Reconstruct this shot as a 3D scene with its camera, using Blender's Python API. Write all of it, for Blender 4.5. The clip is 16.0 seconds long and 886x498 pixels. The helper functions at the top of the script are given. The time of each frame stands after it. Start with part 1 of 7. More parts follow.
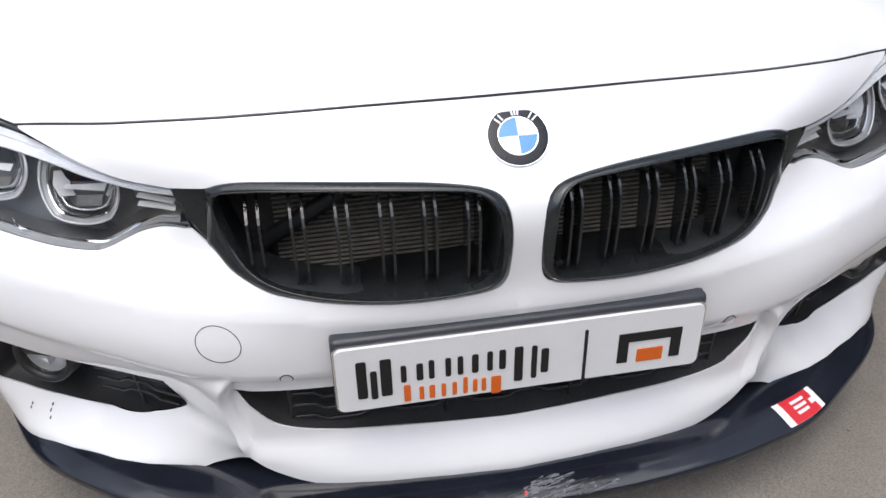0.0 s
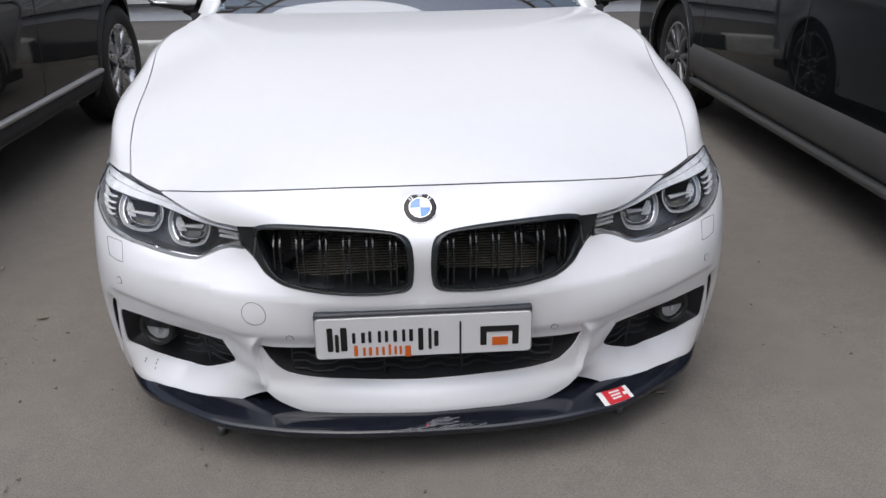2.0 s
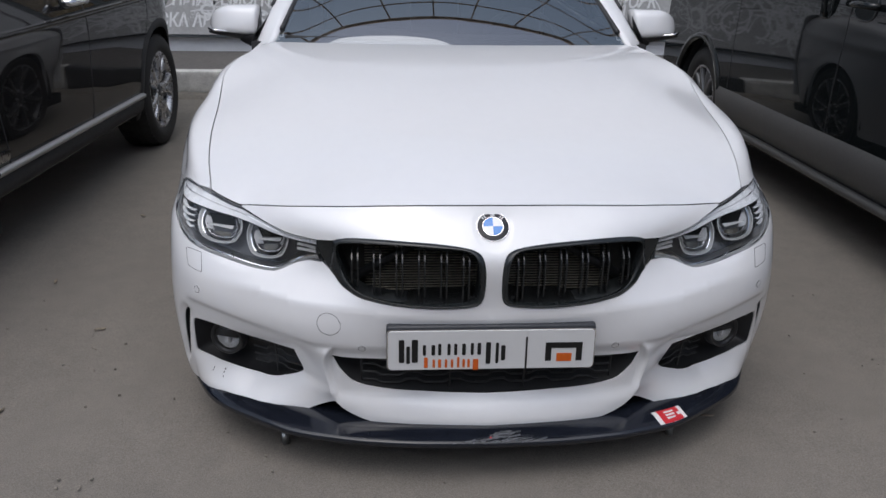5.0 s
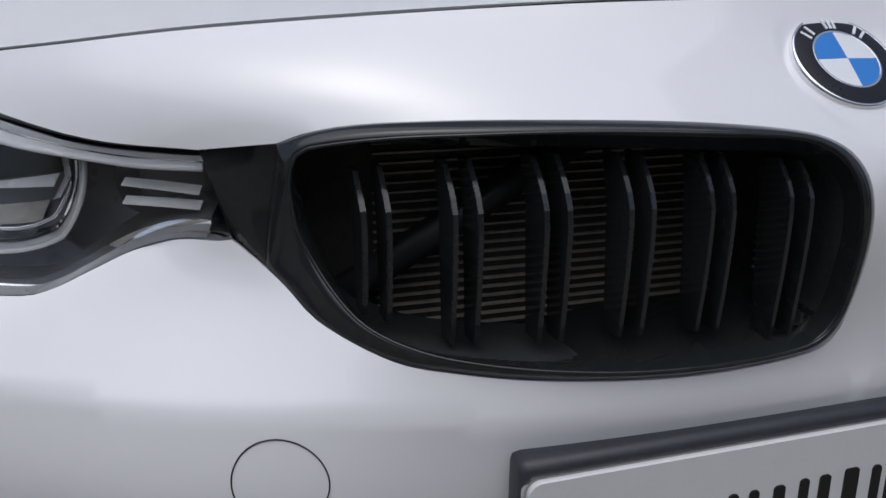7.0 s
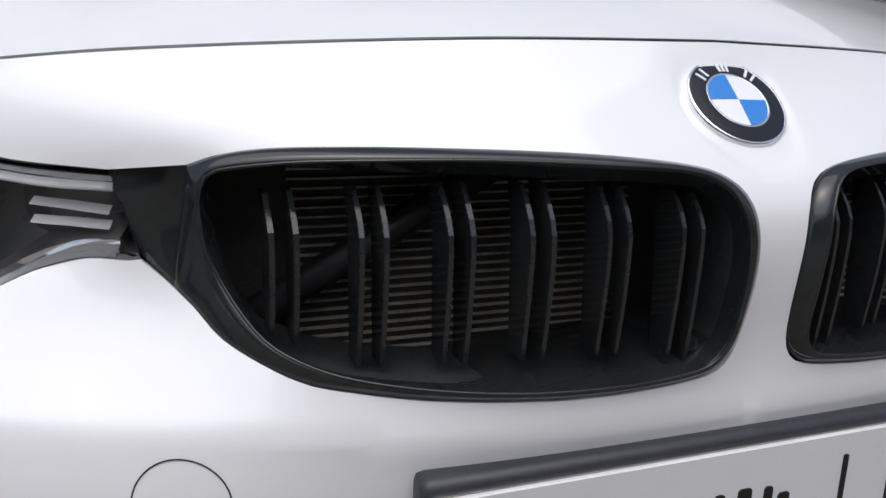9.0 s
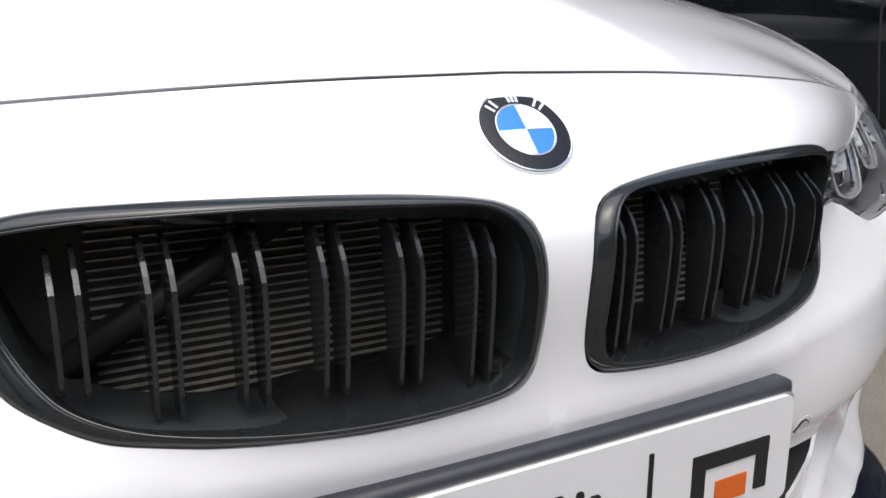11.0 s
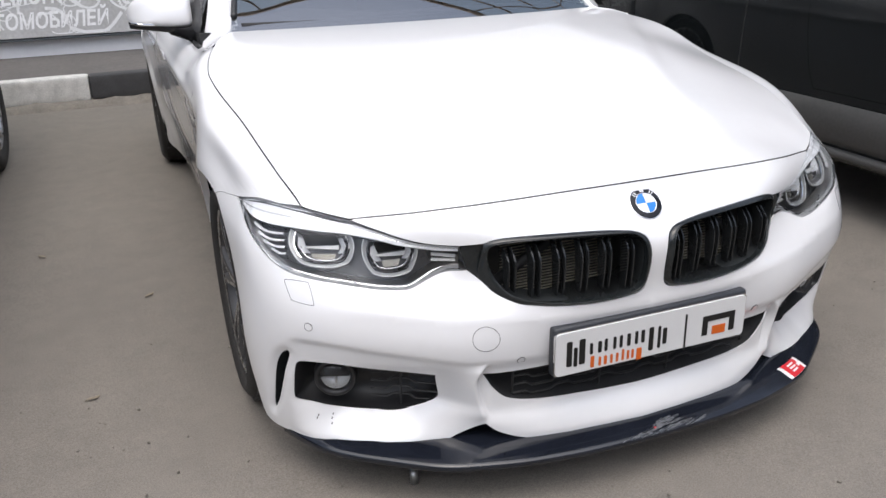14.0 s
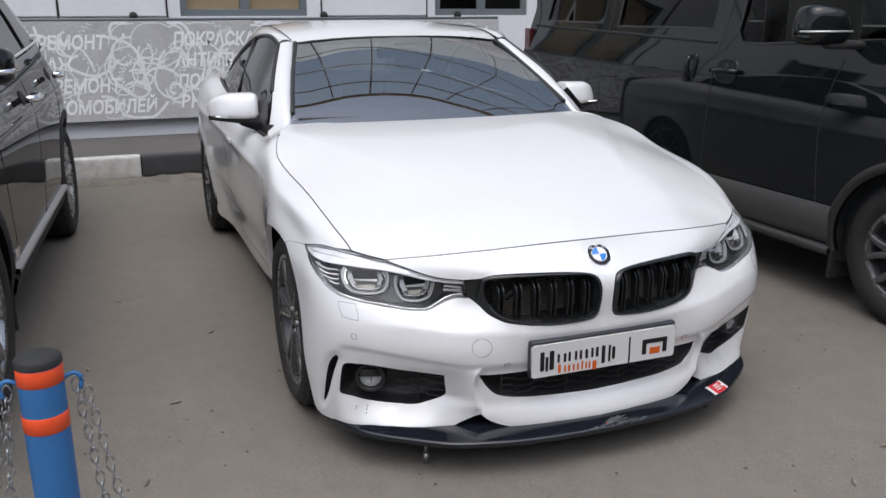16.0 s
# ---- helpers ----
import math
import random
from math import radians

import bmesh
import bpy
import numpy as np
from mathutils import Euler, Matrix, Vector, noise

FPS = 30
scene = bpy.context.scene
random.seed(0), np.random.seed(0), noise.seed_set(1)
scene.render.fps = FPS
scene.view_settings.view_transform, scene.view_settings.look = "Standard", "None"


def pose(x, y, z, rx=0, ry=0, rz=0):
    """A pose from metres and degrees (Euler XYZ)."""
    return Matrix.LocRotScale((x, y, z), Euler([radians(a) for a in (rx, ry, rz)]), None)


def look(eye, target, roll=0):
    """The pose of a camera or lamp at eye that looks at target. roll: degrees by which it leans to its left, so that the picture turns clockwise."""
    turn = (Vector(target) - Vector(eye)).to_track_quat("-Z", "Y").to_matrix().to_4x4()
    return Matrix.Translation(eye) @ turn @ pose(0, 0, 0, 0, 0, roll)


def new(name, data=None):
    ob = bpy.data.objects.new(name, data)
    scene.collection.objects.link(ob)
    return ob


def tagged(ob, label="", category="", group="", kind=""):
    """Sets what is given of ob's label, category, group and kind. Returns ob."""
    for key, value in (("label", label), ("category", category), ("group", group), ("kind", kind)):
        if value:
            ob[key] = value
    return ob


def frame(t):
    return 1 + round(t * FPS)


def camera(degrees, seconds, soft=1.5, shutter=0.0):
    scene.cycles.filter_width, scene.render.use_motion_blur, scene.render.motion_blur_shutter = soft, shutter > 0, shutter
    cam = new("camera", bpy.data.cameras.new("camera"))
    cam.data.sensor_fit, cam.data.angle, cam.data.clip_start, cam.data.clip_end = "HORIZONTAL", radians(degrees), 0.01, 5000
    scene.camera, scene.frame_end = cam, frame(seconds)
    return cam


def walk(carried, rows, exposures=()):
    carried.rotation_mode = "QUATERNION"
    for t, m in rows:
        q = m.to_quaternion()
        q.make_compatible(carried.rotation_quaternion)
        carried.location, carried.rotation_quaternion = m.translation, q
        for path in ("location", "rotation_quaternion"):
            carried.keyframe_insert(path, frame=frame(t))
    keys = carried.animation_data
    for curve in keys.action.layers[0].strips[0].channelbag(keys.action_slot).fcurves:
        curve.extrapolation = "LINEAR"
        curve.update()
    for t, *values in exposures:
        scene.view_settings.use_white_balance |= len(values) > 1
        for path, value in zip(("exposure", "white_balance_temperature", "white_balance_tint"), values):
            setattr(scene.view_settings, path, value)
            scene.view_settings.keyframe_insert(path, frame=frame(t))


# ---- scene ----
cam = camera(56.30, 16.0, soft=1.5)
PATH = [
    (0, (-0.2638, -0.8690, 1.1184), (-0.1174, -0.0340, 0.5879), -1.24),
    (0.5, (-0.1499, -1.0990, 1.2611), (-0.0702, -0.2500, 0.7388), -1.16),
    (1, (-0.1174, -1.3485, 1.3275), (-0.0603, -0.4796, 0.8358), -0.56),
    (1.5, (-0.1335, -1.5559, 1.3649), (-0.0775, -0.6641, 0.9160), -0.16),
    (2, (-0.0731, -1.7714, 1.3634), (-0.0102, -0.8548, 0.9685), -0.62),
    (2.5, (0.0335, -1.9609, 1.4010), (0.0377, -1.0253, 1.0478), -0.41),
    (3, (0.0464, -2.0660, 1.4460), (-0.0045, -1.1221, 1.1196), -1.22),
    (3.2, (0.0509, -2.1128, 1.4370), (-0.0034, -1.1597, 1.1391), -0.78),
    (5.3, (-0.3865, -1.7172, 1.3471), (-0.2933, -0.7957, 0.9699), -0.25),
    (5.5, (-0.4880, -1.4778, 1.3574), (-0.3742, -0.5683, 0.9575), -2.33),
    (5.8, (-0.5958, -1.0563, 1.2648), (-0.3711, -0.1865, 0.8257), -2.18),
    (6, (-0.5615, -0.7820, 1.1352), (-0.2957, 0.0699, 0.6841), -2.51),
    (6.2, (-0.5229, -0.5509, 0.9624), (-0.2357, 0.2930, 0.5092), -0.74),
    (6.5, (-0.4759, -0.4634, 0.8100), (-0.1786, 0.3906, 0.3829), -0.43),
    (7, (-0.4462, -0.4250, 0.7220), (-0.1689, 0.4911, 0.4327), 0.00),
    (7.5, (-0.4800, -0.4314, 0.7071), (-0.1930, 0.4894, 0.4428), 1.48),
    (8, (-0.5001, -0.4286, 0.7077), (-0.2115, 0.4932, 0.4488), 1.71),
    (8.5, (-0.4831, -0.4333, 0.7119), (-0.1972, 0.4910, 0.4590), 1.71),
    (9, (-0.4298, -0.4483, 0.7173), (-0.0829, 0.4573, 0.4733), 1.96),
    (9.5, (-0.3793, -0.4748, 0.7157), (0.0339, 0.4065, 0.4863), 1.96),
    (10, (-0.3580, -0.4767, 0.7141), (0.1315, 0.3647, 0.4852), 1.69),
    (10.2, (-0.3481, -0.4723, 0.7049), (0.1295, 0.3793, 0.4891), 0.94),
    (12.3, (-0.5400, -0.6852, 0.9428), (-0.1045, 0.1392, 0.5814), 0.85),
    (12.5, (-0.5938, -0.7666, 0.9773), (-0.1641, 0.0502, 0.5923), 0.79),
    (12.8, (-0.6951, -0.9209, 1.0417), (-0.2879, -0.1068, 0.6277), 0.41),
    (13, (-0.7505, -0.9934, 1.0964), (-0.3584, -0.1733, 0.6795), 0.34),
    (13.5, (-0.9450, -1.2214, 1.2126), (-0.5767, -0.3811, 0.8148), -1.06),
    (14, (-1.0789, -1.4444, 1.3020), (-0.7472, -0.5779, 0.9290), -1.48),
    (14.5, (-1.1485, -1.7027, 1.3590), (-0.8375, -0.8080, 1.0384), 0.03),
    (15, (-1.2240, -1.8944, 1.4030), (-0.8893, -0.9925, 1.1299), 0.27),
    (15.5, (-1.3178, -2.0350, 1.4031), (-0.9761, -1.1390, 1.1195), -0.39),
    (16, (-1.3588, -2.1281, 1.4189), (-1.0193, -1.2282, 1.1454), -0.16),
]
EXPOSURES = [(0, 0.6, 6300, 10), (1.0, 0.40, 6300, 10), (2.0, 0.13, 6250, 10), (3.2, -0.01, 6200, 10), (5.3, -0.25, 6100, 10), (6.0, -0.45, 6050, 10), (6.5, -0.50, 6050, 10), (7.0, -0.44, 6050, 10), (8.0, -0.28, 6150, 10), (9.0, 0.1, 6300, 10), (10.0, 0.47, 6400, 10), (12.5, 0.74, 6450, 10), (14.0, 0.52, 6400, 10), (15.0, 0.28, 6300, 10), (16, 0.18, 6300, 10)]
walk(cam, [(t, look(eye, target, roll)) for t, eye, target, roll in PATH], EXPOSURES)

# ---- light: a bright overcast day ----
world = bpy.data.worlds.new("overcast")
scene.world = world
world.use_nodes = True
wn = world.node_tree.nodes
wl = world.node_tree.links
sky = wn.new("ShaderNodeTexSky")
sky.sky_type = "NISHITA"
sky.sun_disc = False
sky.sun_elevation = radians(68.7)
sky.sun_rotation = radians(205.9)
sky.air_density, sky.dust_density, sky.ozone_density = 1.0, 4.0, 1.0
grey = wn.new("ShaderNodeHueSaturation")
grey.inputs["Saturation"].default_value = 0.7
wl.new(sky.outputs[0], grey.inputs["Color"])
wl.new(grey.outputs[0], wn["Background"].inputs["Color"])
wn["Background"].inputs["Strength"].default_value = 0.15
sun_data = bpy.data.lights.new("sun", "SUN")
sun_data.energy, sun_data.angle, sun_data.color = 1.3, radians(80), (1.0, 0.98, 0.96)
sun = new("sun", sun_data)
sun.matrix_world = look((-0.85, -1.75, 5.0), (0, 0, 0))

# ---- materials ----
def nodes_of(name):
    m = bpy.data.materials.new(name)
    m.use_nodes = True
    nt = m.node_tree
    return m, nt.nodes, nt.links, nt.nodes["Principled BSDF"]


def noise_node(nd, ln, scale, detail=4.0, rough=0.55, kind="Object", stretch=None):
    co = nd.new("ShaderNodeTexCoord")
    n = nd.new("ShaderNodeTexNoise")
    n.inputs["Scale"].default_value, n.inputs["Detail"].default_value, n.inputs["Roughness"].default_value = scale, detail, rough
    if stretch:
        mp = nd.new("ShaderNodeMapping")
        mp.inputs["Scale"].default_value = stretch
        ln.new(co.outputs[kind], mp.inputs[0])
        ln.new(mp.outputs[0], n.inputs["Vector"])
    else:
        ln.new(co.outputs[kind], n.inputs["Vector"])
    return n


def ramp_node(nd, ln, source, stops):
    r = nd.new("ShaderNodeValToRGB")
    while len(r.color_ramp.elements) < len(stops):
        r.color_ramp.elements.new(0.5)
    for el, (p, c) in zip(r.color_ramp.elements, stops):
        el.position, el.color = p, (*c, 1) if len(c) == 3 else c
    ln.new(source, r.inputs[0])
    return r


def plain(name, color, rough=0.5, metal=0.0, coat=0.0, vary=0.12, scale=30.0, bump=0.0, bump_scale=200.0, spec=0.5, coat_rough=0.03, shine=0.06):
    """A solid paint, plastic, rubber or metal, with slight mottling at two scales and fine relief."""
    m, nd, ln, p = nodes_of(name)
    p.inputs["Roughness"].default_value, p.inputs["Metallic"].default_value = rough, metal
    p.inputs["Coat Weight"].default_value, p.inputs["Coat Roughness"].default_value = coat, coat_rough
    p.inputs["Specular IOR Level"].default_value = spec
    a, b = noise_node(nd, ln, scale), noise_node(nd, ln, scale * 9)
    mx = nd.new("ShaderNodeMath")
    mx.operation = "ADD"
    ln.new(a.outputs[0], mx.inputs[0])
    ln.new(b.outputs[0], mx.inputs[1])
    hv = nd.new("ShaderNodeMath")
    hv.operation = "MULTIPLY"
    hv.inputs[1].default_value = 0.5
    ln.new(mx.outputs[0], hv.inputs[0])
    lo, hi = [c * (1 - vary) for c in color], [min(1, c * (1 + vary)) for c in color]
    r = ramp_node(nd, ln, hv.outputs[0], [(0.35, lo), (0.65, hi)])
    ln.new(r.outputs[0], p.inputs["Base Color"])
    rr = ramp_node(nd, ln, a.outputs[0], [(0.3, [max(0, rough - shine)] * 3), (0.7, [min(1, rough + shine)] * 3)])
    ln.new(rr.outputs[0], p.inputs["Roughness"])
    if bump:
        bn, bt = noise_node(nd, ln, bump_scale), nd.new("ShaderNodeBump")
        bt.inputs["Strength"].default_value, bt.inputs["Distance"].default_value = bump, 0.002
        ln.new(bn.outputs[0], bt.inputs["Height"])
        ln.new(bt.outputs[0], p.inputs["Normal"])
    return m


def pane_mat(name, tint, gloss=0.9, rough=0.0, ior=1.5):
    """Thin glass: lets light pass with a tint, mirrors by Fresnel."""
    m, nd, ln, p = nodes_of(name)
    nd.remove(p)
    tr, gl, fr, mix = nd.new("ShaderNodeBsdfTransparent"), nd.new("ShaderNodeBsdfGlossy"), nd.new("ShaderNodeFresnel"), nd.new("ShaderNodeMixShader")
    tr.inputs[0].default_value = (*tint, 1)
    gl.inputs["Roughness"].default_value = rough
    gl.inputs["Color"].default_value = (gloss, gloss, gloss, 1)
    fr.inputs["IOR"].default_value = ior
    ln.new(fr.outputs[0], mix.inputs[0])
    ln.new(tr.outputs[0], mix.inputs[1])
    ln.new(gl.outputs[0], mix.inputs[2])
    ln.new(mix.outputs[0], nd["Material Output"].inputs["Surface"])
    return m


WHITE = plain("white_car_paint", (0.765, 0.765, 0.775), rough=0.32, coat=1.0, vary=0.012, scale=3.0, shine=0.0)
WHITE.node_tree.nodes["Principled BSDF"].inputs["Coat IOR"].default_value = 1.65
RIM_BLACK = plain("piano_black_rim", (0.015, 0.0172, 0.018), rough=0.05, vary=0.2, scale=15, shine=0.02)
GLOSS_BLACK = plain("gloss_black_plastic", (0.014, 0.0152, 0.016), rough=0.12, spec=0.5, coat=0.0, vary=0.3, scale=15)
SATIN_BLACK = plain("satin_black_plastic", (0.018, 0.018, 0.019), rough=0.42, vary=0.25, scale=25, bump=0.15)
MATT_BLACK = plain("matt_black_plastic", (0.02, 0.02, 0.021), rough=0.7, vary=0.3, scale=30, bump=0.4)
SLAT_BLACK = plain("black_slat_side", (0.016, 0.0172, 0.018), rough=0.10, spec=0.35, vary=0.3, scale=15)
SLAT_EDGE = plain("gloss_black_slat_edge", (0.015, 0.016, 0.017), rough=0.14, spec=0.55, vary=0.25, scale=40)
DEEP_BLACK = plain("dark_cavity", (0.024, 0.027, 0.0285), rough=0.8, vary=0.3, spec=0.15)
SPLIT_BLACK = plain("splitter_black", (0.010, 0.012, 0.018), rough=0.12, spec=0.5, coat=0.15, vary=0.3, scale=12, coat_rough=0.05)
RUBBER = plain("tyre_rubber", (0.022, 0.021, 0.020), rough=0.8, vary=0.35, scale=40, bump=0.5)
CHROME = plain("chrome", (0.86, 0.86, 0.87), rough=0.06, metal=1.0, vary=0.02)
ALLOY = plain("machined_alloy", (0.50, 0.50, 0.51), rough=0.28, metal=1.0, vary=0.06)
ALLOY_DARK = plain("dark_alloy", (0.075, 0.075, 0.078), rough=0.32, metal=0.3, vary=0.15)
VAN_ALLOY = plain("dull_grey_alloy", (0.20, 0.20, 0.205), rough=0.4, metal=0.8, vary=0.15)
DISC = plain("worn_brake_disc", (0.26, 0.255, 0.25), rough=0.4, metal=0.9, vary=0.2, scale=50)
SATIN_METAL = plain("satin_aluminium", (0.55, 0.55, 0.56), rough=0.35, metal=1.0, vary=0.06)
SILVER = plain("silver_brow", (0.86, 0.87, 0.89), rough=0.28, metal=0.0, coat=0.6, vary=0.04)
HL_EDGE = plain("headlight_edge_grey", (0.23, 0.236, 0.247), rough=0.3, vary=0.06)
HL_DARK = plain("headlight_housing", (0.115, 0.117, 0.122), rough=0.3, vary=0.04)
CLEAR_RING = plain("clear_ring", (0.70, 0.71, 0.71), rough=0.08, metal=0.35, coat=0.8, vary=0.06)
FIN = plain("radiator_fin", (0.40, 0.36, 0.29), rough=0.5, vary=0.3, scale=60)
CORE = plain("radiator_core", (0.046, 0.042, 0.036), rough=0.8, vary=0.4, scale=60, bump=0.5)
GAP = plain("panel_gap", (0.015, 0.015, 0.016), rough=0.8, vary=0.2)
PLATE = plain("plate_grey", (0.63, 0.63, 0.63), rough=0.45, vary=0.02)
PLATE_BLACK = plain("plate_black", (0.004, 0.004, 0.004), rough=0.5, vary=0.1)
ORANGE = plain("plate_orange", (0.58, 0.105, 0.005), rough=0.5, vary=0.05)
FRAME_GREY = plain("plate_frame", (0.031, 0.034, 0.040), rough=0.42, vary=0.15, bump=0.2)
BLUE = plain("badge_blue", (0.02, 0.20, 0.62), rough=0.2, coat=1.0, vary=0.03)
BADGE_WHITE = plain("badge_white", (0.80, 0.81, 0.83), rough=0.2, coat=1.0, vary=0.02)
BADGE_BLACK = plain("badge_black", (0.012, 0.013, 0.018), rough=0.3, coat=0.0, spec=0.3, vary=0.1)
RED = plain("sticker_red", (0.55, 0.02, 0.03), rough=0.4, vary=0.1)
STICK_WHITE = plain("sticker_white", (0.75, 0.73, 0.72), rough=0.45, vary=0.08)
BLACK_PAINT = plain("black_car_paint", (0.0075, 0.009, 0.0095), rough=0.35, coat=1.0, vary=0.2, scale=4, spec=0.0)
DARK_PAINT = plain("dark_brown_car_paint", (0.014, 0.0133, 0.013), rough=0.35, coat=0.85, vary=0.15, scale=4, spec=0.0)
GREY_CLAD = plain("grey_cladding", (0.074, 0.073, 0.071), rough=0.5, vary=0.15, scale=8, bump=0.2)
HL_GLASS = pane_mat("headlight_glass", (0.97, 0.975, 0.98), ior=1.48)
WS_GLASS = pane_mat("windscreen_glass", (0.60, 0.66, 0.68), ior=5.6)
DARK_GLASS = pane_mat("tinted_glass", (0.10, 0.105, 0.10), ior=1.5)
VAN_GLASS = pane_mat("van_privacy_glass", (0.02, 0.022, 0.02), ior=1.36)
VAN_CLEAR = pane_mat("van_door_glass", (0.68, 0.71, 0.63), ior=1.3)
INTERIOR = plain("interior_black", (0.02, 0.02, 0.021), rough=0.75, vary=0.3, bump=0.3)
SEAT = plain("seat_leather", (0.03, 0.028, 0.027), rough=0.55, vary=0.2, bump=0.2)
HEADLINER = plain("beige_headliner", (0.60, 0.57, 0.47), rough=0.85, vary=0.06, scale=20)
CLAD_DARK = plain("dark_grey_cladding", (0.030, 0.029, 0.028), rough=0.55, vary=0.2, scale=12, bump=0.2)
TAIL_RED = plain("tail_lamp_red", (0.07, 0.008, 0.009), rough=0.15, coat=1.0, vary=0.1)


def asphalt():
    m, nd, ln, p = nodes_of("asphalt")
    big = noise_node(nd, ln, 0.9, 5, 0.6)
    mid = noise_node(nd, ln, 9, 6, 0.7)
    fine = noise_node(nd, ln, 260, 3, 0.6)
    spots = nd.new("ShaderNodeTexVoronoi")
    spots.inputs["Scale"].default_value = 90
    co = nd.new("ShaderNodeTexCoord")
    ln.new(co.outputs["Object"], spots.inputs["Vector"])
    base = ramp_node(nd, ln, big.outputs[0], [(0.3, (0.178, 0.163, 0.143)), (0.55, (0.193, 0.176, 0.154)), (0.75, (0.206, 0.188, 0.165))])
    grime = ramp_node(nd, ln, mid.outputs[0], [(0.3, (0.90, 0.90, 0.90)), (0.6, (1.03, 1.025, 1.02))])
    grain = ramp_node(nd, ln, fine.outputs[0], [(0.3, (0.74, 0.74, 0.74)), (0.7, (1.24, 1.235, 1.23))])
    chips = ramp_node(nd, ln, spots.outputs["Distance"], [(0.0, (1.35, 1.34, 1.32)), (0.10, (1, 1, 1))])
    out = base.outputs[0]
    for other in (grime, grain, chips):
        mx = nd.new("ShaderNodeMix")
        mx.data_type, mx.blend_type = "RGBA", "MULTIPLY"
        mx.inputs["Factor"].default_value = 1.0
        ln.new(out, mx.inputs[6])
        ln.new(other.outputs[0], mx.inputs[7])
        out = mx.outputs[2]
    ln.new(out, p.inputs["Base Color"])
    p.inputs["Roughness"].default_value = 0.85
    p.inputs["Specular IOR Level"].default_value = 0.25
    bt = nd.new("ShaderNodeBump")
    bt.inputs["Strength"].default_value, bt.inputs["Distance"].default_value = 0.5, 0.004
    ln.new(fine.outputs[0], bt.inputs["Height"])
    ln.new(bt.outputs[0], p.inputs["Normal"])
    return m


ASPHALT = asphalt()
KERB_WHITE = plain("kerb_white_paint", (0.56, 0.55, 0.52), rough=0.8, vary=0.28, scale=14, bump=0.6, bump_scale=90)
KERB_BLACK = plain("kerb_black_paint", (0.045, 0.045, 0.047), rough=0.8, vary=0.3, scale=14, bump=0.6, bump_scale=90)
CONCRETE = plain("rough_concrete", (0.20, 0.18, 0.155), rough=0.9, vary=0.3, scale=10, bump=0.8, bump_scale=60)
SIDEWALK = plain("sidewalk_asphalt", (0.115, 0.105, 0.098), rough=0.9, vary=0.2, scale=3, bump=0.6, bump_scale=120)
WALL = plain("facade_panel", (0.80, 0.80, 0.82), rough=0.55, vary=0.04, scale=2)
BANNER = plain("banner_grey", (0.49, 0.485, 0.48), rough=0.6, vary=0.15, scale=5)
BANNER_WHITE = plain("banner_print_white", (0.90, 0.90, 0.90), rough=0.6, vary=0.08)
BANNER_LINE = plain("banner_print_line", (0.82, 0.82, 0.82), rough=0.6, vary=0.1)
WIN_FRAME = plain("window_frame_grey", (0.15, 0.17, 0.18), rough=0.5, vary=0.06)
YARD_WALL = plain("yard_wall_render", (0.26, 0.24, 0.22), rough=0.8, vary=0.2, scale=1.5, bump=0.4)
BLIND = plain("window_blind", (0.46, 0.35, 0.21), rough=0.8, vary=0.12, scale=8)
BOLLARD_BLUE = plain("bollard_blue", (0.035, 0.16, 0.40), rough=0.45, vary=0.1, scale=12)
BOLLARD_RED = plain("bollard_reflective_red", (0.80, 0.085, 0.02), rough=0.4, vary=0.06)
STEEL = plain("galvanised_steel", (0.42, 0.43, 0.43), rough=0.38, metal=0.9, vary=0.25, scale=40)
RIB = plain("canopy_rib", (0.27, 0.215, 0.17), rough=0.5, vary=0.1)

# ---- helpers for meshes ----
def thing(name, label, category, at=(0, 0, 0), group="", kind=""):
    ob = new(name)
    ob.location = at
    ob.empty_display_size = 0.1
    return tagged(ob, label, category, group, kind)


def base_inverse(ob):
    m = Matrix.Identity(4)
    while ob:
        m = ob.matrix_parent_inverse @ ob.matrix_basis @ m if ob.parent else ob.matrix_basis @ m
        ob = ob.parent
    return m.inverted()


def part(name, bm, material, parent=None, label="", smooth=True):
    """Links a bmesh (in world places) as one mesh object under a thing or a part."""
    me = bpy.data.meshes.new(name)
    if not isinstance(bm, bmesh.types.BMesh):
        me.from_pydata(*bm)
    else:
        bm.to_mesh(me)
        bm.free()
    me.materials.append(material)
    if smooth:
        me.polygons.foreach_set("use_smooth", [True] * len(me.polygons))
    ob = new(name, me)
    if parent:
        ob.parent = parent
        ob.matrix_parent_inverse = base_inverse(parent)
    if label:
        ob["label"] = label
    return ob


def facing(ob, way):
    """Turns a pane's faces so that they look towards way."""
    me = ob.data
    mean = sum((p.normal * p.area for p in me.polygons), Vector())
    if mean.dot(Vector(way)) < 0:
        me.flip_normals()
    return ob


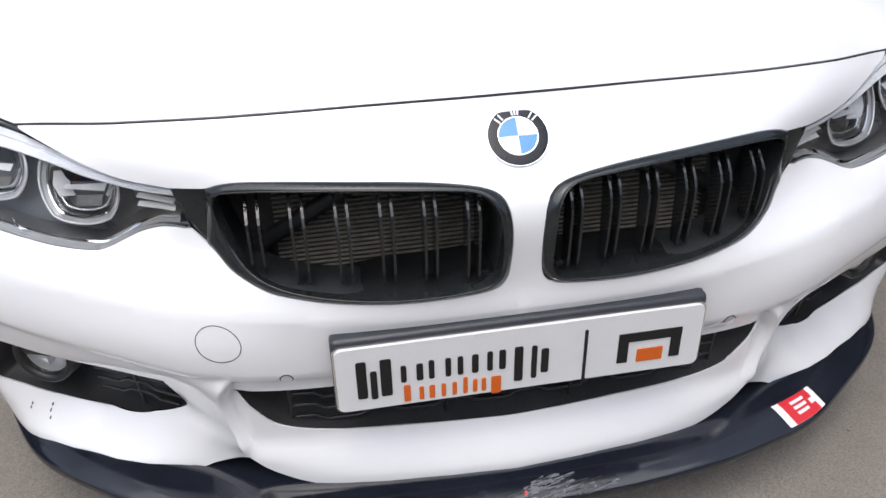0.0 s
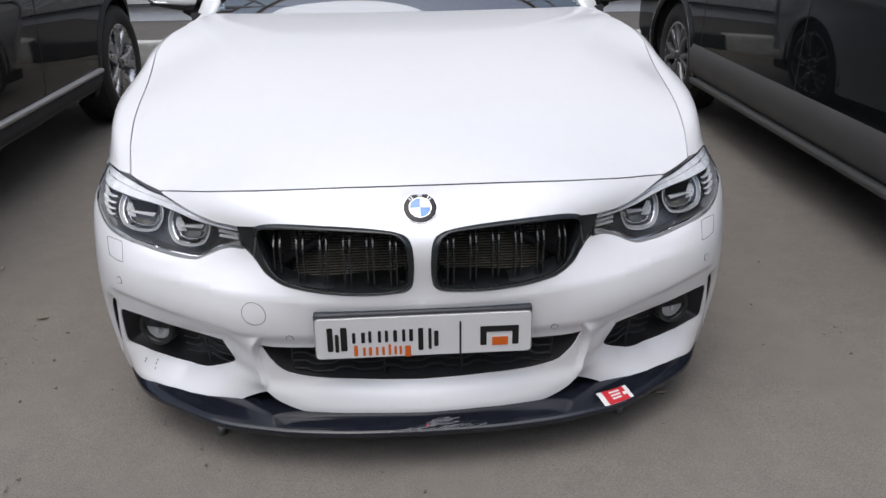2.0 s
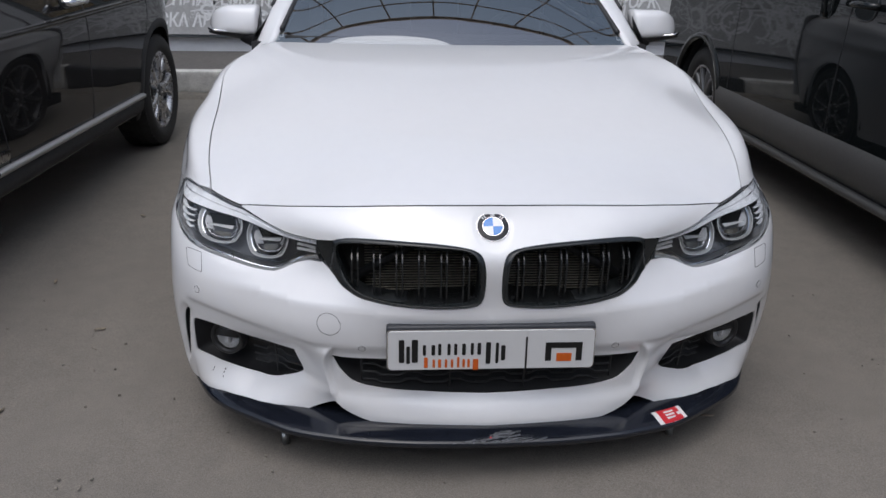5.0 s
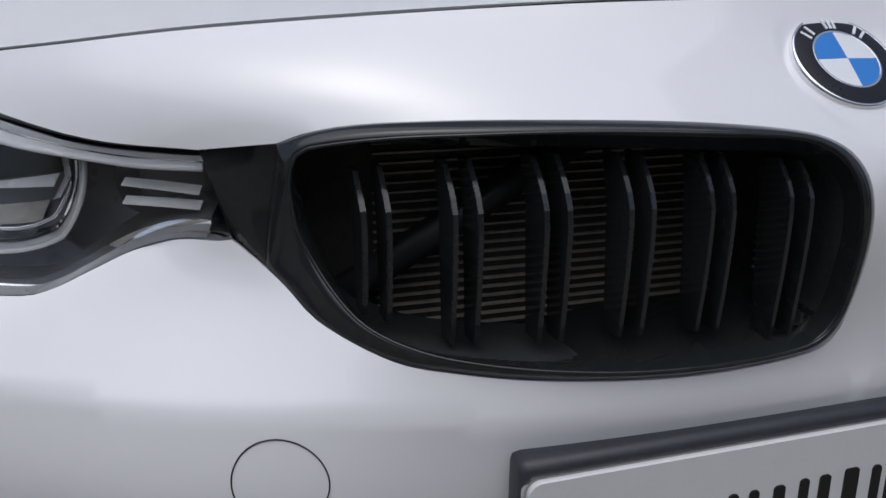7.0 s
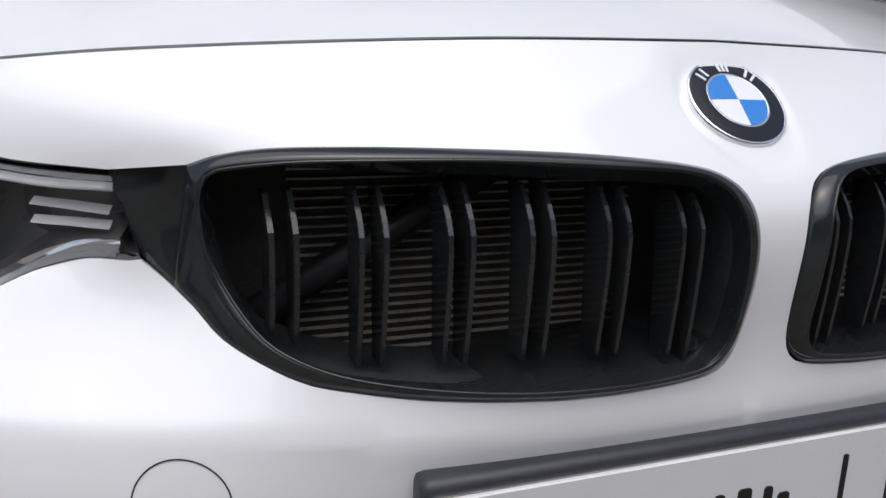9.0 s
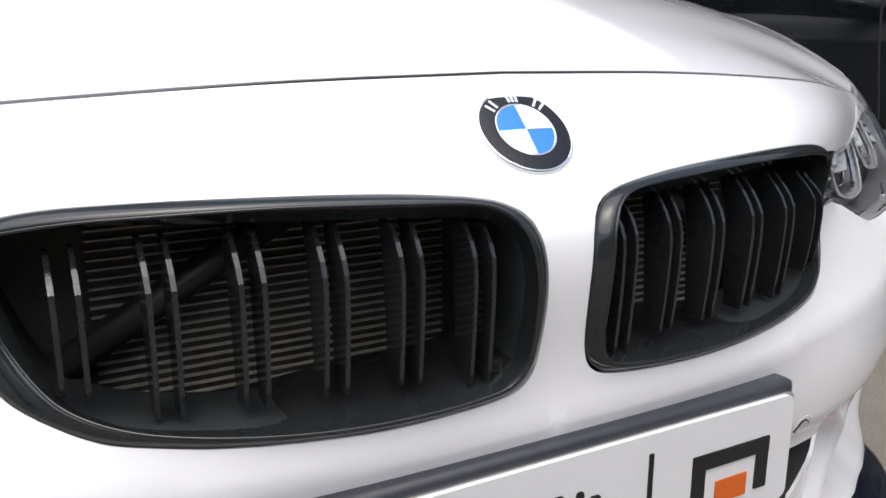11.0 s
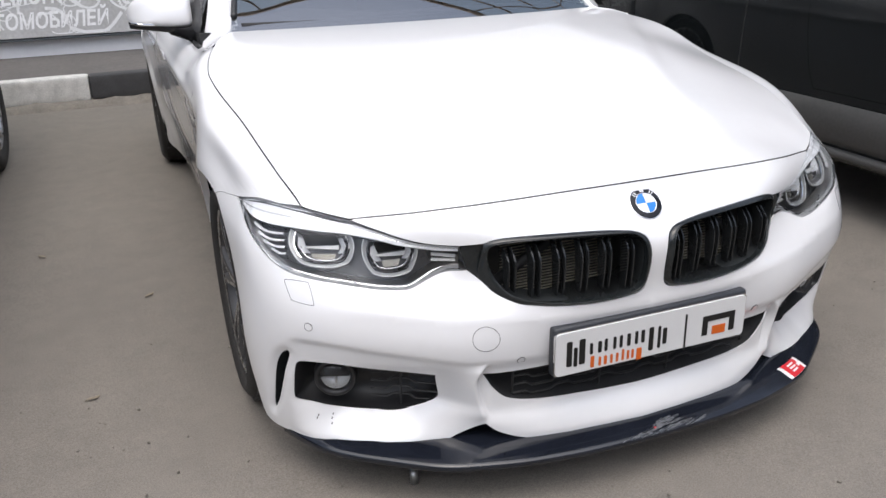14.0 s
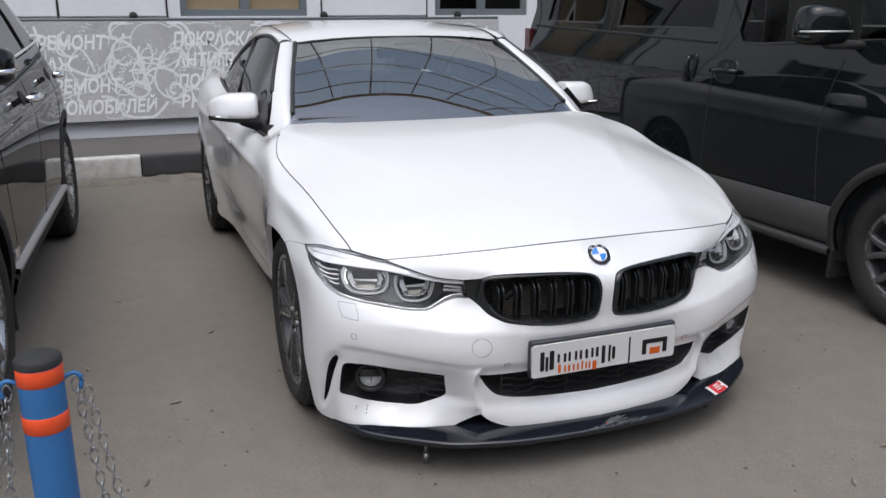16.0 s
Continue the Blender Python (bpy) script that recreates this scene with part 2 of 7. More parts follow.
def box(bm, x0, x1, y0, y1, z0, z1, bevel=0.0, m=None):
    r = bmesh.ops.create_cube(bm, size=1)
    mt = Matrix.Translation(((x0 + x1) / 2, (y0 + y1) / 2, (z0 + z1) / 2)) @ Matrix.Diagonal((x1 - x0, y1 - y0, z1 - z0, 1))
    bmesh.ops.transform(bm, matrix=mt, verts=r["verts"])
    if bevel:
        ed = list({e for v in r["verts"] for e in v.link_edges})
        r2 = bmesh.ops.bevel(bm, geom=ed, offset=bevel, segments=2, affect="EDGES", profile=0.6)
        vs = list({v for f in r2["faces"] for v in f.verts} | {v for v in r["verts"] if v.is_valid})
    else:
        vs = r["verts"]
    if m is not None:
        bmesh.ops.transform(bm, matrix=m, verts=[v for v in vs if v.is_valid])
    return bm


def box_part(name, dims, material, parent=None, bevel=0.004, label="", m=None):
    ob = part(name, box(bmesh.new(), *dims, bevel=bevel, m=m), material, parent, label, smooth=False)
    return ob


def frames_along(pts, closed=False):
    p = np.asarray(pts, float)
    n = len(p)
    t = (np.roll(p, -1, 0) - np.roll(p, 1, 0)) if closed else np.gradient(p, axis=0)
    t /= np.linalg.norm(t, axis=1)[:, None] + 1e-12
    up = np.array([0, 0, 1.0]) if abs(t[:, 2]).mean() < 0.8 else np.array([0, 1.0, 0])
    s = np.cross(t, up)
    s /= np.linalg.norm(s, axis=1)[:, None] + 1e-12
    return p, s, np.cross(s, t)


def tube(bm, pts, r, sides=8, closed=False, flat=1.0):
    """A tube of radius r along pts; flat squeezes it in its upward direction."""
    p, s, u = frames_along(pts, closed)
    rings = []
    for i in range(len(p)):
        rr = r[i] if hasattr(r, "__len__") else r
        rings.append([bm.verts.new(p[i] + rr * (math.cos(2 * math.pi * k / sides) * s[i] + flat * math.sin(2 * math.pi * k / sides) * u[i])) for k in range(sides)])
    for i in range(len(p) if closed else len(p) - 1):
        a, b = rings[i], rings[(i + 1) % len(p)]
        for k in range(sides):
            bm.faces.new((a[k], a[(k + 1) % sides], b[(k + 1) % sides], b[k]))
    if not closed:
        bm.faces.new(rings[0][::-1])
        bm.faces.new(rings[-1])
    return bm


def grid_mesh(rows, closed_u=False, closed_v=False):
    """Verts and faces of a grid of places rows[i][j]."""
    rows = np.asarray(rows, float)
    n, m = rows.shape[:2]
    idx = np.arange(n * m).reshape(n, m)
    faces = []
    for i in range(n if closed_u else n - 1):
        for j in range(m if closed_v else m - 1):
            i2, j2 = (i + 1) % n, (j + 1) % m
            faces.append((int(idx[i, j]), int(idx[i, j2]), int(idx[i2, j2]), int(idx[i2, j])))
    return rows.reshape(-1, 3).tolist(), [], faces


def lathe(bm, profile, centre, axis="X", seg=48):
    """Turns profile (radius, along) round an axis through centre."""
    rings = []
    for r, h in profile:
        ring = []
        for k in range(seg):
            a = 2 * math.pi * k / seg
            c, s = r * math.cos(a), r * math.sin(a)
            off = {"X": (h, c, s), "Y": (c, h, s), "Z": (c, s, h)}[axis]
            ring.append(bm.verts.new([centre[i] + off[i] for i in range(3)]))
        rings.append(ring)
    for a, b in zip(rings, rings[1:]):
        for k in range(seg):
            bm.faces.new((a[k], a[(k + 1) % seg], b[(k + 1) % seg], b[k]))
    return bm


def smooth_line(pts, n=60, closed=False):
    """A Catmull-Rom curve through pts, evenly stepped."""
    p = np.asarray(pts, float)
    k = len(p)
    q = np.vstack([p[-1:], p, p[:2]]) if closed else np.vstack([2 * p[:1] - p[1:2], p, 2 * p[-1:] - p[-2:-1]])
    out = []
    segs = k if closed else k - 1
    for i in range(segs):
        a, b, c, d = q[i], q[i + 1], q[i + 2], q[i + 3]
        for t in np.linspace(0, 1, 16, endpoint=False):
            out.append(0.5 * (2 * b + (c - a) * t + (2 * a - 5 * b + 4 * c - d) * t * t + (3 * b - a - 3 * c + d) * t ** 3))
    if not closed:
        out.append(p[-1])
    out = np.array(out)
    if closed:
        out = np.vstack([out, out[:1]])
    ln = np.r_[0, np.cumsum(np.linalg.norm(np.diff(out, axis=0), axis=1))]
    s = np.linspace(0, ln[-1], n + 1 if closed else n)
    r = np.stack([np.interp(s, ln, out[:, c]) for c in range(out.shape[1])], -1)
    return r[:-1] if closed else r


def straight_line(pts, step, closed=False):
    p = [np.asarray(q, float) for q in pts]
    out = []
    for a, b in zip(p, p[1:] + p[:1] if closed else p[1:]):
        n = max(1, int(np.linalg.norm(b - a) / step))
        out += [a + (b - a) * i / n for i in range(n)]
    if not closed:
        out.append(p[-1])
    return np.array(out)


def inside(q, poly):
    q, poly = np.asarray(q, float), np.asarray(poly, float)
    x, y = q[:, 0], q[:, 1]
    r = np.zeros(len(q), bool)
    for (x0, y0), (x1, y1) in zip(poly, np.roll(poly, -1, 0)):
        if y0 == y1:
            continue
        hit = ((y0 > y) != (y1 > y)) & (x < (x1 - x0) * (y - y0) / (y1 - y0) + x0)
        r ^= hit
    return r


def gap_to(q, line, closed=False):
    """Distance of places q from a polyline."""
    q, p = np.asarray(q, float), np.asarray(line, float)
    best = np.full(len(q), 9e9)
    ends = zip(p, np.roll(p, -1, 0)) if closed else zip(p[:-1], p[1:])
    for a, b in ends:
        d = b - a
        t = np.clip(((q - a) @ d) / (d @ d + 1e-12), 0, 1)
        best = np.minimum(best, np.linalg.norm(q - a - t[:, None] * d, axis=1))
    return best


from mathutils import geometry


def skin(outer, holes, step, place, lines=(), roll=0.0, roll_dir=None):
    """A sheet over the flat region between outer and its holes, laid into space by place(uv). roll: depth of the turned-in edge."""
    loops = [np.asarray(l, float) for l in [outer, *holes]]
    pts, edges = [], []
    for l in loops:
        b = len(pts)
        pts += l.tolist()
        edges += [(b + i, b + (i + 1) % len(l)) for i in range(len(l))]
    for l in lines:
        b = len(pts)
        pts += np.asarray(l, float).tolist()
        edges += [(b + i, b + i + 1) for i in range(len(l) - 1)]
    o = loops[0]
    gx, gy = np.meshgrid(np.arange(o[:, 0].min(), o[:, 0].max(), step), np.arange(o[:, 1].min(), o[:, 1].max(), step))
    gx[1::2] += step / 2
    g = np.stack([gx.ravel(), gy.ravel()], -1)
    ok = inside(g, o)
    for h in loops[1:]:
        ok &= ~inside(g, h)
    g = g[ok]
    for i, l in enumerate([*loops, *lines]):
        g = g[gap_to(g, l, i < len(loops)) > step * 0.5]
    pts += g.tolist()
    res = geometry.delaunay_2d_cdt([Vector(p) for p in pts], edges, [], 0, 1e-6)
    uv = np.array([tuple(v) for v in res[0]])
    tri = np.array([f for f in res[2] if len(f) == 3])
    cen = uv[tri].mean(1)
    keep = inside(cen, o)
    for h in loops[1:]:
        keep &= ~inside(cen, h)
    tri = tri[keep]
    co = np.asarray(place(uv), float)
    a, b, c = co[tri[:, 0]], co[tri[:, 1]], co[tri[:, 2]]
    bm = bmesh.new()
    vs = [bm.verts.new(p) for p in co]
    for f in tri:
        try:
            bm.faces.new([vs[i] for i in f])
        except ValueError:
            pass
    for v in [v for v in bm.verts if not v.link_faces]:
        bm.verts.remove(v)
    bmesh.ops.recalc_face_normals(bm, faces=bm.faces)
    if roll and roll_dir is not None:
        bm.normal_update()
        d = Vector(roll_dir)
        mean = sum((f.normal for f in bm.faces), Vector())
        if mean.dot(d) > 0:
            bmesh.ops.reverse_faces(bm, faces=bm.faces)
            bm.normal_update()
        rim = [e for e in bm.edges if e.is_boundary]
        normals = {v.index: v.normal.copy() for v in bm.verts}
        bm.verts.index_update()
        normals = {v: v.normal.copy() for e in rim for v in e.verts}
        ex = bmesh.ops.extrude_edge_only(bm, edges=rim)
        new_vs = [g for g in ex["geom"] if isinstance(g, bmesh.types.BMVert)]
        for v in new_vs:
            mates = [e.other_vert(v) for e in v.link_edges if e.other_vert(v) in normals]
            n = normals[mates[0]] if mates else -d
            v.co -= n * roll
        for e in rim:
            e.smooth = False
    return bm


def cardinal(knots):
    """Weights of a natural cubic spline over knots."""
    k = np.asarray(knots, float)
    n, h = len(k), np.diff(knots)
    A, B = np.zeros((n, n)), np.zeros((n, n))
    A[0, 0] = A[-1, -1] = 1
    for i in range(1, n - 1):
        A[i, i - 1], A[i, i], A[i, i + 1] = h[i - 1], 2 * (h[i - 1] + h[i]), h[i]
        B[i, i - 1], B[i, i], B[i, i + 1] = 6 / h[i - 1], -6 / h[i - 1] - 6 / h[i], 6 / h[i]
    M = np.linalg.solve(A, B)

    def weights(q):
        q = np.atleast_1d(np.asarray(q, float))
        i = np.clip(np.searchsorted(k, q) - 1, 0, n - 2)
        hh = h[i]
        t = (q - k[i]) / hh
        tt = np.clip(t, 0, 1)
        w, r = np.zeros((len(q), n)), np.arange(len(q))
        w[r, i] += 1 - t
        w[r, i + 1] += t
        w += (((1 - tt) ** 3 - (1 - tt)) * hh ** 2 / 6)[:, None] * M[i] + ((tt ** 3 - tt) * hh ** 2 / 6)[:, None] * M[i + 1]
        return w
    return weights


def spline(knots, values):
    w, v = cardinal(knots), np.asarray(values, float)
    return lambda q: w(q) @ v


def step01(x, a, b):
    t = np.clip((x - a) / (b - a), 0, 1)
    return t * t * (3 - 2 * t)

# ---- ground, kerb, pavement and the building behind ----
def ground_sheet():
    xs = np.r_[-400, -60, -20, -8, np.linspace(-5, 5, 41), 8, 20, 60, 400]
    ys = np.r_[-400, -60, -20, -8, np.linspace(-4, 5.5, 41)]
    g = []
    for y in ys:
        g.append([(x, y, 0.006 * noise.noise(Vector((x * 0.7, y * 0.7, 0))) if abs(x) < 6 and abs(y) < 6 else 0.0) for x in xs])
    return grid_mesh(g)


tagged(part("ground", ground_sheet(), ASPHALT), "worn grey-brown asphalt parking ground with grit and stains", "ground", kind="structure")
kerb = thing("kerb", "painted concrete kerb, white and black blocks, chipped at the foot", "kerb", (0, 5.48, 0), kind="structure")
KERB_Y, KERB_TOP = 5.46, 0.235
edge_x = -1.295
for i in range(-6, 7):
    x0 = edge_x + i * 1.0 * 1.0
    bm = bmesh.new()
    box(bm, x0 + 0.003, x0 + 0.997, KERB_Y, KERB_Y + 0.16, 0.05, KERB_TOP, bevel=0.018)
    bmesh.ops.subdivide_edges(bm, edges=bm.edges[:], cuts=3, use_grid_fill=True)
    for v in bm.verts:
        v.co.y += 0.006 * noise.noise(v.co * 9 + Vector((i, 0, 0)))
        v.co.z += 0.004 * noise.noise(v.co * 11)
    part("kerb_block", bm, KERB_WHITE if i % 2 else KERB_BLACK, kerb)
foot_rows = []
for y, z in ((KERB_Y - 0.05, -0.01), (KERB_Y - 0.035, 0.02), (KERB_Y - 0.004, 0.055), (KERB_Y + 0.03, 0.075)):
    foot_rows.append([(x, y + 0.022 * noise.noise(Vector((x * 6, z * 9, 2))) + 0.01 * noise.noise(Vector((x * 21, z * 20, 5))), z + 0.016 * noise.noise(Vector((x * 8, y * 5, 7))) + 0.008 * noise.noise(Vector((x * 25, y * 9, 3)))) for x in np.linspace(-7, 7, 420)])
bm = grid_mesh(foot_rows)
tagged(part("kerb_footing", bm, CONCRETE, None, "", True), "crumbled concrete footing under the kerb", "rubble", kind="stuff")
SIDE_Z, WALL_Y = 0.215, 6.95
tagged(part("pavement", grid_mesh([[(x, y, SIDE_Z + 0.004 * noise.noise(Vector((x, y, 3)))) for x in np.linspace(-14, 14, 60)] for y in (KERB_Y + 0.12, 6.0, 6.5, WALL_Y + 0.3)]), SIDEWALK), "dark grey asphalt pavement behind the kerb", "pavement", kind="structure")

wall = thing("wall_north", "light grey metal-panelled building wall", "wall", (0, WALL_Y, 0), kind="structure")
WIN = [(-0.763, 0.53), (1.977, 3.125), (-4.6, -3.1), (4.6, 6.0)]
WIN_Z = 1.40
bm = bmesh.new()
cuts = sorted(WIN)
xs = [-16.0]
for a, b in cuts:
    box(bm, xs[-1], a, WALL_Y, WALL_Y + 0.3, 0.1, 7.5)
    box(bm, a, b, WALL_Y, WALL_Y + 0.3, 0.1, WIN_Z)
    box(bm, a, b, WALL_Y, WALL_Y + 0.3, 2.9, 7.5)
    xs.append(b)
box(bm, xs[-1], 16, WALL_Y, WALL_Y + 0.3, 0.1, 7.5)
part("wall_body", bm, WALL, wall, smooth=False)
for x in (-2.888, -1.893, -0.89, 0.684, 1.878, 3.261, 4.301):
    box_part("panel_joint", (x - 0.008, x + 0.008, WALL_Y - 0.006, WALL_Y + 0.001, 1.385, 4.0), GAP, wall, 0)
for x0, x1 in ((-2.888, -1.893), (-1.893, -0.89), (0.684, 1.878), (3.261, 4.301)):
    box_part("facade_cassette", (x0 + 0.015, x1 - 0.015, WALL_Y - 0.03, WALL_Y, 1.40, 4.0), WALL, wall, 0.006)
for x in (-1.215, 0.702, 2.239):
    b2 = bmesh.new()
    lathe(b2, [(0.0, -0.05), (0.032, -0.045), (0.04, -0.02), (0.04, 0.0)], (x, WALL_Y - 0.02, 1.405), "Y", 16)
    part("cable_grommet", b2, MATT_BLACK, wall)
for i, (a, b) in enumerate(WIN):
    w = thing("window_%d" % (i + 1), "grey-framed window with a yellowish blind behind the glass", "window", ((a + b) / 2, WALL_Y, WIN_Z), kind="structure")
    for d in ((a, b, WALL_Y + 0.02, WALL_Y + 0.1, WIN_Z, WIN_Z + 0.07), (a, b, WALL_Y + 0.02, WALL_Y + 0.1, 2.83, 2.9), (a, a + 0.07, WALL_Y + 0.02, WALL_Y + 0.1, WIN_Z + 0.07, 2.83), (b - 0.07, b, WALL_Y + 0.02, WALL_Y + 0.1, WIN_Z + 0.07, 2.83), ((a + b) / 2 - 0.05, (a + b) / 2 + 0.05, WALL_Y + 0.02, WALL_Y + 0.1, WIN_Z + 0.07, 2.83)):
        box_part("frame_bar", d, WIN_FRAME, w, 0.006)
    for p, q in ((a + 0.07, (a + b) / 2 - 0.05), ((a + b) / 2 + 0.05, b - 0.07)):
        g = box_part("pane", (p, q, WALL_Y + 0.05, WALL_Y + 0.058, WIN_Z + 0.07, 2.83), DARK_GLASS if i % 2 else HL_GLASS, w, 0)
        g.visible_shadow = False
        box_part("blind", (p, q, WALL_Y + 0.075, WALL_Y + 0.082, WIN_Z + 0.07, 2.83), BLIND if i % 2 == 0 else WALL, w, 0)

tagged(part("wall_south", box(bmesh.new(), -16, 16, -11.3, -11.0, -0.1, 5.5), YARD_WALL, None, smooth=False), "plain grey-brown rendered wall across the yard", "wall", kind="structure")

# the printed banner on the wall
BAN_Y = WALL_Y - 0.1
banner = thing("banner", "grey printed banner with white lettering and line drawing", "banner", (0, BAN_Y, 0.3))
BAN_X0, BAN_X1, BAN_Z0, BAN_Z1 = -6.0, 2.715, 0.3935, 1.3566
rows = []
for i in range(13):
    z = BAN_Z0 + (BAN_Z1 - BAN_Z0) * i / 12
    rows.append([(x, BAN_Y, z) for x in np.linspace(BAN_X0, BAN_X1, 90)])
part("cloth", grid_mesh(rows), BANNER, banner)
b2 = bmesh.new()
for z in (BAN_Z0 - 0.02, BAN_Z1 + 0.015):
    tube(b2, [(BAN_X0, BAN_Y + 0.03, z), (BAN_X1, BAN_Y + 0.03, z)], 0.014)
part("rail", b2, WIN_FRAME, banner)
rng = random.Random(5)
for k in range(400):
    cx, cz = rng.uniform(BAN_X0 + 0.25, BAN_X1 - 0.2), rng.uniform(BAN_Z0 + 0.1, BAN_Z1 - 0.1)
    kind = rng.random()
    a0, turn, r0 = rng.uniform(0, 6.3), rng.uniform(1.5, 5.8), rng.uniform(0.06, 0.30)
    pts = []
    for q in range(22):
        t = q / 21
        if kind < 0.4:
            r = r0 * (1 - 0.75 * t)
            pts.append((cx + r * math.cos(a0 + turn * t), cz + r * math.sin(a0 + turn * t)))
        elif kind < 0.75:
            r = r0 * math.sin(math.pi * t)
            pts.append((cx + (t - 0.5) * 2 * r0 * math.cos(a0) - r * 0.5 * math.sin(a0), cz + (t - 0.5) * 2 * r0 * math.sin(a0) + r * 0.5 * math.cos(a0)))
        else:
            zig = (q % 2) * 0.05 * (1 if kind < 0.9 else 0.3)
            r = r0
            pts.append((cx + (r + zig) * math.cos(a0 + turn * t * 0.5), cz + (r + zig) * math.sin(a0 + turn * t * 0.5)))
    w0 = rng.choice((0.005, 0.007, 0.010, 0.014))
    line = np.array([(x, min(max(z, BAN_Z0 + 0.02), BAN_Z1 - 0.02)) for x, z in pts if BAN_X0 < x < BAN_X1])
    if len(line) > 3:
        t = np.gradient(line, axis=0)
        nn = np.stack([-t[:, 1], t[:, 0]], -1) / (np.linalg.norm(t, axis=1)[:, None] + 1e-9) * w0
        part("drawn_line", grid_mesh([[(x, BAN_Y - 0.0010 - 0.000002 * k, z) for x, z in row] for row in (line - nn, line + nn)]), BANNER_LINE, banner, smooth=False)


def letters(text, x, z, height, parent, y, material, align="LEFT", slant=0.18, turn=0):
    cu = bpy.data.curves.new("words", "FONT")
    cu.body, cu.size, cu.extrude, cu.shear, cu.align_x = text, height * 1.38, 0.0006, slant, align
    cu.offset = 0.005
    tmp = bpy.data.objects.new("words", cu)
    scene.collection.objects.link(tmp)
    me = bpy.data.meshes.new_from_object(tmp.evaluated_get(bpy.context.evaluated_depsgraph_get()))
    bpy.data.objects.remove(tmp)
    me.transform(pose(x, y, z, 90, 0, turn) @ Matrix.Diagonal((0.80, 1, 1, 1)))
    me.materials.clear()
    me.materials.append(material)
    ob = new("lettering", me)
    ob.parent = parent
    ob.matrix_parent_inverse = base_inverse(parent)
    return ob


for k, (xr, wd) in enumerate(((-1.5045, "КУЗОВНОЙ РЕМОНТ"), (-1.821, "ШИНОМОНТАЖ"), (-1.405, "СЛЕСАРНЫЙ РЕМОНТ"), (-1.0795, "ПОКРАСКА АВТОМОБИЛЕЙ"))):
    letters(wd, xr, 1.0944 - 0.208 * k, 0.131, banner, BAN_Y - 0.0030, BANNER_WHITE, "RIGHT")
for k, (xl, wd) in enumerate(((-0.8715, "ПОКРАСКА Д"), (-0.8625, "АНТИГРА"), (-0.8535, "ПОШИВ"), (-0.8445, "ВНЕ"))):
    letters(wd, xl, 1.117 - 0.208 * k, 0.131, banner, BAN_Y - 0.0030, BANNER_WHITE)
for k, (xr, wd) in enumerate(((2.173, "ШИНЫ И ДИСКИ"), (2.381, "ПЕЧАТЬ НА ПЛЕНКЕ"), (2.499, "Д / ТОНИРОВК"), (2.327, "ИРОВАНИЕ"))):
    letters(wd, xr, 1.1105 - 0.2033 * k, 0.131, banner, BAN_Y - 0.0030, BANNER_WHITE, "RIGHT")

# arched glazed canopy overhead, fixed to the building
canopy = thing("canopy", "high arched canopy of dark ribs and clear sheets", "canopy", (0, 6, 6))
RIB_Y = [3.83, 4.33, 5.10, 5.95, 6.9]
BOW = [0.066, 0.080, 0.100, 0.085, 0.02]


def vault(x, y, up=0.0):
    return (x, y - np.interp(y, RIB_Y, BOW) * x * x, 6.0 - 0.02 * x * x + up)


for j, y in enumerate(RIB_Y):
    part("rib", tube(bmesh.new(), [vault(x, y) for x in np.linspace(-5.6, 5.6, 41)], 0.050 if j == 0 else 0.021, 6), RIB, canopy)
for k in range(-5, 6):
    part("purlin", tube(bmesh.new(), [vault((0.07 + 0.67 * k) * (1 + 0.32 * (y - RIB_Y[0])), y) for y in np.linspace(RIB_Y[0], 6.9, 14) if abs((0.07 + 0.67 * k) * (1 + 0.32 * (y - RIB_Y[0]))) < 5.6], 0.014, 6), RIB, canopy)
SHEET = pane_mat("canopy_sheet", (0.80, 0.86, 0.85), ior=1.2)
part("sheet", grid_mesh([[vault(x, y, 0.08) for x in np.linspace(-5.6, 5.6, 41)] for y in RIB_Y]), SHEET, canopy).visible_shadow = False
for sx in (-5.6, 5.6):
    x, y, z = vault(sx, 5.5)
    part("post", tube(bmesh.new(), [(x, y, 0.0), (x, y, z)], 0.06, 10), RIB, canopy)

# ---- the white car: its skin ----
Z_LEVELS = [0.13, 0.22, 0.32, 0.42, 0.50, 0.57, 0.63, 0.68, 0.73]
A_STATIONS = [0, 0.2, 0.422, 0.616, 0.811, 0.934, 1.088, 1.24]
NOSE_X = np.array([[0] * 9, [0.2] * 9, [0.42] * 9, [0.6] * 9, [0.772, 0.774, 0.774, 0.772, 0.77, 0.77, 0.77, 0.766, 0.760],
                   [0.846, 0.855, 0.859, 0.857, 0.853, 0.851, 0.844, 0.826, 0.810],
                   [0.880, 0.888, 0.893, 0.892, 0.888, 0.884, 0.875, 0.854, 0.838],
                   [0.885, 0.892, 0.896, 0.897, 0.9, 0.9, 0.896, 0.882, 0.868]], float)
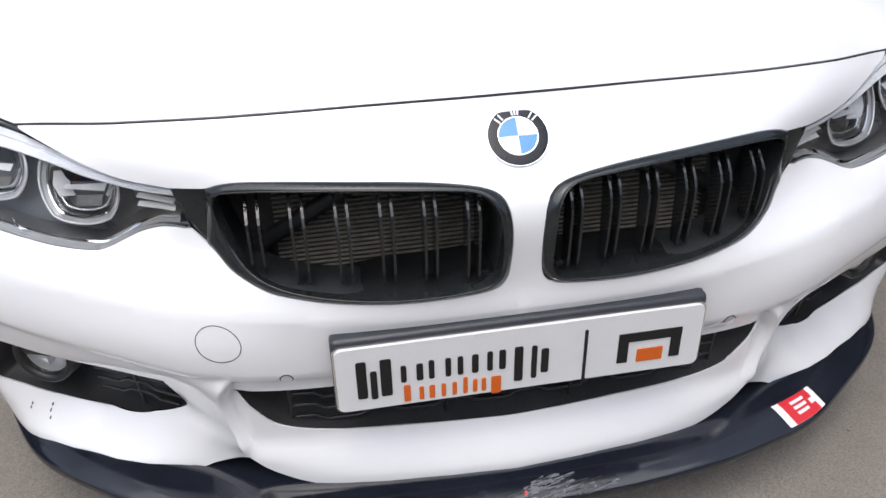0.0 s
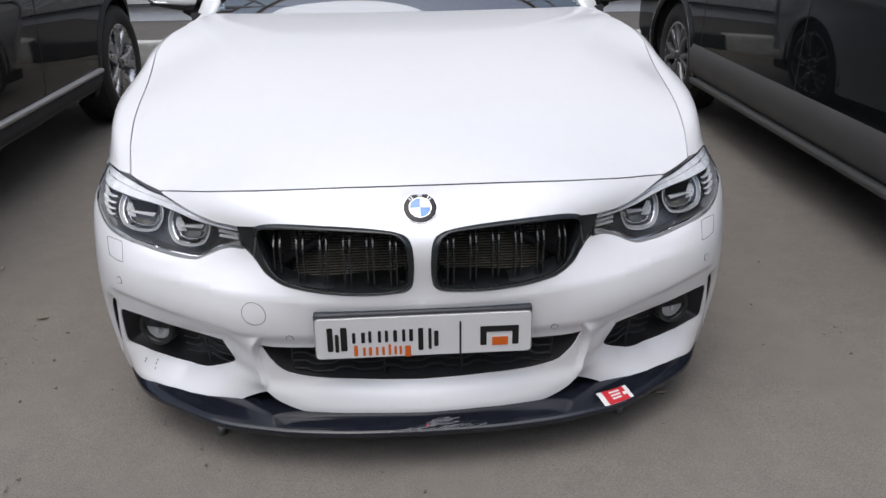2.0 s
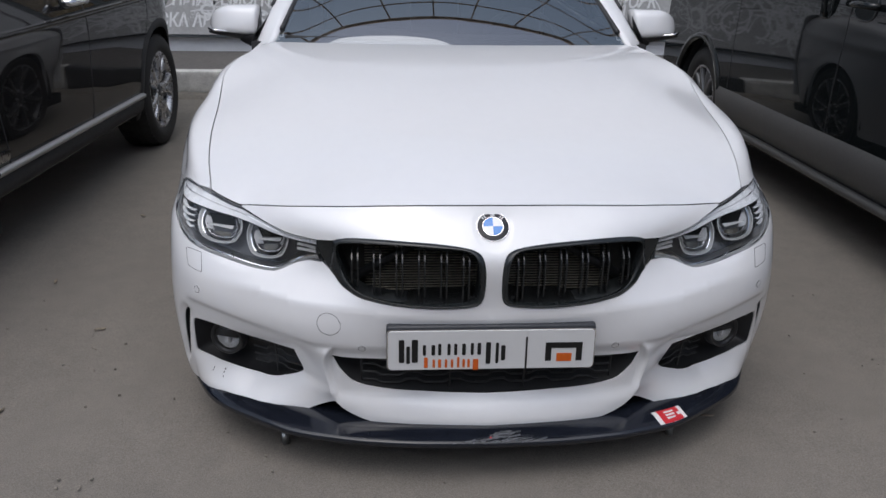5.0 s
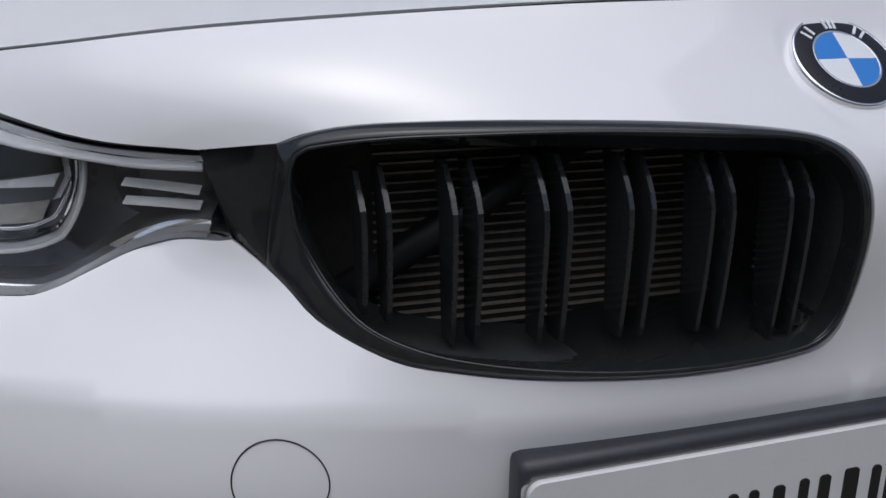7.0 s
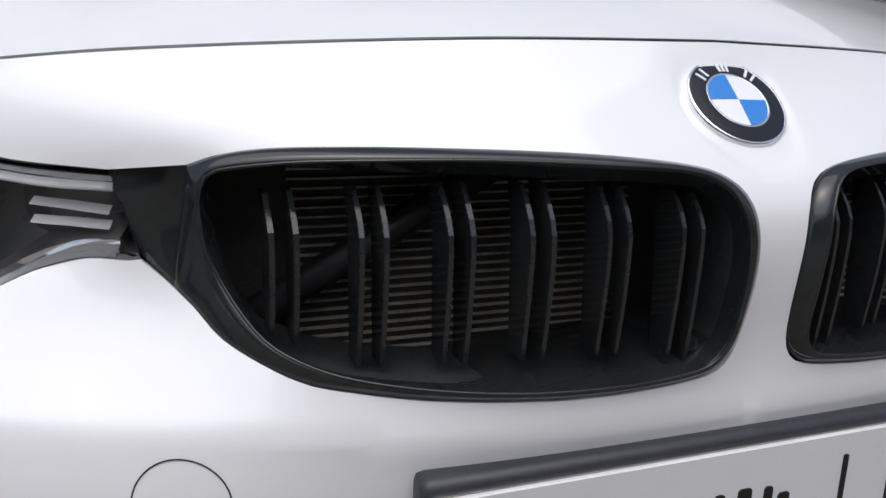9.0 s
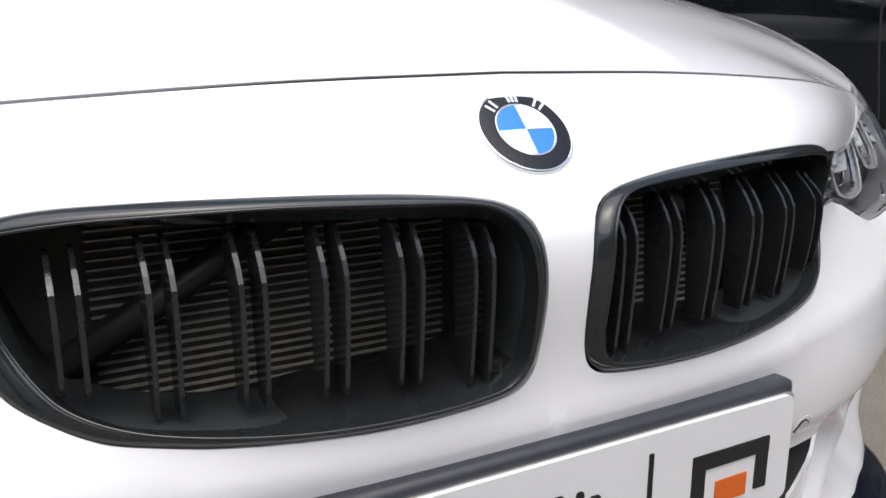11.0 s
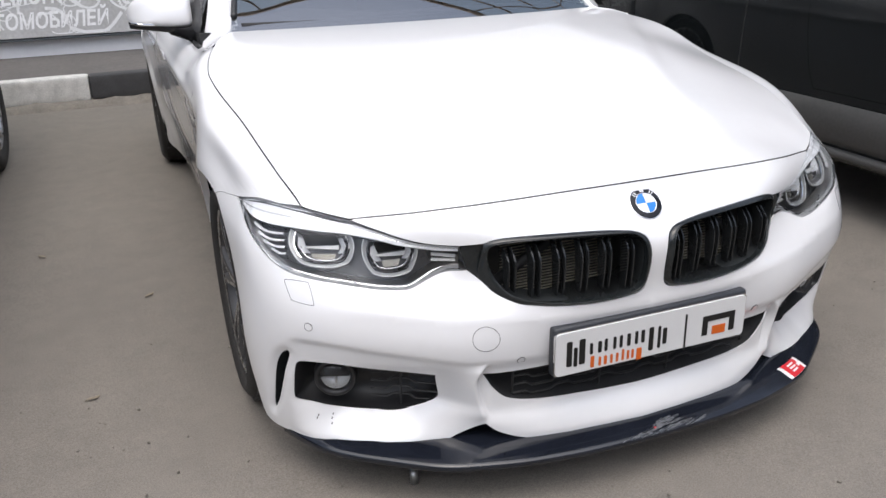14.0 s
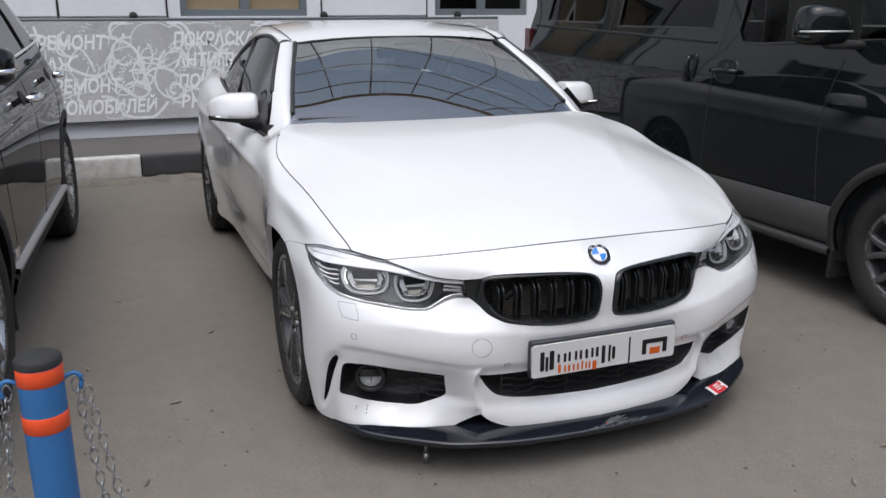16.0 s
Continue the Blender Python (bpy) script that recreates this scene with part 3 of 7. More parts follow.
NOSE_Y = np.array([[0.050, 0.040, 0.028, 0.018, 0.013, 0.002, 0.016, 0.068, 0.103],
                   [0.055, 0.046, 0.034, 0.022, 0.014, 0.012, 0.028, 0.077, 0.122],
                   [0.080, 0.069, 0.058, 0.046, 0.076, 0.110, 0.105, 0.124, 0.190],
                   [0.185, 0.163, 0.14, 0.116, 0.140, 0.176, 0.199, 0.226, 0.285],
                   [0.284, 0.260, 0.234, 0.210, 0.218, 0.256, 0.294, 0.337, 0.405],
                   [0.362, 0.341, 0.325, 0.31, 0.313, 0.335, 0.370, 0.422, 0.470],
                   [0.488, 0.48, 0.465, 0.46, 0.46, 0.462, 0.478, 0.512, 0.540],
                   [0.62, 0.615, 0.61, 0.61, 0.61, 0.61, 0.612, 0.62, 0.635]], float)
w_a, w_z = cardinal(A_STATIONS), cardinal(Z_LEVELS)


def nose(uv):
    """The car's front and corners: a runs round the plan from the middle, z is the height."""
    uv = np.atleast_2d(np.asarray(uv, float))
    a, z = uv[:, 0], uv[:, 1]
    A, Z = w_a(np.abs(a)), w_z(z)
    x = np.einsum("ni,ij,nj->n", A, NOSE_X, Z) * np.where(a < 0, -1, 1)
    return np.stack([x, np.einsum("ni,ij,nj->n", A, NOSE_Y, Z), z], -1)


def nose_normal(uv):
    uv = np.atleast_2d(np.asarray(uv, float))
    h = 0.004
    da, dz = nose(uv + [h, 0]) - nose(uv - [h, 0]), nose(uv + [0, h]) - nose(uv - [0, h])
    n = np.cross(da, dz)
    return n / np.linalg.norm(n, axis=1)[:, None]


def off_nose(uv, d):
    d = np.asarray(d, float)
    return nose(uv) + nose_normal(uv) * (d[:, None] if d.ndim else d)


def flip(l):
    return (np.asarray(l, float) * [-1, 1])


BROW = smooth_line([(0.404, 0.372), (0.454, 0.368), (0.536, 0.381), (0.658, 0.402), (0.761, 0.419), (0.84, 0.422), (0.873, 0.402), (0.885, 0.36), (0.915, 0.25), (0.93, 0.19)], 70)
RIDGE = smooth_line([(0.404, 0.372), (0.425, 0.335), (0.432, 0.30), (0.422, 0.25), (0.405, 0.199)], 30)
FOG = smooth_line([(0.852, 0.337), (0.845, 0.350), (0.825, 0.356), (0.750, 0.356), (0.655, 0.340), (0.535, 0.322), (0.527, 0.317), (0.524, 0.284), (0.5215, 0.241), (0.533, 0.226), (0.568, 0.209), (0.606, 0.195), (0.665, 0.1895), (0.748, 0.1995), (0.813, 0.219), (0.852, 0.231), (0.858, 0.242), (0.856, 0.29)], 80, True)
VENT = smooth_line([(0.874, 0.377), (0.892, 0.362), (0.908, 0.325), (0.924, 0.255), (0.939, 0.182), (0.918, 0.207), (0.899, 0.255), (0.882, 0.315), (0.869, 0.362)], 44, True)
_half = [(0.418, 0.321), (0.405, 0.304), (0.385, 0.279), (0.345, 0.248), (0.25, 0.229), (0.12, 0.221)]
INTAKE = np.vstack([straight_line([(-0.405, 0.325), (0.405, 0.325)], 0.02), smooth_line(_half + [(0.0, 0.219)] + [(-x, z) for x, z in _half[::-1]], 70)])


SHELF = np.array([(0, 0.453), (0.15, 0.457), (0.27, 0.463), (0.43, 0.469), (0.52, 0.474), (0.64, 0.489), (0.9, 0.51)])


def dent(uv):
    """Relief of the bumper over its smooth form: the step under the brow line, the blades and the lip."""
    q = np.abs(uv[:, 0]), uv[:, 1]
    p = np.stack(q, -1)
    line = np.interp(q[0], BROW[:45, 0], BROW[:45, 1])
    under = line - q[1]
    zone = step01(q[0], 0.395, 0.425) * (1 - step01(q[0], 0.845, 0.875))
    d = -0.007 * step01(under, -0.004, 0.018) * step01(q[1], 0.20, 0.24) * zone
    # the pocket leans back towards its foot, most at its inner end
    back = np.interp(q[0], [0.40, 0.44, 0.52, 0.67, 0.75, 0.82, 0.86], [0.0, 0.012, 0.042, 0.036, 0.030, 0.014, 0.002])
    foot = np.interp(q[0], [0.44, 0.52, 0.57, 0.67, 0.75, 0.86], [0.235, 0.232, 0.205, 0.187, 0.197, 0.23])
    d += -back * np.where(q[1] > foot, np.clip((0.352 - q[1]) / (0.352 - foot), 0, 1), np.clip((q[1] - 0.145) / (foot - 0.145), 0, 1))
    lead = np.interp(q[0], [0.42, 0.47, 0.52, 0.57, 0.62, 0.70, 0.80, 0.88], [-0.010, -0.008, 0.008, 0.028, 0.038, 0.036, 0.022, 0.0])
    d += lead * np.clip((foot - q[1]) / (foot - 0.145), 0, 1) * step01(q[0], 0.40, 0.43)
    g = gap_to(p, RIDGE)
    out = q[0] - np.interp(q[1], RIDGE[::-1, 1], RIDGE[::-1, 0]) > 0
    band = (1 - step01(q[1], 0.335, 0.368)) * step01(q[1], 0.185, 0.225)
    d += np.where(out, 0.012 * np.exp(-g / 0.035), 0.012 - 0.024 * step01(g, 0.0, 0.011)) * band
    face = np.interp(q[0], SHELF[:, 0], SHELF[:, 1])
    d += 0.008 * np.exp(-np.abs(q[1] - face) / 0.035) * (1 - step01(q[0], 0.60, 0.85))
    d += -0.010 * np.exp(-(gap_to(p, VENT, True) / 0.012) ** 2)
    chin = np.interp(q[0], [0, 0.1, 0.2, 0.28, 0.36, 0.40], [0.038, 0.036, 0.030, 0.019, 0.005, 0.0])
    d += chin * np.exp(-(np.maximum(q[1] - 0.150, 0) / 0.045) ** 2)
    d += -0.0018 * (1 - step01(np.hypot(q[0], q[1] - 0.679), 0.042, 0.053)) * (1 - step01(q[1], 0.698, 0.714))
    shelf = np.interp(q[0], [0.43, 0.50, 0.57, 0.7, 0.82], [0.575, 0.572, 0.544, 0.552, 0.582])
    d += -0.006 * np.exp(-((shelf - q[1]) / 0.010) ** 2) * step01(q[0], 0.44, 0.5) * (1 - step01(q[0], 0.78, 0.86))
    return d


def bumper_at(uv):
    uv = np.asarray(uv, float)
    return off_nose(uv, dent(uv))


KID_OUT = [(0.398, 0.636), (0.379, 0.643), (0.348, 0.648), (0.299, 0.650), (0.246, 0.650), (0.171, 0.648), (0.110, 0.644), (0.058, 0.637), (0.034, 0.627), (0.0250, 0.612), (0.0215, 0.596), (0.0195, 0.566),
           (0.0205, 0.53), (0.0240, 0.506), (0.0315, 0.4935), (0.047, 0.4865), (0.088, 0.483), (0.144, 0.482), (0.205, 0.485), (0.259, 0.489), (0.300, 0.494), (0.330, 0.499), (0.357, 0.510), (0.382, 0.525), (0.398, 0.543), (0.414, 0.558), (0.430, 0.571)]
KID_IN = [(0.389, 0.614), (0.385, 0.629), (0.374, 0.634), (0.333, 0.638), (0.284, 0.639), (0.213, 0.639), (0.135, 0.636), (0.075, 0.632), (0.051, 0.624), (0.040, 0.609), (0.0365, 0.595), (0.0340, 0.567), (0.0345, 0.529), (0.038, 0.511),
          (0.046, 0.501), (0.061, 0.4955), (0.102, 0.492), (0.166, 0.492), (0.223, 0.495), (0.276, 0.5), (0.316, 0.507), (0.347, 0.52), (0.364, 0.538), (0.378, 0.565), (0.386, 0.589)]
HL_LOW = [(0.430, 0.5695), (0.466, 0.570), (0.4975, 0.5625), (0.527, 0.550), (0.555, 0.5385), (0.5815, 0.5345), (0.640, 0.5385), (0.715, 0.5505), (0.782, 0.5585), (0.840, 0.5695), (0.886, 0.589), (0.926, 0.614), (0.980, 0.638), (1.035, 0.658), (1.105, 0.682)]
TIP = (1.105, 0.682)
HL_TOP = [TIP, (0.920, 0.6995), (0.775, 0.6955), (0.703, 0.683), (0.663, 0.6765), (0.622, 0.663), (0.570, 0.6465), (0.515, 0.6345), (0.448, 0.6305)]
SEAM = [(0.663, 0.6795), (0.55, 0.6915), (0.42, 0.705), (0.2, 0.7185), (0.0, 0.723)]
LIP = [(0.0, 0.123), (0.1, 0.124), (0.2, 0.130), (0.303, 0.144), (0.371, 0.166), (0.405, 0.192)]
LIP2 = [(0.405, 0.192), (0.465, 0.157), (0.51, 0.134), (0.57, 0.117), (0.64, 0.112), (0.72, 0.117), (0.80, 0.122), (0.863, 0.124), (0.94, 0.130), (0.993, 0.145)]
ARCH_R, HUB_F, HUB_R, HUB_Z = 0.36, 0.785, 3.595, 0.325
ARCH_FRONT = [(0.628 + HUB_F - math.sqrt(ARCH_R ** 2 - (z - HUB_Z) ** 2) - 0.10 * max(0, (0.36 - z) / 0.20) ** 1.6, z) for z in (0.16, 0.22, 0.28, 0.34, 0.40, 0.46, 0.52, 0.57, 0.61, 0.64, 0.66)]
FENDER_SEAM = [(ARCH_FRONT[-1][0], 0.66), (1.24, 0.671), (1.17, 0.677), TIP]


def inset(line, d, centre=None):
    """Moves a closed flat loop inwards by d."""
    p = np.asarray(line, float)
    t = np.roll(p, -1, 0) - np.roll(p, 1, 0)
    n = np.stack([-t[:, 1], t[:, 0]], -1) / (np.linalg.norm(t, axis=1)[:, None] + 1e-12)
    area = np.sum(p[:, 0] * np.roll(p[:, 1], -1) - np.roll(p[:, 0], -1) * p[:, 1])
    return p + n * d * (1 if area > 0 else -1)


hl_low, hl_top = smooth_line(HL_LOW, 80), smooth_line(HL_TOP, 50)
kid_out = smooth_line(KID_OUT, 110)
half_rim = np.vstack([smooth_line(LIP, 30)[:-1], smooth_line(LIP2, 40)[:-1], smooth_line(ARCH_FRONT, 24)[:-1], smooth_line(FENDER_SEAM, 20)[:-1], hl_low[::-1][:-1],
                      kid_out[::-1], straight_line([(0.398, 0.636), (0.448, 0.6305)], 0.012)[1:-1], smooth_line(HL_TOP[::-1][:5], 26), smooth_line(SEAM, 40)])
rim = np.vstack([half_rim, flip(half_rim[1:-1][::-1])])
HL_LOOP = np.vstack([hl_low[:-1], hl_top[:-1], straight_line([(0.448, 0.6305), (0.430, 0.5695)], 0.008)[:-1]])

car = thing("car", "white two-door coupe with black kidney grille, parked on the asphalt", "car", (0, 2.3, 0))
relief = []
for d in (0.006, -0.0, -0.006, -0.012, -0.018, -0.026):
    l = BROW[2:44] + [0, d]
    relief += [l, flip(l)]
for zz in (0.185, 0.178, 0.170, 0.160):
    l = np.stack([np.linspace(0.50, 0.84, 40), np.full(40, zz)], -1)
    l = l[~inside(l, FOG)]
    if len(l) == 40:
        relief += [l, flip(l)]
for d in (0.012, 0.005, 0.0, -0.005, -0.010, -0.015):
    l = RIDGE[3:-2] + [d, 0]
    relief += [l, flip(l)]
l = np.stack([np.linspace(-0.62, 0.62, 125), np.interp(np.abs(np.linspace(-0.62, 0.62, 125)), SHELF[:, 0], SHELF[:, 1])], -1)
relief.append(l)
for r in (0.041, 0.044, 0.0475, 0.051, 0.054):
    l = np.array([(r * math.cos(t), 0.679 + r * math.sin(t)) for t in np.linspace(0, 2 * math.pi, 40)])
    l = l[l[:, 1] < 0.7195]
    k = int(np.argmin(np.where(np.hypot(*(l - np.roll(l, 1, 0)).T) > 0.02, -1, 1)))
    relief.append(np.roll(l, -k, 0))
bumper = part("front_bumper", skin(rim, [INTAKE, FOG, flip(FOG), VENT, flip(VENT)], 0.0105, bumper_at, relief, roll=0.004, roll_dir=(0, 1, 0)), WHITE, car, "white bumper cover with stone chips")


def ribbon(loop, width, lift, closed=True, place=None):
    """A thin strip on the nose along a flat line."""
    p = np.asarray(loop, float)
    place = place or (lambda uv, d: off_nose(uv, dent(uv) + d))
    t = (np.roll(p, -1, 0) - np.roll(p, 1, 0)) if closed else np.gradient(p, axis=0)
    n = np.stack([-t[:, 1], t[:, 0]], -1) / (np.linalg.norm(t, axis=1)[:, None] + 1e-12)
    rows = [place(p - n * width / 2, -0.0006), place(p - n * width / 4, lift), place(p + n * width / 4, lift), place(p + n * width / 2, -0.0006)]
    return grid_mesh(rows, False, closed)


def circle(c, r, n=40, ry=None):
    return np.array([(c[0] + r * math.cos(2 * math.pi * k / n), c[1] + (ry or r) * math.sin(2 * math.pi * k / n)) for k in range(n)])


part("tow_eye_cover", ribbon(circle((-0.413, 0.4275), 0.031, ry=0.0285), 0.0014, 0.0006), GAP, bumper, "round tow-eye cover outline")
for c in ((-0.329, 0.361), (0.329, 0.361), (-0.813, 0.457), (0.813, 0.457)):
    s = part("parking_sensor", ribbon(circle(c, 0.0092, 24), 0.0014, 0.0008), GAP, bumper)
    lift = off_nose(circle(c, 0.0082, 24), dent(circle(c, 0.0082, 24)) + 0.0012)
    part("sensor_face", (lift.tolist(), [], [tuple(range(24))]), WHITE, s)
    part("sensor_collar", ribbon(circle(c, 0.0135, 30), 0.0014, 0.0004), WHITE, s)
wash = smooth_line([(0.80, 0.553), (0.848, 0.555), (0.856, 0.549), (0.848, 0.517), (0.84, 0.512), (0.80, 0.507), (0.793, 0.512), (0.796, 0.548)], 60, True)
for l in (wash, flip(wash)):
    part("washer_cover", ribbon(l, 0.0014, 0.0006), GAP, bumper)
for a, z in ((-0.795, 0.190), (-0.797, 0.184), (-0.760, 0.188), (-0.761, 0.181), (-0.759, 0.172)):
    part("stone_chip", (off_nose(circle((a, z), 0.0014, 7, 0.0026), dent(circle((a, z), 0.0025, 7)) + 0.0008).tolist(), [], [tuple(range(7))]), GAP, bumper)

# lower intake and fog openings: dark recesses with a wave mesh
def recess(name, loop, depth, material, parent, ins=0.0):
    lo = np.asarray(loop, float)
    rows = [off_nose(lo, dent(lo) - 0.0025), off_nose(lo, dent(lo) - depth)]
    v, e, f = grid_mesh(rows, False, True)
    v2, f2 = list(v), list(f)
    n = len(lo)
    c = np.asarray(v[n:]).mean(0)
    v2.append(c.tolist())
    f2 += [(n + i, n + (i + 1) % n, len(v2) - 1) for i in range(n)]
    return part(name, (v2, e, f2), material, parent)


def wave_mesh(loop, depth, x0, x1, z_rows, posts, parent, sgn=1):
    bm = bmesh.new()
    lo = np.asarray(loop, float)
    for z in z_rows:
        q = np.linspace(x0, x1, 90)
        ph = (q / 0.115) % 1.0
        tri = np.interp(ph, [0, 0.12, 0.42, 0.54, 1.0], [0, 0.011, 0.011, 0, 0])
        uv = np.stack([q * sgn, z + tri], -1)
        ok = inside(uv, lo)
        run = []
        for i in range(len(uv) + 1):
            if i < len(uv) and ok[i]:
                run.append(uv[i])
            else:
                if len(run) > 3:
                    tube(bm, off_nose(np.array(run), -depth), 0.0028, 5)
                run = []
    for a in posts:
        uv = np.stack([np.full(30, a * sgn), np.linspace(0.2, 0.4, 30)], -1)
        uv = uv[inside(uv, lo)]
        if len(uv) > 3:
            tube(bm, off_nose(uv, -depth), 0.003, 5)
    return part("wave_mesh", bm, SATIN_BLACK, parent)


intake = recess("lower_intake", INTAKE, 0.07, MATT_BLACK, car)
wave_mesh(INTAKE, 0.03, -0.335, 0.335, (0.238, 0.262, 0.286, 0.310), (-0.335, -0.1, 0.1, 0.335), intake)
for sgn in (-1, 1):
    loop = FOG * [sgn, 1]
    pod = recess("fog_lamp_surround", loop, 0.075, SATIN_BLACK, car)
    wave_mesh(loop, 0.050, 0.50, 0.675, (0.222, 0.246, 0.270, 0.294, 0.318), (0.607,), pod, sgn)
    c = off_nose([(sgn * 0.757, 0.289)], -0.012)[0]
    nrm = nose_normal([(sgn * 0.765, 0.308)])[0]
    yaw = math.atan2(nrm[0], -nrm[1])
    turn = Matrix.Translation(c) @ pose(0, 0, 0, 0, 0, math.degrees(yaw) * 0.65) @ Matrix.Scale(0.88, 4)
    b2 = lathe(bmesh.new(), [(0.060, 0.06), (0.056, 0.030), (0.051, 0.027), (0.043, 0.034), (0.040, 0.042)], (0, 0, 0), "Y", 40)
    bmesh.ops.transform(b2, matrix=turn, verts=b2.verts)
    part("bezel", b2, SATIN_BLACK, pod)
    b2 = lathe(bmesh.new(), [(0.040, 0.042), (0.033, 0.052), (0.018, 0.062), (0.001, 0.065)], (0, 0, 0), "Y", 40)
    bmesh.ops.transform(b2, matrix=turn, verts=b2.verts)
    part("reflector", b2, SILVER, pod)
    part("reflector_rib", box(bmesh.new(), -0.0025, 0.0025, 0.044, 0.062, -0.026, -0.004, 0.001, turn), SATIN_METAL, pod, smooth=False)
    part("hood_plate", box(bmesh.new(), -0.039, 0.039, 0.034, 0.06, 0.002, 0.032, 0.002, turn), SATIN_BLACK, pod, smooth=False)
    b2 = lathe(bmesh.new(), [(0.041, 0.036), (0.033, 0.028), (0.018, 0.023), (0.0005, 0.022)], (0, 0, 0), "Y", 40)
    bmesh.ops.transform(b2, matrix=turn, verts=b2.verts)
    facing(part("lamp_glass", b2, HL_GLASS, pod), (0, -1, 0)).visible_shadow = False
    recess("side_vent", VENT * [sgn, 1], 0.05, DEEP_BLACK, car)

# front splitter
EDGE = spline([0, 0.1, 0.2, 0.27, 0.35, 0.434, 0.53, 0.613, 0.71, 0.78, 0.83], [-0.049, -0.047, -0.042, -0.034, -0.021, 0.001, 0.036, 0.092, 0.165, 0.245, 0.345])
SPLIT_TOP = [(0.0, 0.1245), (0.0025, 0.1275), (0.010, 0.1300), (0.04, 0.1405), (0.09, 0.1460), (0.16, 0.1475)]
rows = []
for x in np.linspace(-0.83, 0.83, 121):
    y = float(EDGE([abs(x)])[0])
    rows.append([(x, 0.55, 0.1475)] + [(x, y + d, z) for d, z in SPLIT_TOP[::-1]] + [(x, y + 0.0005, 0.113), (x, y + 0.006, 0.1085), (x, 0.55, 0.106)])
splitter = part("front_splitter", grid_mesh(rows), SPLIT_BLACK, car, "gloss black front splitter with scraped middle edge")


def on_splitter(x, d, lift=0.0012):
    return Vector((x, float(EDGE([abs(x)])[0]) + d, float(np.interp(d, [p[0] for p in SPLIT_TOP], [p[1] for p in SPLIT_TOP])) + lift))


def quad_on_splitter(name, x0, x1, d0, d1, mat, parent, lift, skew=0.0):
    rows = [[on_splitter(x + skew * (d - d0), d, lift) for x in np.linspace(x0, x1, 7)] for d in np.linspace(d0, d1, 5)]
    return part(name, grid_mesh(rows), mat, parent)


sticker = quad_on_splitter("warning_sticker", 0.4705, 0.5575, 0.004, 0.050, STICK_WHITE, splitter, 0.0012, -0.38)
sticker["label"] = "red and white warning sticker"
quad_on_splitter("red_field", 0.4845, 0.5465, 0.004, 0.050, RED, sticker, 0.0020, -0.38)
for k in range(3):
    quad_on_splitter("text_bar", 0.489 + 0.004 * k, 0.519 + 0.002 * k, 0.036 - 0.010 * k, 0.0415 - 0.010 * k, STICK_WHITE, sticker, 0.0027, -0.38)
quad_on_splitter("arrow_mark", 0.530, 0.540, 0.020, 0.030, STICK_WHITE, sticker, 0.0027, -0.38)
SCRAPE = plain("scraped_plastic", (0.11, 0.115, 0.125), rough=0.6, vary=0.5, scale=90)
emblem = quad_on_splitter("splitter_emblem", 0.010, 0.022, 0.012, 0.024, SCRAPE, splitter, 0.0012, 0.2)
quad_on_splitter("emblem_bar", 0.000, 0.005, 0.014, 0.019, RED, splitter, 0.0012, 0.2)
srng = random.Random(11)
for k in range(90):
    x = srng.gauss(0.015, 0.05)
    d = srng.uniform(0.0, 0.035) * max(0.1, 1 - abs(x - 0.02) / 0.11)
    l, w = srng.uniform(0.01, 0.06), srng.uniform(0.0002, 0.0007)
    rows = [[on_splitter(x + t * l, max(0.0, d + (t - 0.5) * srng.choice((0.004, 0.010)) + s), 0.0009) for t in (0, 0.5, 1)] for s in (0, w)]
    part("scrape", grid_mesh(rows), SCRAPE, splitter)
for sx in (-0.555, 0.555):
    b2 = tube(bmesh.new(), [(sx, 0.17, 0.11), (sx, 0.165, 0.02)], 0.006, 8)
    part("splitter_strut", b2, STEEL, splitter, "thin metal support rod")
    part("strut_nut", tube(bmesh.new(), [(sx, 0.166, 0.035), (sx, 0.165, 0.0)], 0.011, 6), STEEL, splitter)

# ---- hood ----
SHUT = [(0.650, 0.262), (0.70, 0.300), (0.739, 0.343), (0.765, 0.455), (0.781, 0.57), (0.790, 0.665), (0.799, 0.78), (0.810, 0.89), (0.819, 0.97), (0.828, 1.06), (0.830, 1.11), (0.815, 1.20), (0.787, 1.31), (0.752, 1.40), (0.702, 1.490)]
shut_a = spline([0.10, 0.20, 0.262, 0.338, 0.45, 0.58, 0.715, 0.87, 1.0, 1.17, 1.36, 1.52], [0.65, 0.68, 0.70, 0.737, 0.764, 0.782, 0.794, 0.808, 0.822, 0.820, 0.772, 0.74])
hood_c = spline([0.05, 0.097, 0.16, 0.25, 0.4, 0.6, 0.9, 1.15, 1.33, 1.52], [0.698, 0.723, 0.752, 0.786, 0.826, 0.866, 0.914, 0.942, 0.956, 0.966])
hood_drop = spline([0.10, 0.20, 0.262, 0.338, 0.45, 0.58, 0.715, 0.87, 1.0, 1.17, 1.36, 1.52], [0.125, 0.125, 0.122, 0.106, 0.090, 0.076, 0.060, 0.048, 0.042, 0.031, 0.017, 0.012])

hood_sink = spline([0.45, 0.57, 0.66, 0.75, 0.84, 0.93, 1.02, 1.10, 1.18, 1.25], [0, 0.002, 0.008, 0.017, 0.025, 0.028, 0.024, 0.013, 0.003, 0.0])


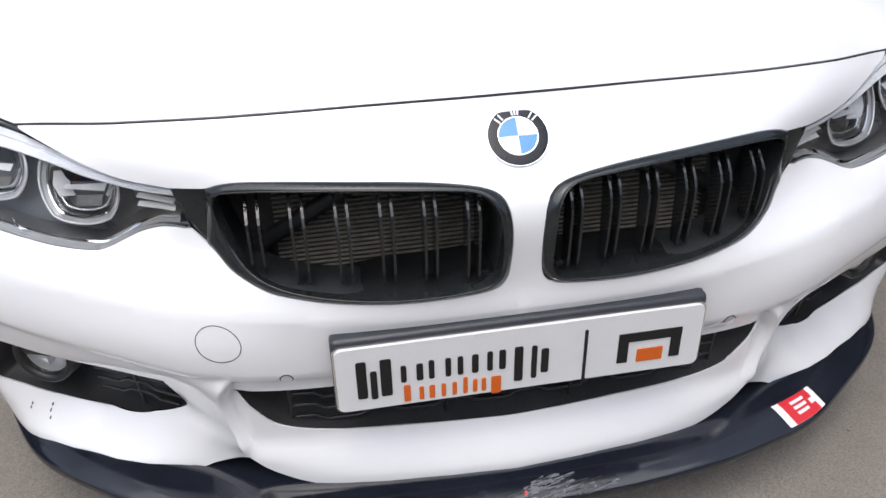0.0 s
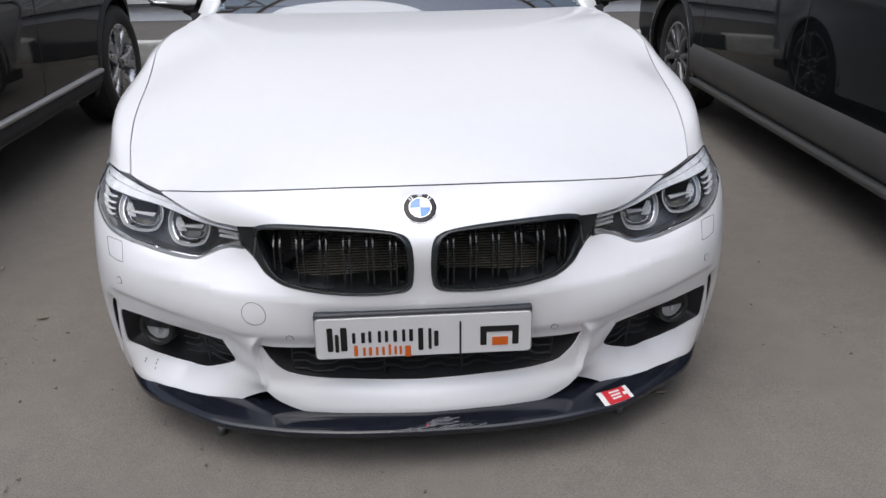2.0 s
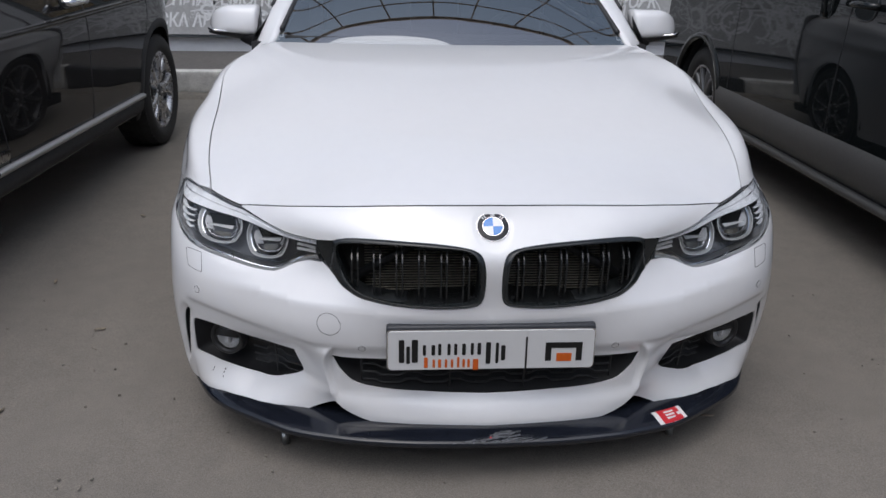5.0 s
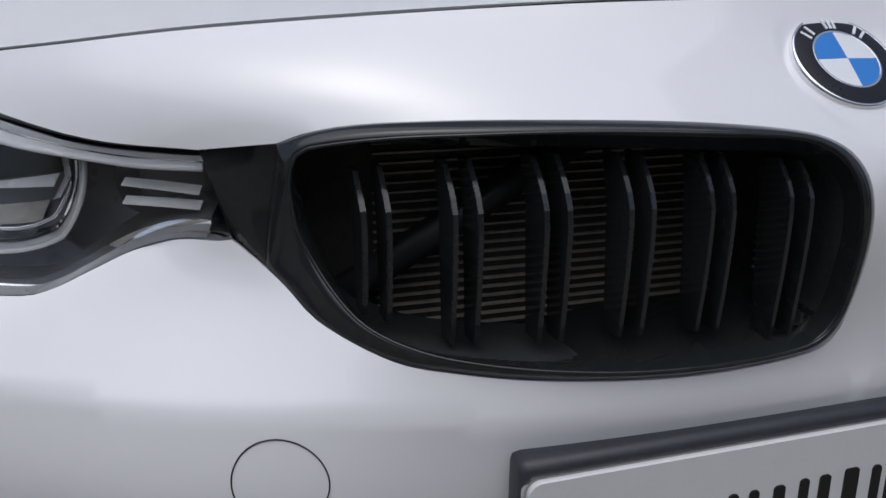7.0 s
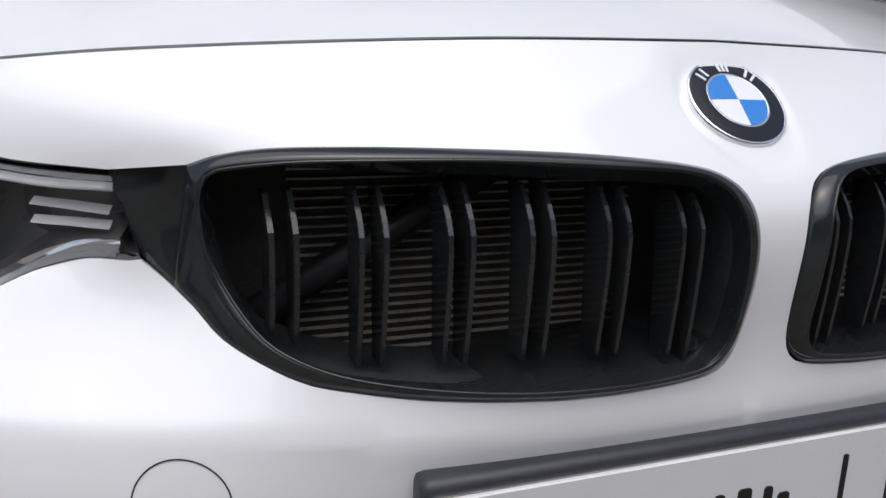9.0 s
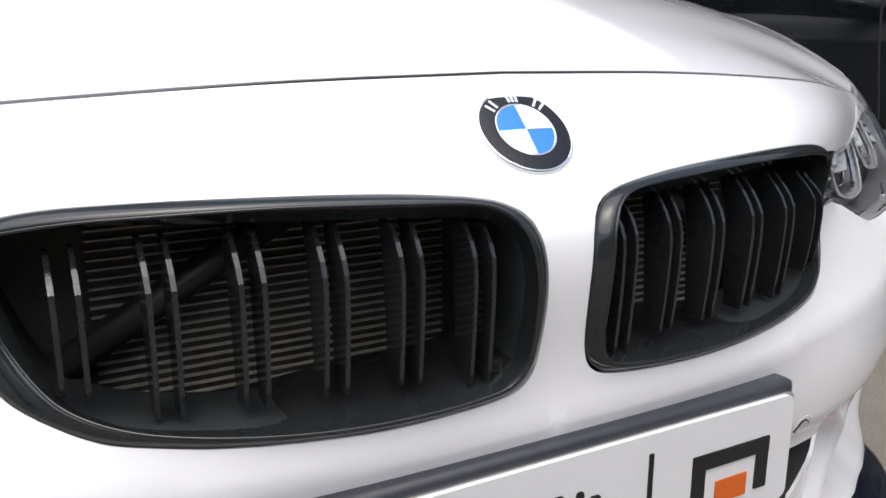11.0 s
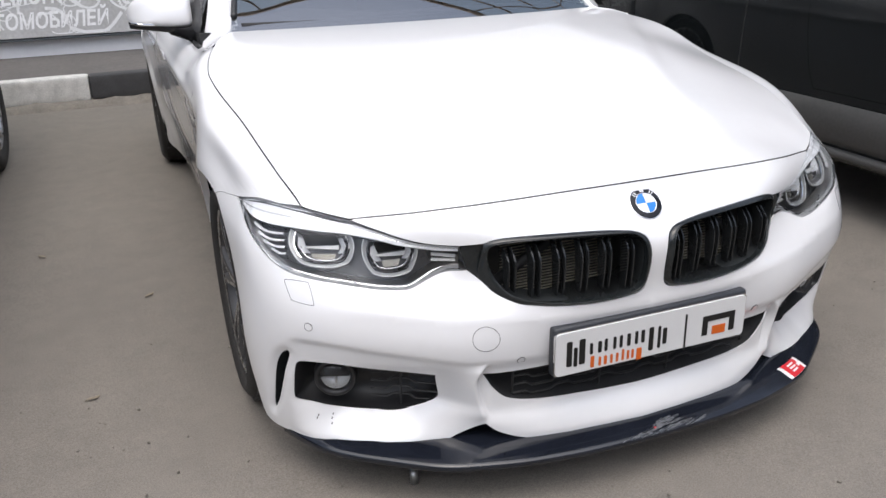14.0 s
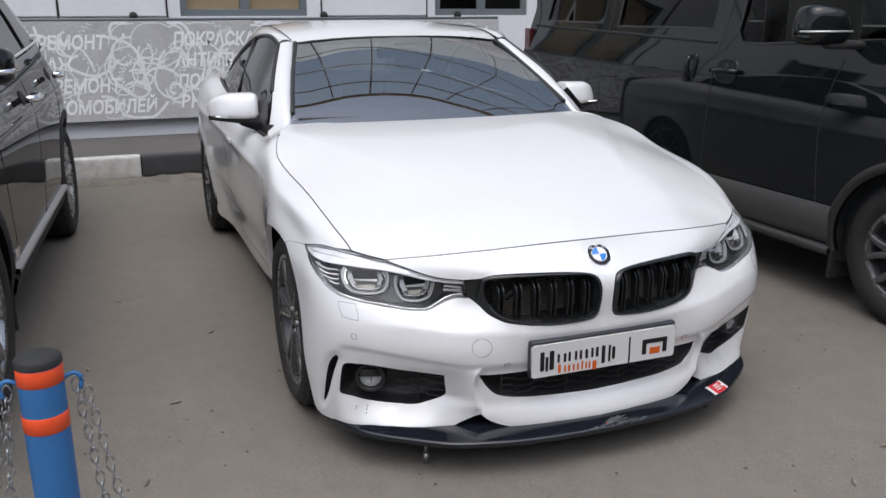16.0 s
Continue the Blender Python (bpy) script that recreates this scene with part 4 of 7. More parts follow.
def hood_at(uv):
    uv = np.asarray(uv, float)
    x, y = np.abs(uv[:, 0]), uv[:, 1]
    q = x / shut_a(y)
    p = 2.0 + 0.9 * step01(y, 0.3, 1.0)
    z = hood_c(y) - hood_drop(y) * q ** p
    crest = 0.338 + 0.43 * (y - 0.38)
    z += 0.005 * (step01(crest - x, -0.020, 0.020) - 0.6) * step01(y, 0.42, 0.80)
    # the scooped strip along the rear half of the shut line
    sink = np.clip(hood_sink(np.clip(y, 0.45, 1.25)), 0, 1)
    z -= sink * step01(x, shut_a(y) - 0.26, shut_a(y) + 0.07) / 0.886
    return np.stack([uv[:, 0], y, z], -1)


seam3 = nose(smooth_line(SEAM, 40))[::-1]
hood_front = np.stack([seam3[:, 0], seam3[:, 1] + 0.0045], -1)
edge_uv = smooth_line(HL_TOP[2:5], 16)[::-1]
edge3 = nose(edge_uv)
front3 = np.vstack([seam3[:-1], edge3])
hood_smooth = hood_at


def hood_at(uv):
    """The hood, drawn down to meet the nose and the headlights along its front edge."""
    p = hood_smooth(uv)
    q = np.stack([np.abs(p[:, 0]), p[:, 1]], -1)
    miss = front3[:, 2] - hood_smooth(front3[:, :2])[:, 2]
    for i in range(len(p)):
        if q[i, 1] < 0.75:
            d = np.hypot(front3[:, 0] - q[i, 0], front3[:, 1] - q[i, 1])
            w = np.exp(-((d - d.min()) / 0.012) ** 2)
            p[i, 2] += (w @ miss) / w.sum() * math.exp(-(d.min() / 0.12) ** 2)
    return p


corner = edge3[-1, :2] + [0.001, 0.0045]
shut_line = np.vstack([edge3[1:-1, :2] + [0.001, 0.0045], smooth_line([tuple(corner), (0.7455, 0.366), (0.7515, 0.392), (0.758, 0.422)] + SHUT[3:], 80)])
rear_edge = smooth_line([(0.702, 1.490), (0.5, 1.435), (0.25, 1.400), (0.0, 1.390)], 30)
half_hood = np.vstack([hood_front[:-1], shut_line[:-1] - [0.0016, 0], rear_edge])
hood_rim = np.vstack([half_hood, flip(half_hood[1:-1][::-1])])
part("hood", skin(hood_rim, [], 0.024, hood_at, roll=0.02, roll_dir=(0, 0, -1)), WHITE, car)
gap3 = np.vstack([seam3[:-1], hood_at(shut_line)])
gn = np.vstack([nose_normal(smooth_line(SEAM, 40))[::-1][:-1], np.tile([0.35, -0.2, 0.9], (len(shut_line), 1))])
gn /= np.linalg.norm(gn, axis=1)[:, None]
gt = np.gradient(gap3, axis=0)
gt /= np.linalg.norm(gt, axis=1)[:, None]
gs = np.cross(gn, gt)
gap3, gn, gs = (q[gap3[:, 1] < 1.30] for q in (gap3, gn, gs))
for sgn in (-1, 1):
    part("hood_seal", grid_mesh([(gap3 - gn * 0.004 - gs * 0.001) * [sgn, 1, 1], (gap3 - gn * 0.0012 + gs * 0.0018) * [sgn, 1, 1], (gap3 - gn * 0.004 + gs * 0.005) * [sgn, 1, 1]]), GAP, car)
under = np.array([(x * 0.985, 0.13 + (y - 0.13) * 0.985) for x, y in hood_rim])
part("engine_bay", skin(under, [], 0.12, lambda uv: hood_at(uv) - [0, 0, 0.03]), DEEP_BLACK, car)

# ---- fenders, doors and rear quarters ----
Y_ST = [0.33, 0.42, 0.6, 0.82, 1.05, 1.3, 1.45, 2.2, 3.0, 3.6, 4.1, 4.5]
SIDE = [[(0.85, 0.18), (0.86, 0.35), (0.862, 0.5), (0.8448, 0.5985), (0.8071, 0.6669), (0.7491, 0.6894), (0.733, 0.7035)],
        [(0.875, 0.18), (0.885, 0.35), (0.886, 0.5), (0.8687, 0.616), (0.8347, 0.6676), (0.7932, 0.7154), (0.7585, 0.7375)],
        [(0.89, 0.18), (0.897, 0.35), (0.9, 0.5), (0.8839, 0.6369), (0.8602, 0.7144), (0.8477, 0.7694), (0.786, 0.787)],
        [(0.895, 0.18), (0.9, 0.35), (0.904, 0.5), (0.907, 0.68), (0.896, 0.768), (0.868, 0.812), (0.806, 0.825)],
        [(0.83, 0.18), (0.868, 0.35), (0.885, 0.5), (0.893, 0.68), (0.887, 0.785), (0.868, 0.845), (0.829, 0.865)],
        [(0.805, 0.18), (0.85, 0.35), (0.868, 0.5), (0.877, 0.68), (0.883, 0.80), (0.855, 0.882), (0.790, 0.924)],
        [(0.80, 0.18), (0.845, 0.35), (0.864, 0.5), (0.873, 0.68), (0.881, 0.80), (0.844, 0.878), (0.793, 0.914)],
        [(0.815, 0.18), (0.857, 0.35), (0.874, 0.5), (0.884, 0.68), (0.889, 0.81), (0.868, 0.900), (0.80, 0.950)],
        [(0.84, 0.18), (0.872, 0.35), (0.888, 0.5), (0.898, 0.68), (0.903, 0.825), (0.88, 0.935), (0.79, 0.988)],
        [(0.885, 0.18), (0.905, 0.35), (0.914, 0.5), (0.918, 0.68), (0.914, 0.83), (0.875, 0.97), (0.76, 1.03)],
        [(0.82, 0.25), (0.84, 0.35), (0.855, 0.5), (0.865, 0.68), (0.862, 0.83), (0.82, 0.97), (0.70, 1.02)],
        [(0.66, 0.25), (0.70, 0.4), (0.72, 0.5), (0.73, 0.68), (0.73, 0.83), (0.70, 0.93), (0.62, 0.96)]]
SIDE = np.array(SIDE)
w_y, w_s = cardinal(Y_ST), cardinal(range(7))


def side_at(uv, sgn=1):
    uv = np.atleast_2d(np.asarray(uv, float))
    A, S = w_y(uv[:, 0]), w_s(uv[:, 1])
    x, z = np.einsum("ni,ij,nj->n", A, SIDE[:, :, 0], S), np.einsum("ni,ij,nj->n", A, SIDE[:, :, 1], S)
    crease = np.exp(-((uv[:, 1] - 4.0) / 0.22) ** 2) * step01(uv[:, 0], 1.0, 1.6) * 0.008
    sill = -0.02 * np.exp(-((uv[:, 1] - 1.0) / 0.8) ** 2) * step01(uv[:, 0], 1.1, 1.5) * (1 - step01(uv[:, 0], 2.9, 3.3))
    hub = np.minimum(np.hypot(uv[:, 0] - HUB_F, z - HUB_Z), np.hypot(uv[:, 0] - HUB_R, z - HUB_Z))
    flare = 0.010 * np.exp(-((hub - ARCH_R) / 0.05) ** 2)
    return np.stack([sgn * (x + crease + sill + flare), uv[:, 0], z], -1)


def s_of(y, z):
    s = np.linspace(0, 6, 121)
    zz = side_at(np.stack([np.full(121, y), s], -1))[:, 2]
    return float(np.interp(z, zz, s))


arch = [(HUB_F - ARCH_R * math.cos(t), HUB_Z + ARCH_R * math.sin(t)) for t in np.linspace(math.asin((0.66 - HUB_Z) / ARCH_R), math.pi + 0.38, 40)]
arch_r = [(HUB_R - ARCH_R * math.cos(t), HUB_Z + ARCH_R * math.sin(t)) for t in np.linspace(-0.38, math.pi + 0.38, 50)]
lower = [(y, max(0.0, s_of(y, z))) for y, z in arch]
lower += [(y, 0.0) for y in np.linspace(arch[-1][0] + 0.04, arch_r[0][0] - 0.04, 30)]
lower += [(y, max(0.0, s_of(y, z))) for y, z in arch_r] + [(4.0, 0.0), (4.25, 0.0), (4.5, 0.0)]
def s_at_x(y, x):
    q = np.linspace(3.2, 6, 113)
    return float(np.interp(-x, -side_at(np.stack([np.full(113, y), q], -1))[:, 0], q))


tip3 = nose([TIP])[0]
tip = (float(tip3[1]) + 0.003, s_of(float(tip3[1]), TIP[1]))
hl_edge = [tip] + [(float(q[1]) + 0.003, s_at_x(float(q[1]), float(q[0]))) for q in nose(smooth_line(HL_TOP[:3], 40))[8:-3:6]] + [(0.341, 6.0)]
seam_pts = [tip] + [(float(q[1]) + 0.003, s_of(float(q[1]), float(q[2]))) for q in nose(smooth_line(FENDER_SEAM, 8))[1:-1][::-1]]
shut3 = hood_at(shut_line)
shut3 = shut3[shut3[:, 1] > 0.335]


def fender_at(uv, sgn):
    """The body side with its upper edge brought flush with the hood along the shut line."""
    uv = np.asarray(uv, float)
    p, y = side_at(uv), uv[:, 0]
    top = side_at(np.stack([y, np.full(len(y), 6.0)], -1))
    share = step01(uv[:, 1], 4.5, 6.0) * step01(y, 0.32, 0.345) * (1 - step01(y, 1.30, 1.42))
    p[:, 0] += (np.interp(y, shut3[:, 1], shut3[:, 0]) + 0.0022 - top[:, 0]) * share
    p[:, 2] += (np.interp(y, shut3[:, 1], shut3[:, 2]) - 0.001 - top[:, 2]) * share
    return p * [sgn, 1, 1]


top_edge = [(y, 6.0) for y in np.linspace(0.36, 4.5, 90)]
side_rim = np.array(seam_pts[::-1] + hl_edge[1:] + top_edge + [(4.5, 4), (4.5, 2)] + lower[::-1])
for sgn, nm in ((-1, "body_side"), (1, "body_side")):
    side = part(nm, skin(side_rim, [], 0.05, lambda uv: fender_at(uv, sgn), roll=0.02, roll_dir=(-sgn, 0, 0)), WHITE, car)
    for pts in ([(1.16, z) for z in np.linspace(0.26, 0.93, 20)], [(2.42 + 0.1 * (z - 0.3), z) for z in np.linspace(0.26, 0.97, 20)], [(y, 0.27) for y in np.linspace(1.16, 2.42, 20)]):
        uv = np.array([(y, s_of(y, z)) for y, z in pts])
        part("panel_gap", ribbon(uv, 0.03 if abs(uv[0][1] - uv[-1][1]) < 0.3 else 0.004, 0.0, False, lambda q, d: side_at(q, sgn) + [sgn * (0.0006 + d), 0, 0]), GAP, side)
    vent = np.array([(1.045, s_of(1.045, 0.55)), (1.075, s_of(1.07, 0.62)), (1.06, s_of(1.06, 0.70)), (1.04, s_of(1.04, 0.72)), (1.05, s_of(1.05, 0.62))])
    part("fender_vent", (side_at(vent, sgn) + [sgn * 0.002, 0, 0]).tolist() and ((side_at(vent, sgn) + [sgn * 0.002, 0, 0]).tolist(), [], [tuple(range(5))]), SATIN_BLACK, side, "slim black fender vent")
    part("door_handle", box(bmesh.new(), sgn * 0.885 - 0.014, sgn * 0.885 + 0.014, 2.12, 2.34, 0.79, 0.82, 0.008), WHITE, side)
    for hub in (HUB_F, HUB_R):
        rows = [[(sgn * x, hub - 0.385 * math.cos(t), HUB_Z + 0.385 * math.sin(t)) for t in np.linspace(-0.2, math.pi + 0.2, 25)] for x in (0.55, 0.70, 0.865 if hub == HUB_F else 0.89)]
        part("wheel_arch_liner", grid_mesh(rows), DEEP_BLACK, car)
part("underbody", box(bmesh.new(), -0.80, 0.80, 0.45, 4.3, 0.16, 0.24), DEEP_BLACK, car, smooth=False)
part("firewall", box(bmesh.new(), -0.55, 0.55, 0.30, 1.2, 0.24, 0.62), DEEP_BLACK, car, smooth=False)

# ---- cabin ----
ws_low = smooth_line([(-0.712, 1.490, 0.948), (-0.45, 1.425, 0.948), (0, 1.385, 0.950), (0.45, 1.425, 0.948), (0.712, 1.490, 0.948)], 41)
ws_high = smooth_line([(-0.560, 2.125, 1.276), (-0.3, 2.085, 1.297), (0, 2.070, 1.305), (0.3, 2.085, 1.297), (0.560, 2.125, 1.276)], 41)


def between(lo, hi, n, bulge):
    out = []
    for t in np.linspace(0, 1, n):
        r = np.asarray(lo) * (1 - t) + np.asarray(hi) * t
        r = r + np.array([0, -0.57, 0.82]) * bulge * 4 * t * (1 - t)
        out.append(r)
    return np.array(out)


ws = between(ws_low, ws_high, 17, 0.018)
wsg = part("windscreen", grid_mesh(ws), WS_GLASS, car, "dark windscreen mirroring an arched roof")
wsg.visible_shadow = False
facing(wsg, (0, -0.5, 1))
frit = np.array([[np.array(p) + [0, 0.004, -0.006] for p in r] for r in ws])
part("windscreen_seal", grid_mesh(frit[:, :2].tolist()), SATIN_BLACK, car)
part("windscreen_seal", grid_mesh(frit[:, -2:].tolist()), SATIN_BLACK, car)
part("windscreen_seal", grid_mesh(frit[:2].tolist()), SATIN_BLACK, car)
part("windscreen_seal", grid_mesh(frit[-2:].tolist()), SATIN_BLACK, car)
part("cowl", grid_mesh([[(p[0], p[1] - 0.06, 0.90), ] + [(p[0], p[1] + 0.004, p[2] - 0.006)] for p in ws_low]), SATIN_BLACK, car)
ROOF_Y = [2.06, 2.28, 2.58, 2.92, 3.26, 3.6, 3.85]
roof_z = spline(ROOF_Y, [1.308, 1.348, 1.378, 1.382, 1.350, 1.275, 1.19])
roof_w = spline(ROOF_Y, [0.560, 0.572, 0.575, 0.565, 0.545, 0.52, 0.50])
rows = []
for y in np.linspace(2.07, 3.36, 22):
    w, zc = float(roof_w([y])[0]), float(roof_z([y])[0])
    fwd = 0.05 * max(0, 1 - (y - 2.07) / 0.2)
    rows.append([(w * t, y + fwd * t * t, zc - 0.030 * abs(t) ** 2.6) for t in np.linspace(-1, 1, 25)])
part("roof", grid_mesh(rows), WHITE, car)
for sgn in (-1, 1):
    # pillar, roof rail and side glass
    foot_in = [tuple(q + np.array([0.0015, 0.0, 0.0])) for q in hood_at(np.array([(np.interp(y, [1.31, 1.40, 1.49], [0.787, 0.752, 0.702]), y) for y in (1.35, 1.42, 1.475)]))]
    a_in = smooth_line(foot_in + [(0.695, 1.520, 0.972), (0.690, 1.540, 0.986), (0.622, 1.835, 1.142), (0.553, 2.11, 1.279)], 40)
    base = [tuple(fender_at([(y, 6.0)], 1)[0]) for y in (1.39, 1.46, 1.53)]
    a_out = smooth_line(base + [(0.757, 1.64, 1.006), (0.702, 1.85, 1.140), (0.622, 2.13, 1.275)], 40)
    swell = step01(np.arange(40.0), 4, 18)[:, None]
    rows = [a_in + np.array([-0.035, 0.0, -0.016]) * (1 - swell), a_in + [0, 0.002, -0.012], a_in + [0.001, -0.001, 0.002], a_in * 0.65 + a_out * 0.35 + np.array([0.002, 0.0, 0.010]) * swell, a_in * 0.3 + a_out * 0.7 + np.array([0.004, -0.004, 0.009]) * swell, a_out]
    part("windscreen_trim", tube(bmesh.new(), (a_in[11:] + [-0.008, 0.002, 0.003]) * [sgn, 1, 1], 0.011, 6), SATIN_BLACK, car)
    part("windscreen_pillar", grid_mesh([r * [sgn, 1, 1] for r in rows]), WHITE, car)
    rail_top = smooth_line([(float(roof_w([y])[0]), y, float(roof_z([y])[0]) - 0.030) for y in (2.11, 2.35, 2.7, 3.0, 3.3)] + [(0.585, 3.62, 1.165), (0.640, 3.95, 1.035)], 36)
    drip = smooth_line([(0.622, 2.13, 1.275), (0.636, 2.28, 1.311), (0.650, 2.55, 1.306), (0.668, 2.78, 1.268), (0.698, 3.03, 1.195), (0.722, 3.28, 1.098), (0.745, 3.47, 0.995)], 36)
    part("roof_rail", grid_mesh([r * [sgn, 1, 1] for r in (rail_top + [-0.004, 0, 0.002], rail_top * 0.7 + drip * 0.3 + [0.008, 0, 0.012], rail_top * 0.35 + drip * 0.65 + [0.012, 0, 0.012], drip)]), WHITE, car)
    part("roof_joint", grid_mesh([r[:22] * [sgn, 1, 1] for r in (rail_top + [-0.006, 0, 0.004], rail_top + [0.002, 0, 0.004])]), GAP, car)
    gl_top = np.vstack([a_out[19::2], drip[1:]])
    gl_low = fender_at(np.stack([np.linspace(1.54, 3.47, len(gl_top)), np.full(len(gl_top), 6.0)], -1), 1) + [0.0, 0, -0.004]
    sg = part("side_window", grid_mesh([r * [sgn, 1, 1] for r in (gl_low, gl_low * 0.5 + gl_top * 0.5 + [0.012, 0, 0], gl_top + [0.0, 0, -0.004])]), DARK_GLASS, car)
    sg.visible_shadow = False
    facing(sg, (sgn, 0, 0.3))
    part("window_trim", tube(bmesh.new(), (gl_top + [0.002, 0, -0.002]) * [sgn, 1, 1], 0.011, 6), SATIN_BLACK, car)
    part("window_trim", tube(bmesh.new(), (gl_low + [0.004, 0, 0]) * [sgn, 1, 1], 0.010, 6), SATIN_BLACK, car)
    k = [i for i, p in enumerate(gl_top) if p[1] > 2.62][0]
    part("door_window_post", tube(bmesh.new(), [gl_low[k] * [sgn, 1, 1], gl_top[k] * [sgn, 1, 1]], 0.014, 6), SATIN_BLACK, car)
    # rear pillar down to the haunch
    line = np.array([drip[-1] * (1 - t) + rail_top[-1] * t for t in np.linspace(0, 1, 10)])
    part("rear_pillar", grid_mesh([line * [sgn, 1, 1], fender_at([(y, 6.0) for y in np.linspace(3.47, 4.15, 10)], sgn)]), WHITE, car)
    # wing mirror: a wedge-shaped shell, flat topped, on a black foot
    secs = []
    for q in np.linspace(0, 1, 13):
        xq = 0.800 + 0.216 * q
        top = 1.072 - 0.004 * q - 0.045 * max(0.0, q - 0.55) ** 1.6 * 3
        bot = 0.950 + 0.014 * q
        yf, yb = 1.740 + 0.02 * q + 0.085 * q ** 4, 1.872 + 0.004 * q
        h, d = (top - bot) / 2, (yb - yf) / 2
        k = 1 - 0.55 * max(0.0, (q - 0.86) / 0.14) ** 2
        k *= 0.90 + 0.10 * min(1.0, q / 0.08)
        ring = []
        for t in np.linspace(0, 2 * math.pi, 32, endpoint=False):
            c, s_ = math.cos(t), math.sin(t)
            ring.append((sgn * xq, (yf + yb) / 2 + d * k * math.copysign(abs(c) ** 0.6, c) + 0.018 * (h * k * math.copysign(abs(s_) ** 0.45, s_)) / h, (top + bot) / 2 + h * k * math.copysign(abs(s_) ** 0.45, s_)))
        secs.append(ring)
    v, e, f = grid_mesh(secs, False, True)
    f += [tuple(range(31, -1, -1)), tuple(len(v) - 32 + i for i in range(32))]
    mirror = part("wing_mirror", (v, e, f), WHITE, car, "white wing mirror with black lower shell")
    part("mirror_glass", box(bmesh.new(), sgn * 0.900 - 0.088, sgn * 0.900 + 0.088, 1.868, 1.882, 0.972, 1.045, 0.006), CHROME, mirror, smooth=False)
    low = [[(sgn * (0.805 + 0.208 * q), 1.81 + (0.062 - 0.03 * q ** 3) * c + 0.02 * q, 0.952 + 0.012 * q - (0.034 - 0.022 * q) * w) for c, w in ((-1, -0.2), (-1.02, 0.3), (-0.8, 0.8), (0.0, 1.0), (0.8, 0.8), (1.0, -0.2))] for q in np.linspace(0, 1, 10)]
    part("lower_shell", grid_mesh(low), SATIN_BLACK, mirror)
    part("turn_signal", tube(bmesh.new(), [(sgn * (1.014 - 0.011 * k), 1.792 - 0.045 * min(1, k / 3.0) + 0.004 * max(0, k - 3), 0.975 - 0.0012 * k) for k in range(11)], 0.0035, 6, flat=1.4), CHROME, mirror)
    foot = [[(sgn * x, y, z) for x, y, z in r] for r in (((0.88, 1.77, 0.945), (0.88, 1.83, 0.945), (0.88, 1.83, 0.928), (0.88, 1.77, 0.928)), ((0.81, 1.71, 0.955), (0.81, 1.81, 0.955), (0.81, 1.81, 0.905), (0.81, 1.70, 0.905)), ((0.778, 1.64, 0.985), (0.785, 1.78, 0.995), (0.80, 1.80, 0.905), (0.80, 1.62, 0.895)))]
    part("mirror_foot", grid_mesh(foot, False, True), SATIN_BLACK, mirror)
    plate_ = np.array([(0.796, 1.555, 0.945), (0.808, 1.78, 0.955), (0.796, 1.79, 1.03), (0.765, 1.69, 1.055), (0.779, 1.58, 0.985)]) * [sgn, 1, 1] + [sgn * 0.004, 0, 0]
    part("mirror_base", (plate_.tolist(), [], [(0, 1, 2, 3, 4)]), SATIN_BLACK, mirror)
rows = [[(x, 3.3 + 0.65 * t + 0.0, 1.325 - 0.30 * t * (0.75 + 0.25 * t) - 0.03 * (x / 0.6) ** 2) for x in np.linspace(-0.53 - 0.1 * t, 0.53 + 0.1 * t, 13)] for t in np.linspace(0, 1, 9)]
facing(part("rear_window", grid_mesh(rows), DARK_GLASS, car), (0, 0.5, 1)).visible_shadow = False
rows = [[(x, y, z - 0.02 * (x / 0.7) ** 2) for x in np.linspace(-0.72, 0.72, 13)] for y, z in ((3.93, 1.035), (4.2, 1.03), (4.48, 1.0), (4.56, 0.96), (4.58, 0.6), (4.5, 0.3))]
part("boot_lid", grid_mesh(rows), WHITE, car)
for arm in ([(-0.66, 1.520, 0.970), (-0.45, 1.478, 0.972), (-0.2, 1.452, 0.973), (0.04, 1.442, 0.973)], [(-0.02, 1.440, 0.971), (0.25, 1.456, 0.972), (0.55, 1.500, 0.970)]):
    arm = smooth_line(arm, 18)
    part("wiper", tube(bmesh.new(), arm, np.linspace(0.010, 0.005, 18), 6), MATT_BLACK, car)
    part("wiper_blade", tube(bmesh.new(), arm[2:] + [0.03, 0.008, 0.007], 0.0045, 6), MATT_BLACK, car)
# cabin interior
part("dashboard", grid_mesh([[(x, y, z + 0.03 * math.exp(-((x + 0.36) / 0.18) ** 2)) for x in np.linspace(-0.72, 0.72, 25)] for y, z in ((1.50, 0.945), (1.66, 0.955), (1.90, 0.95), (2.0, 0.88), (2.01, 0.6))]), INTERIOR, car)
part("cabin_floor", box(bmesh.new(), -0.76, 0.76, 1.5, 3.9, 0.28, 0.34), INTERIOR, car, smooth=False)
for sgn in (-1, 1):
    part("door_lining", box(bmesh.new(), sgn * 0.78 - 0.02, sgn * 0.78 + 0.02, 1.55, 3.7, 0.3, 0.95), INTERIOR, car, smooth=False)
    seat = part("front_seat", box(bmesh.new(), sgn * 0.36 - 0.24, sgn * 0.36 + 0.24, 2.2, 2.75, 0.35, 0.6, 0.06), SEAT, car)
    part("backrest", box(bmesh.new(), -0.23, 0.23, -0.07, 0.07, 0.0, 0.58, 0.06, pose(sgn * 0.36, 2.76, 0.5, -14, 0, 0)), SEAT, seat)
    part("headrest", box(bmesh.new(), -0.13, 0.13, -0.045, 0.045, 0.0, 0.17, 0.045, pose(sgn * 0.36, 2.93, 1.08, -8, 0, 0)), SEAT, seat)
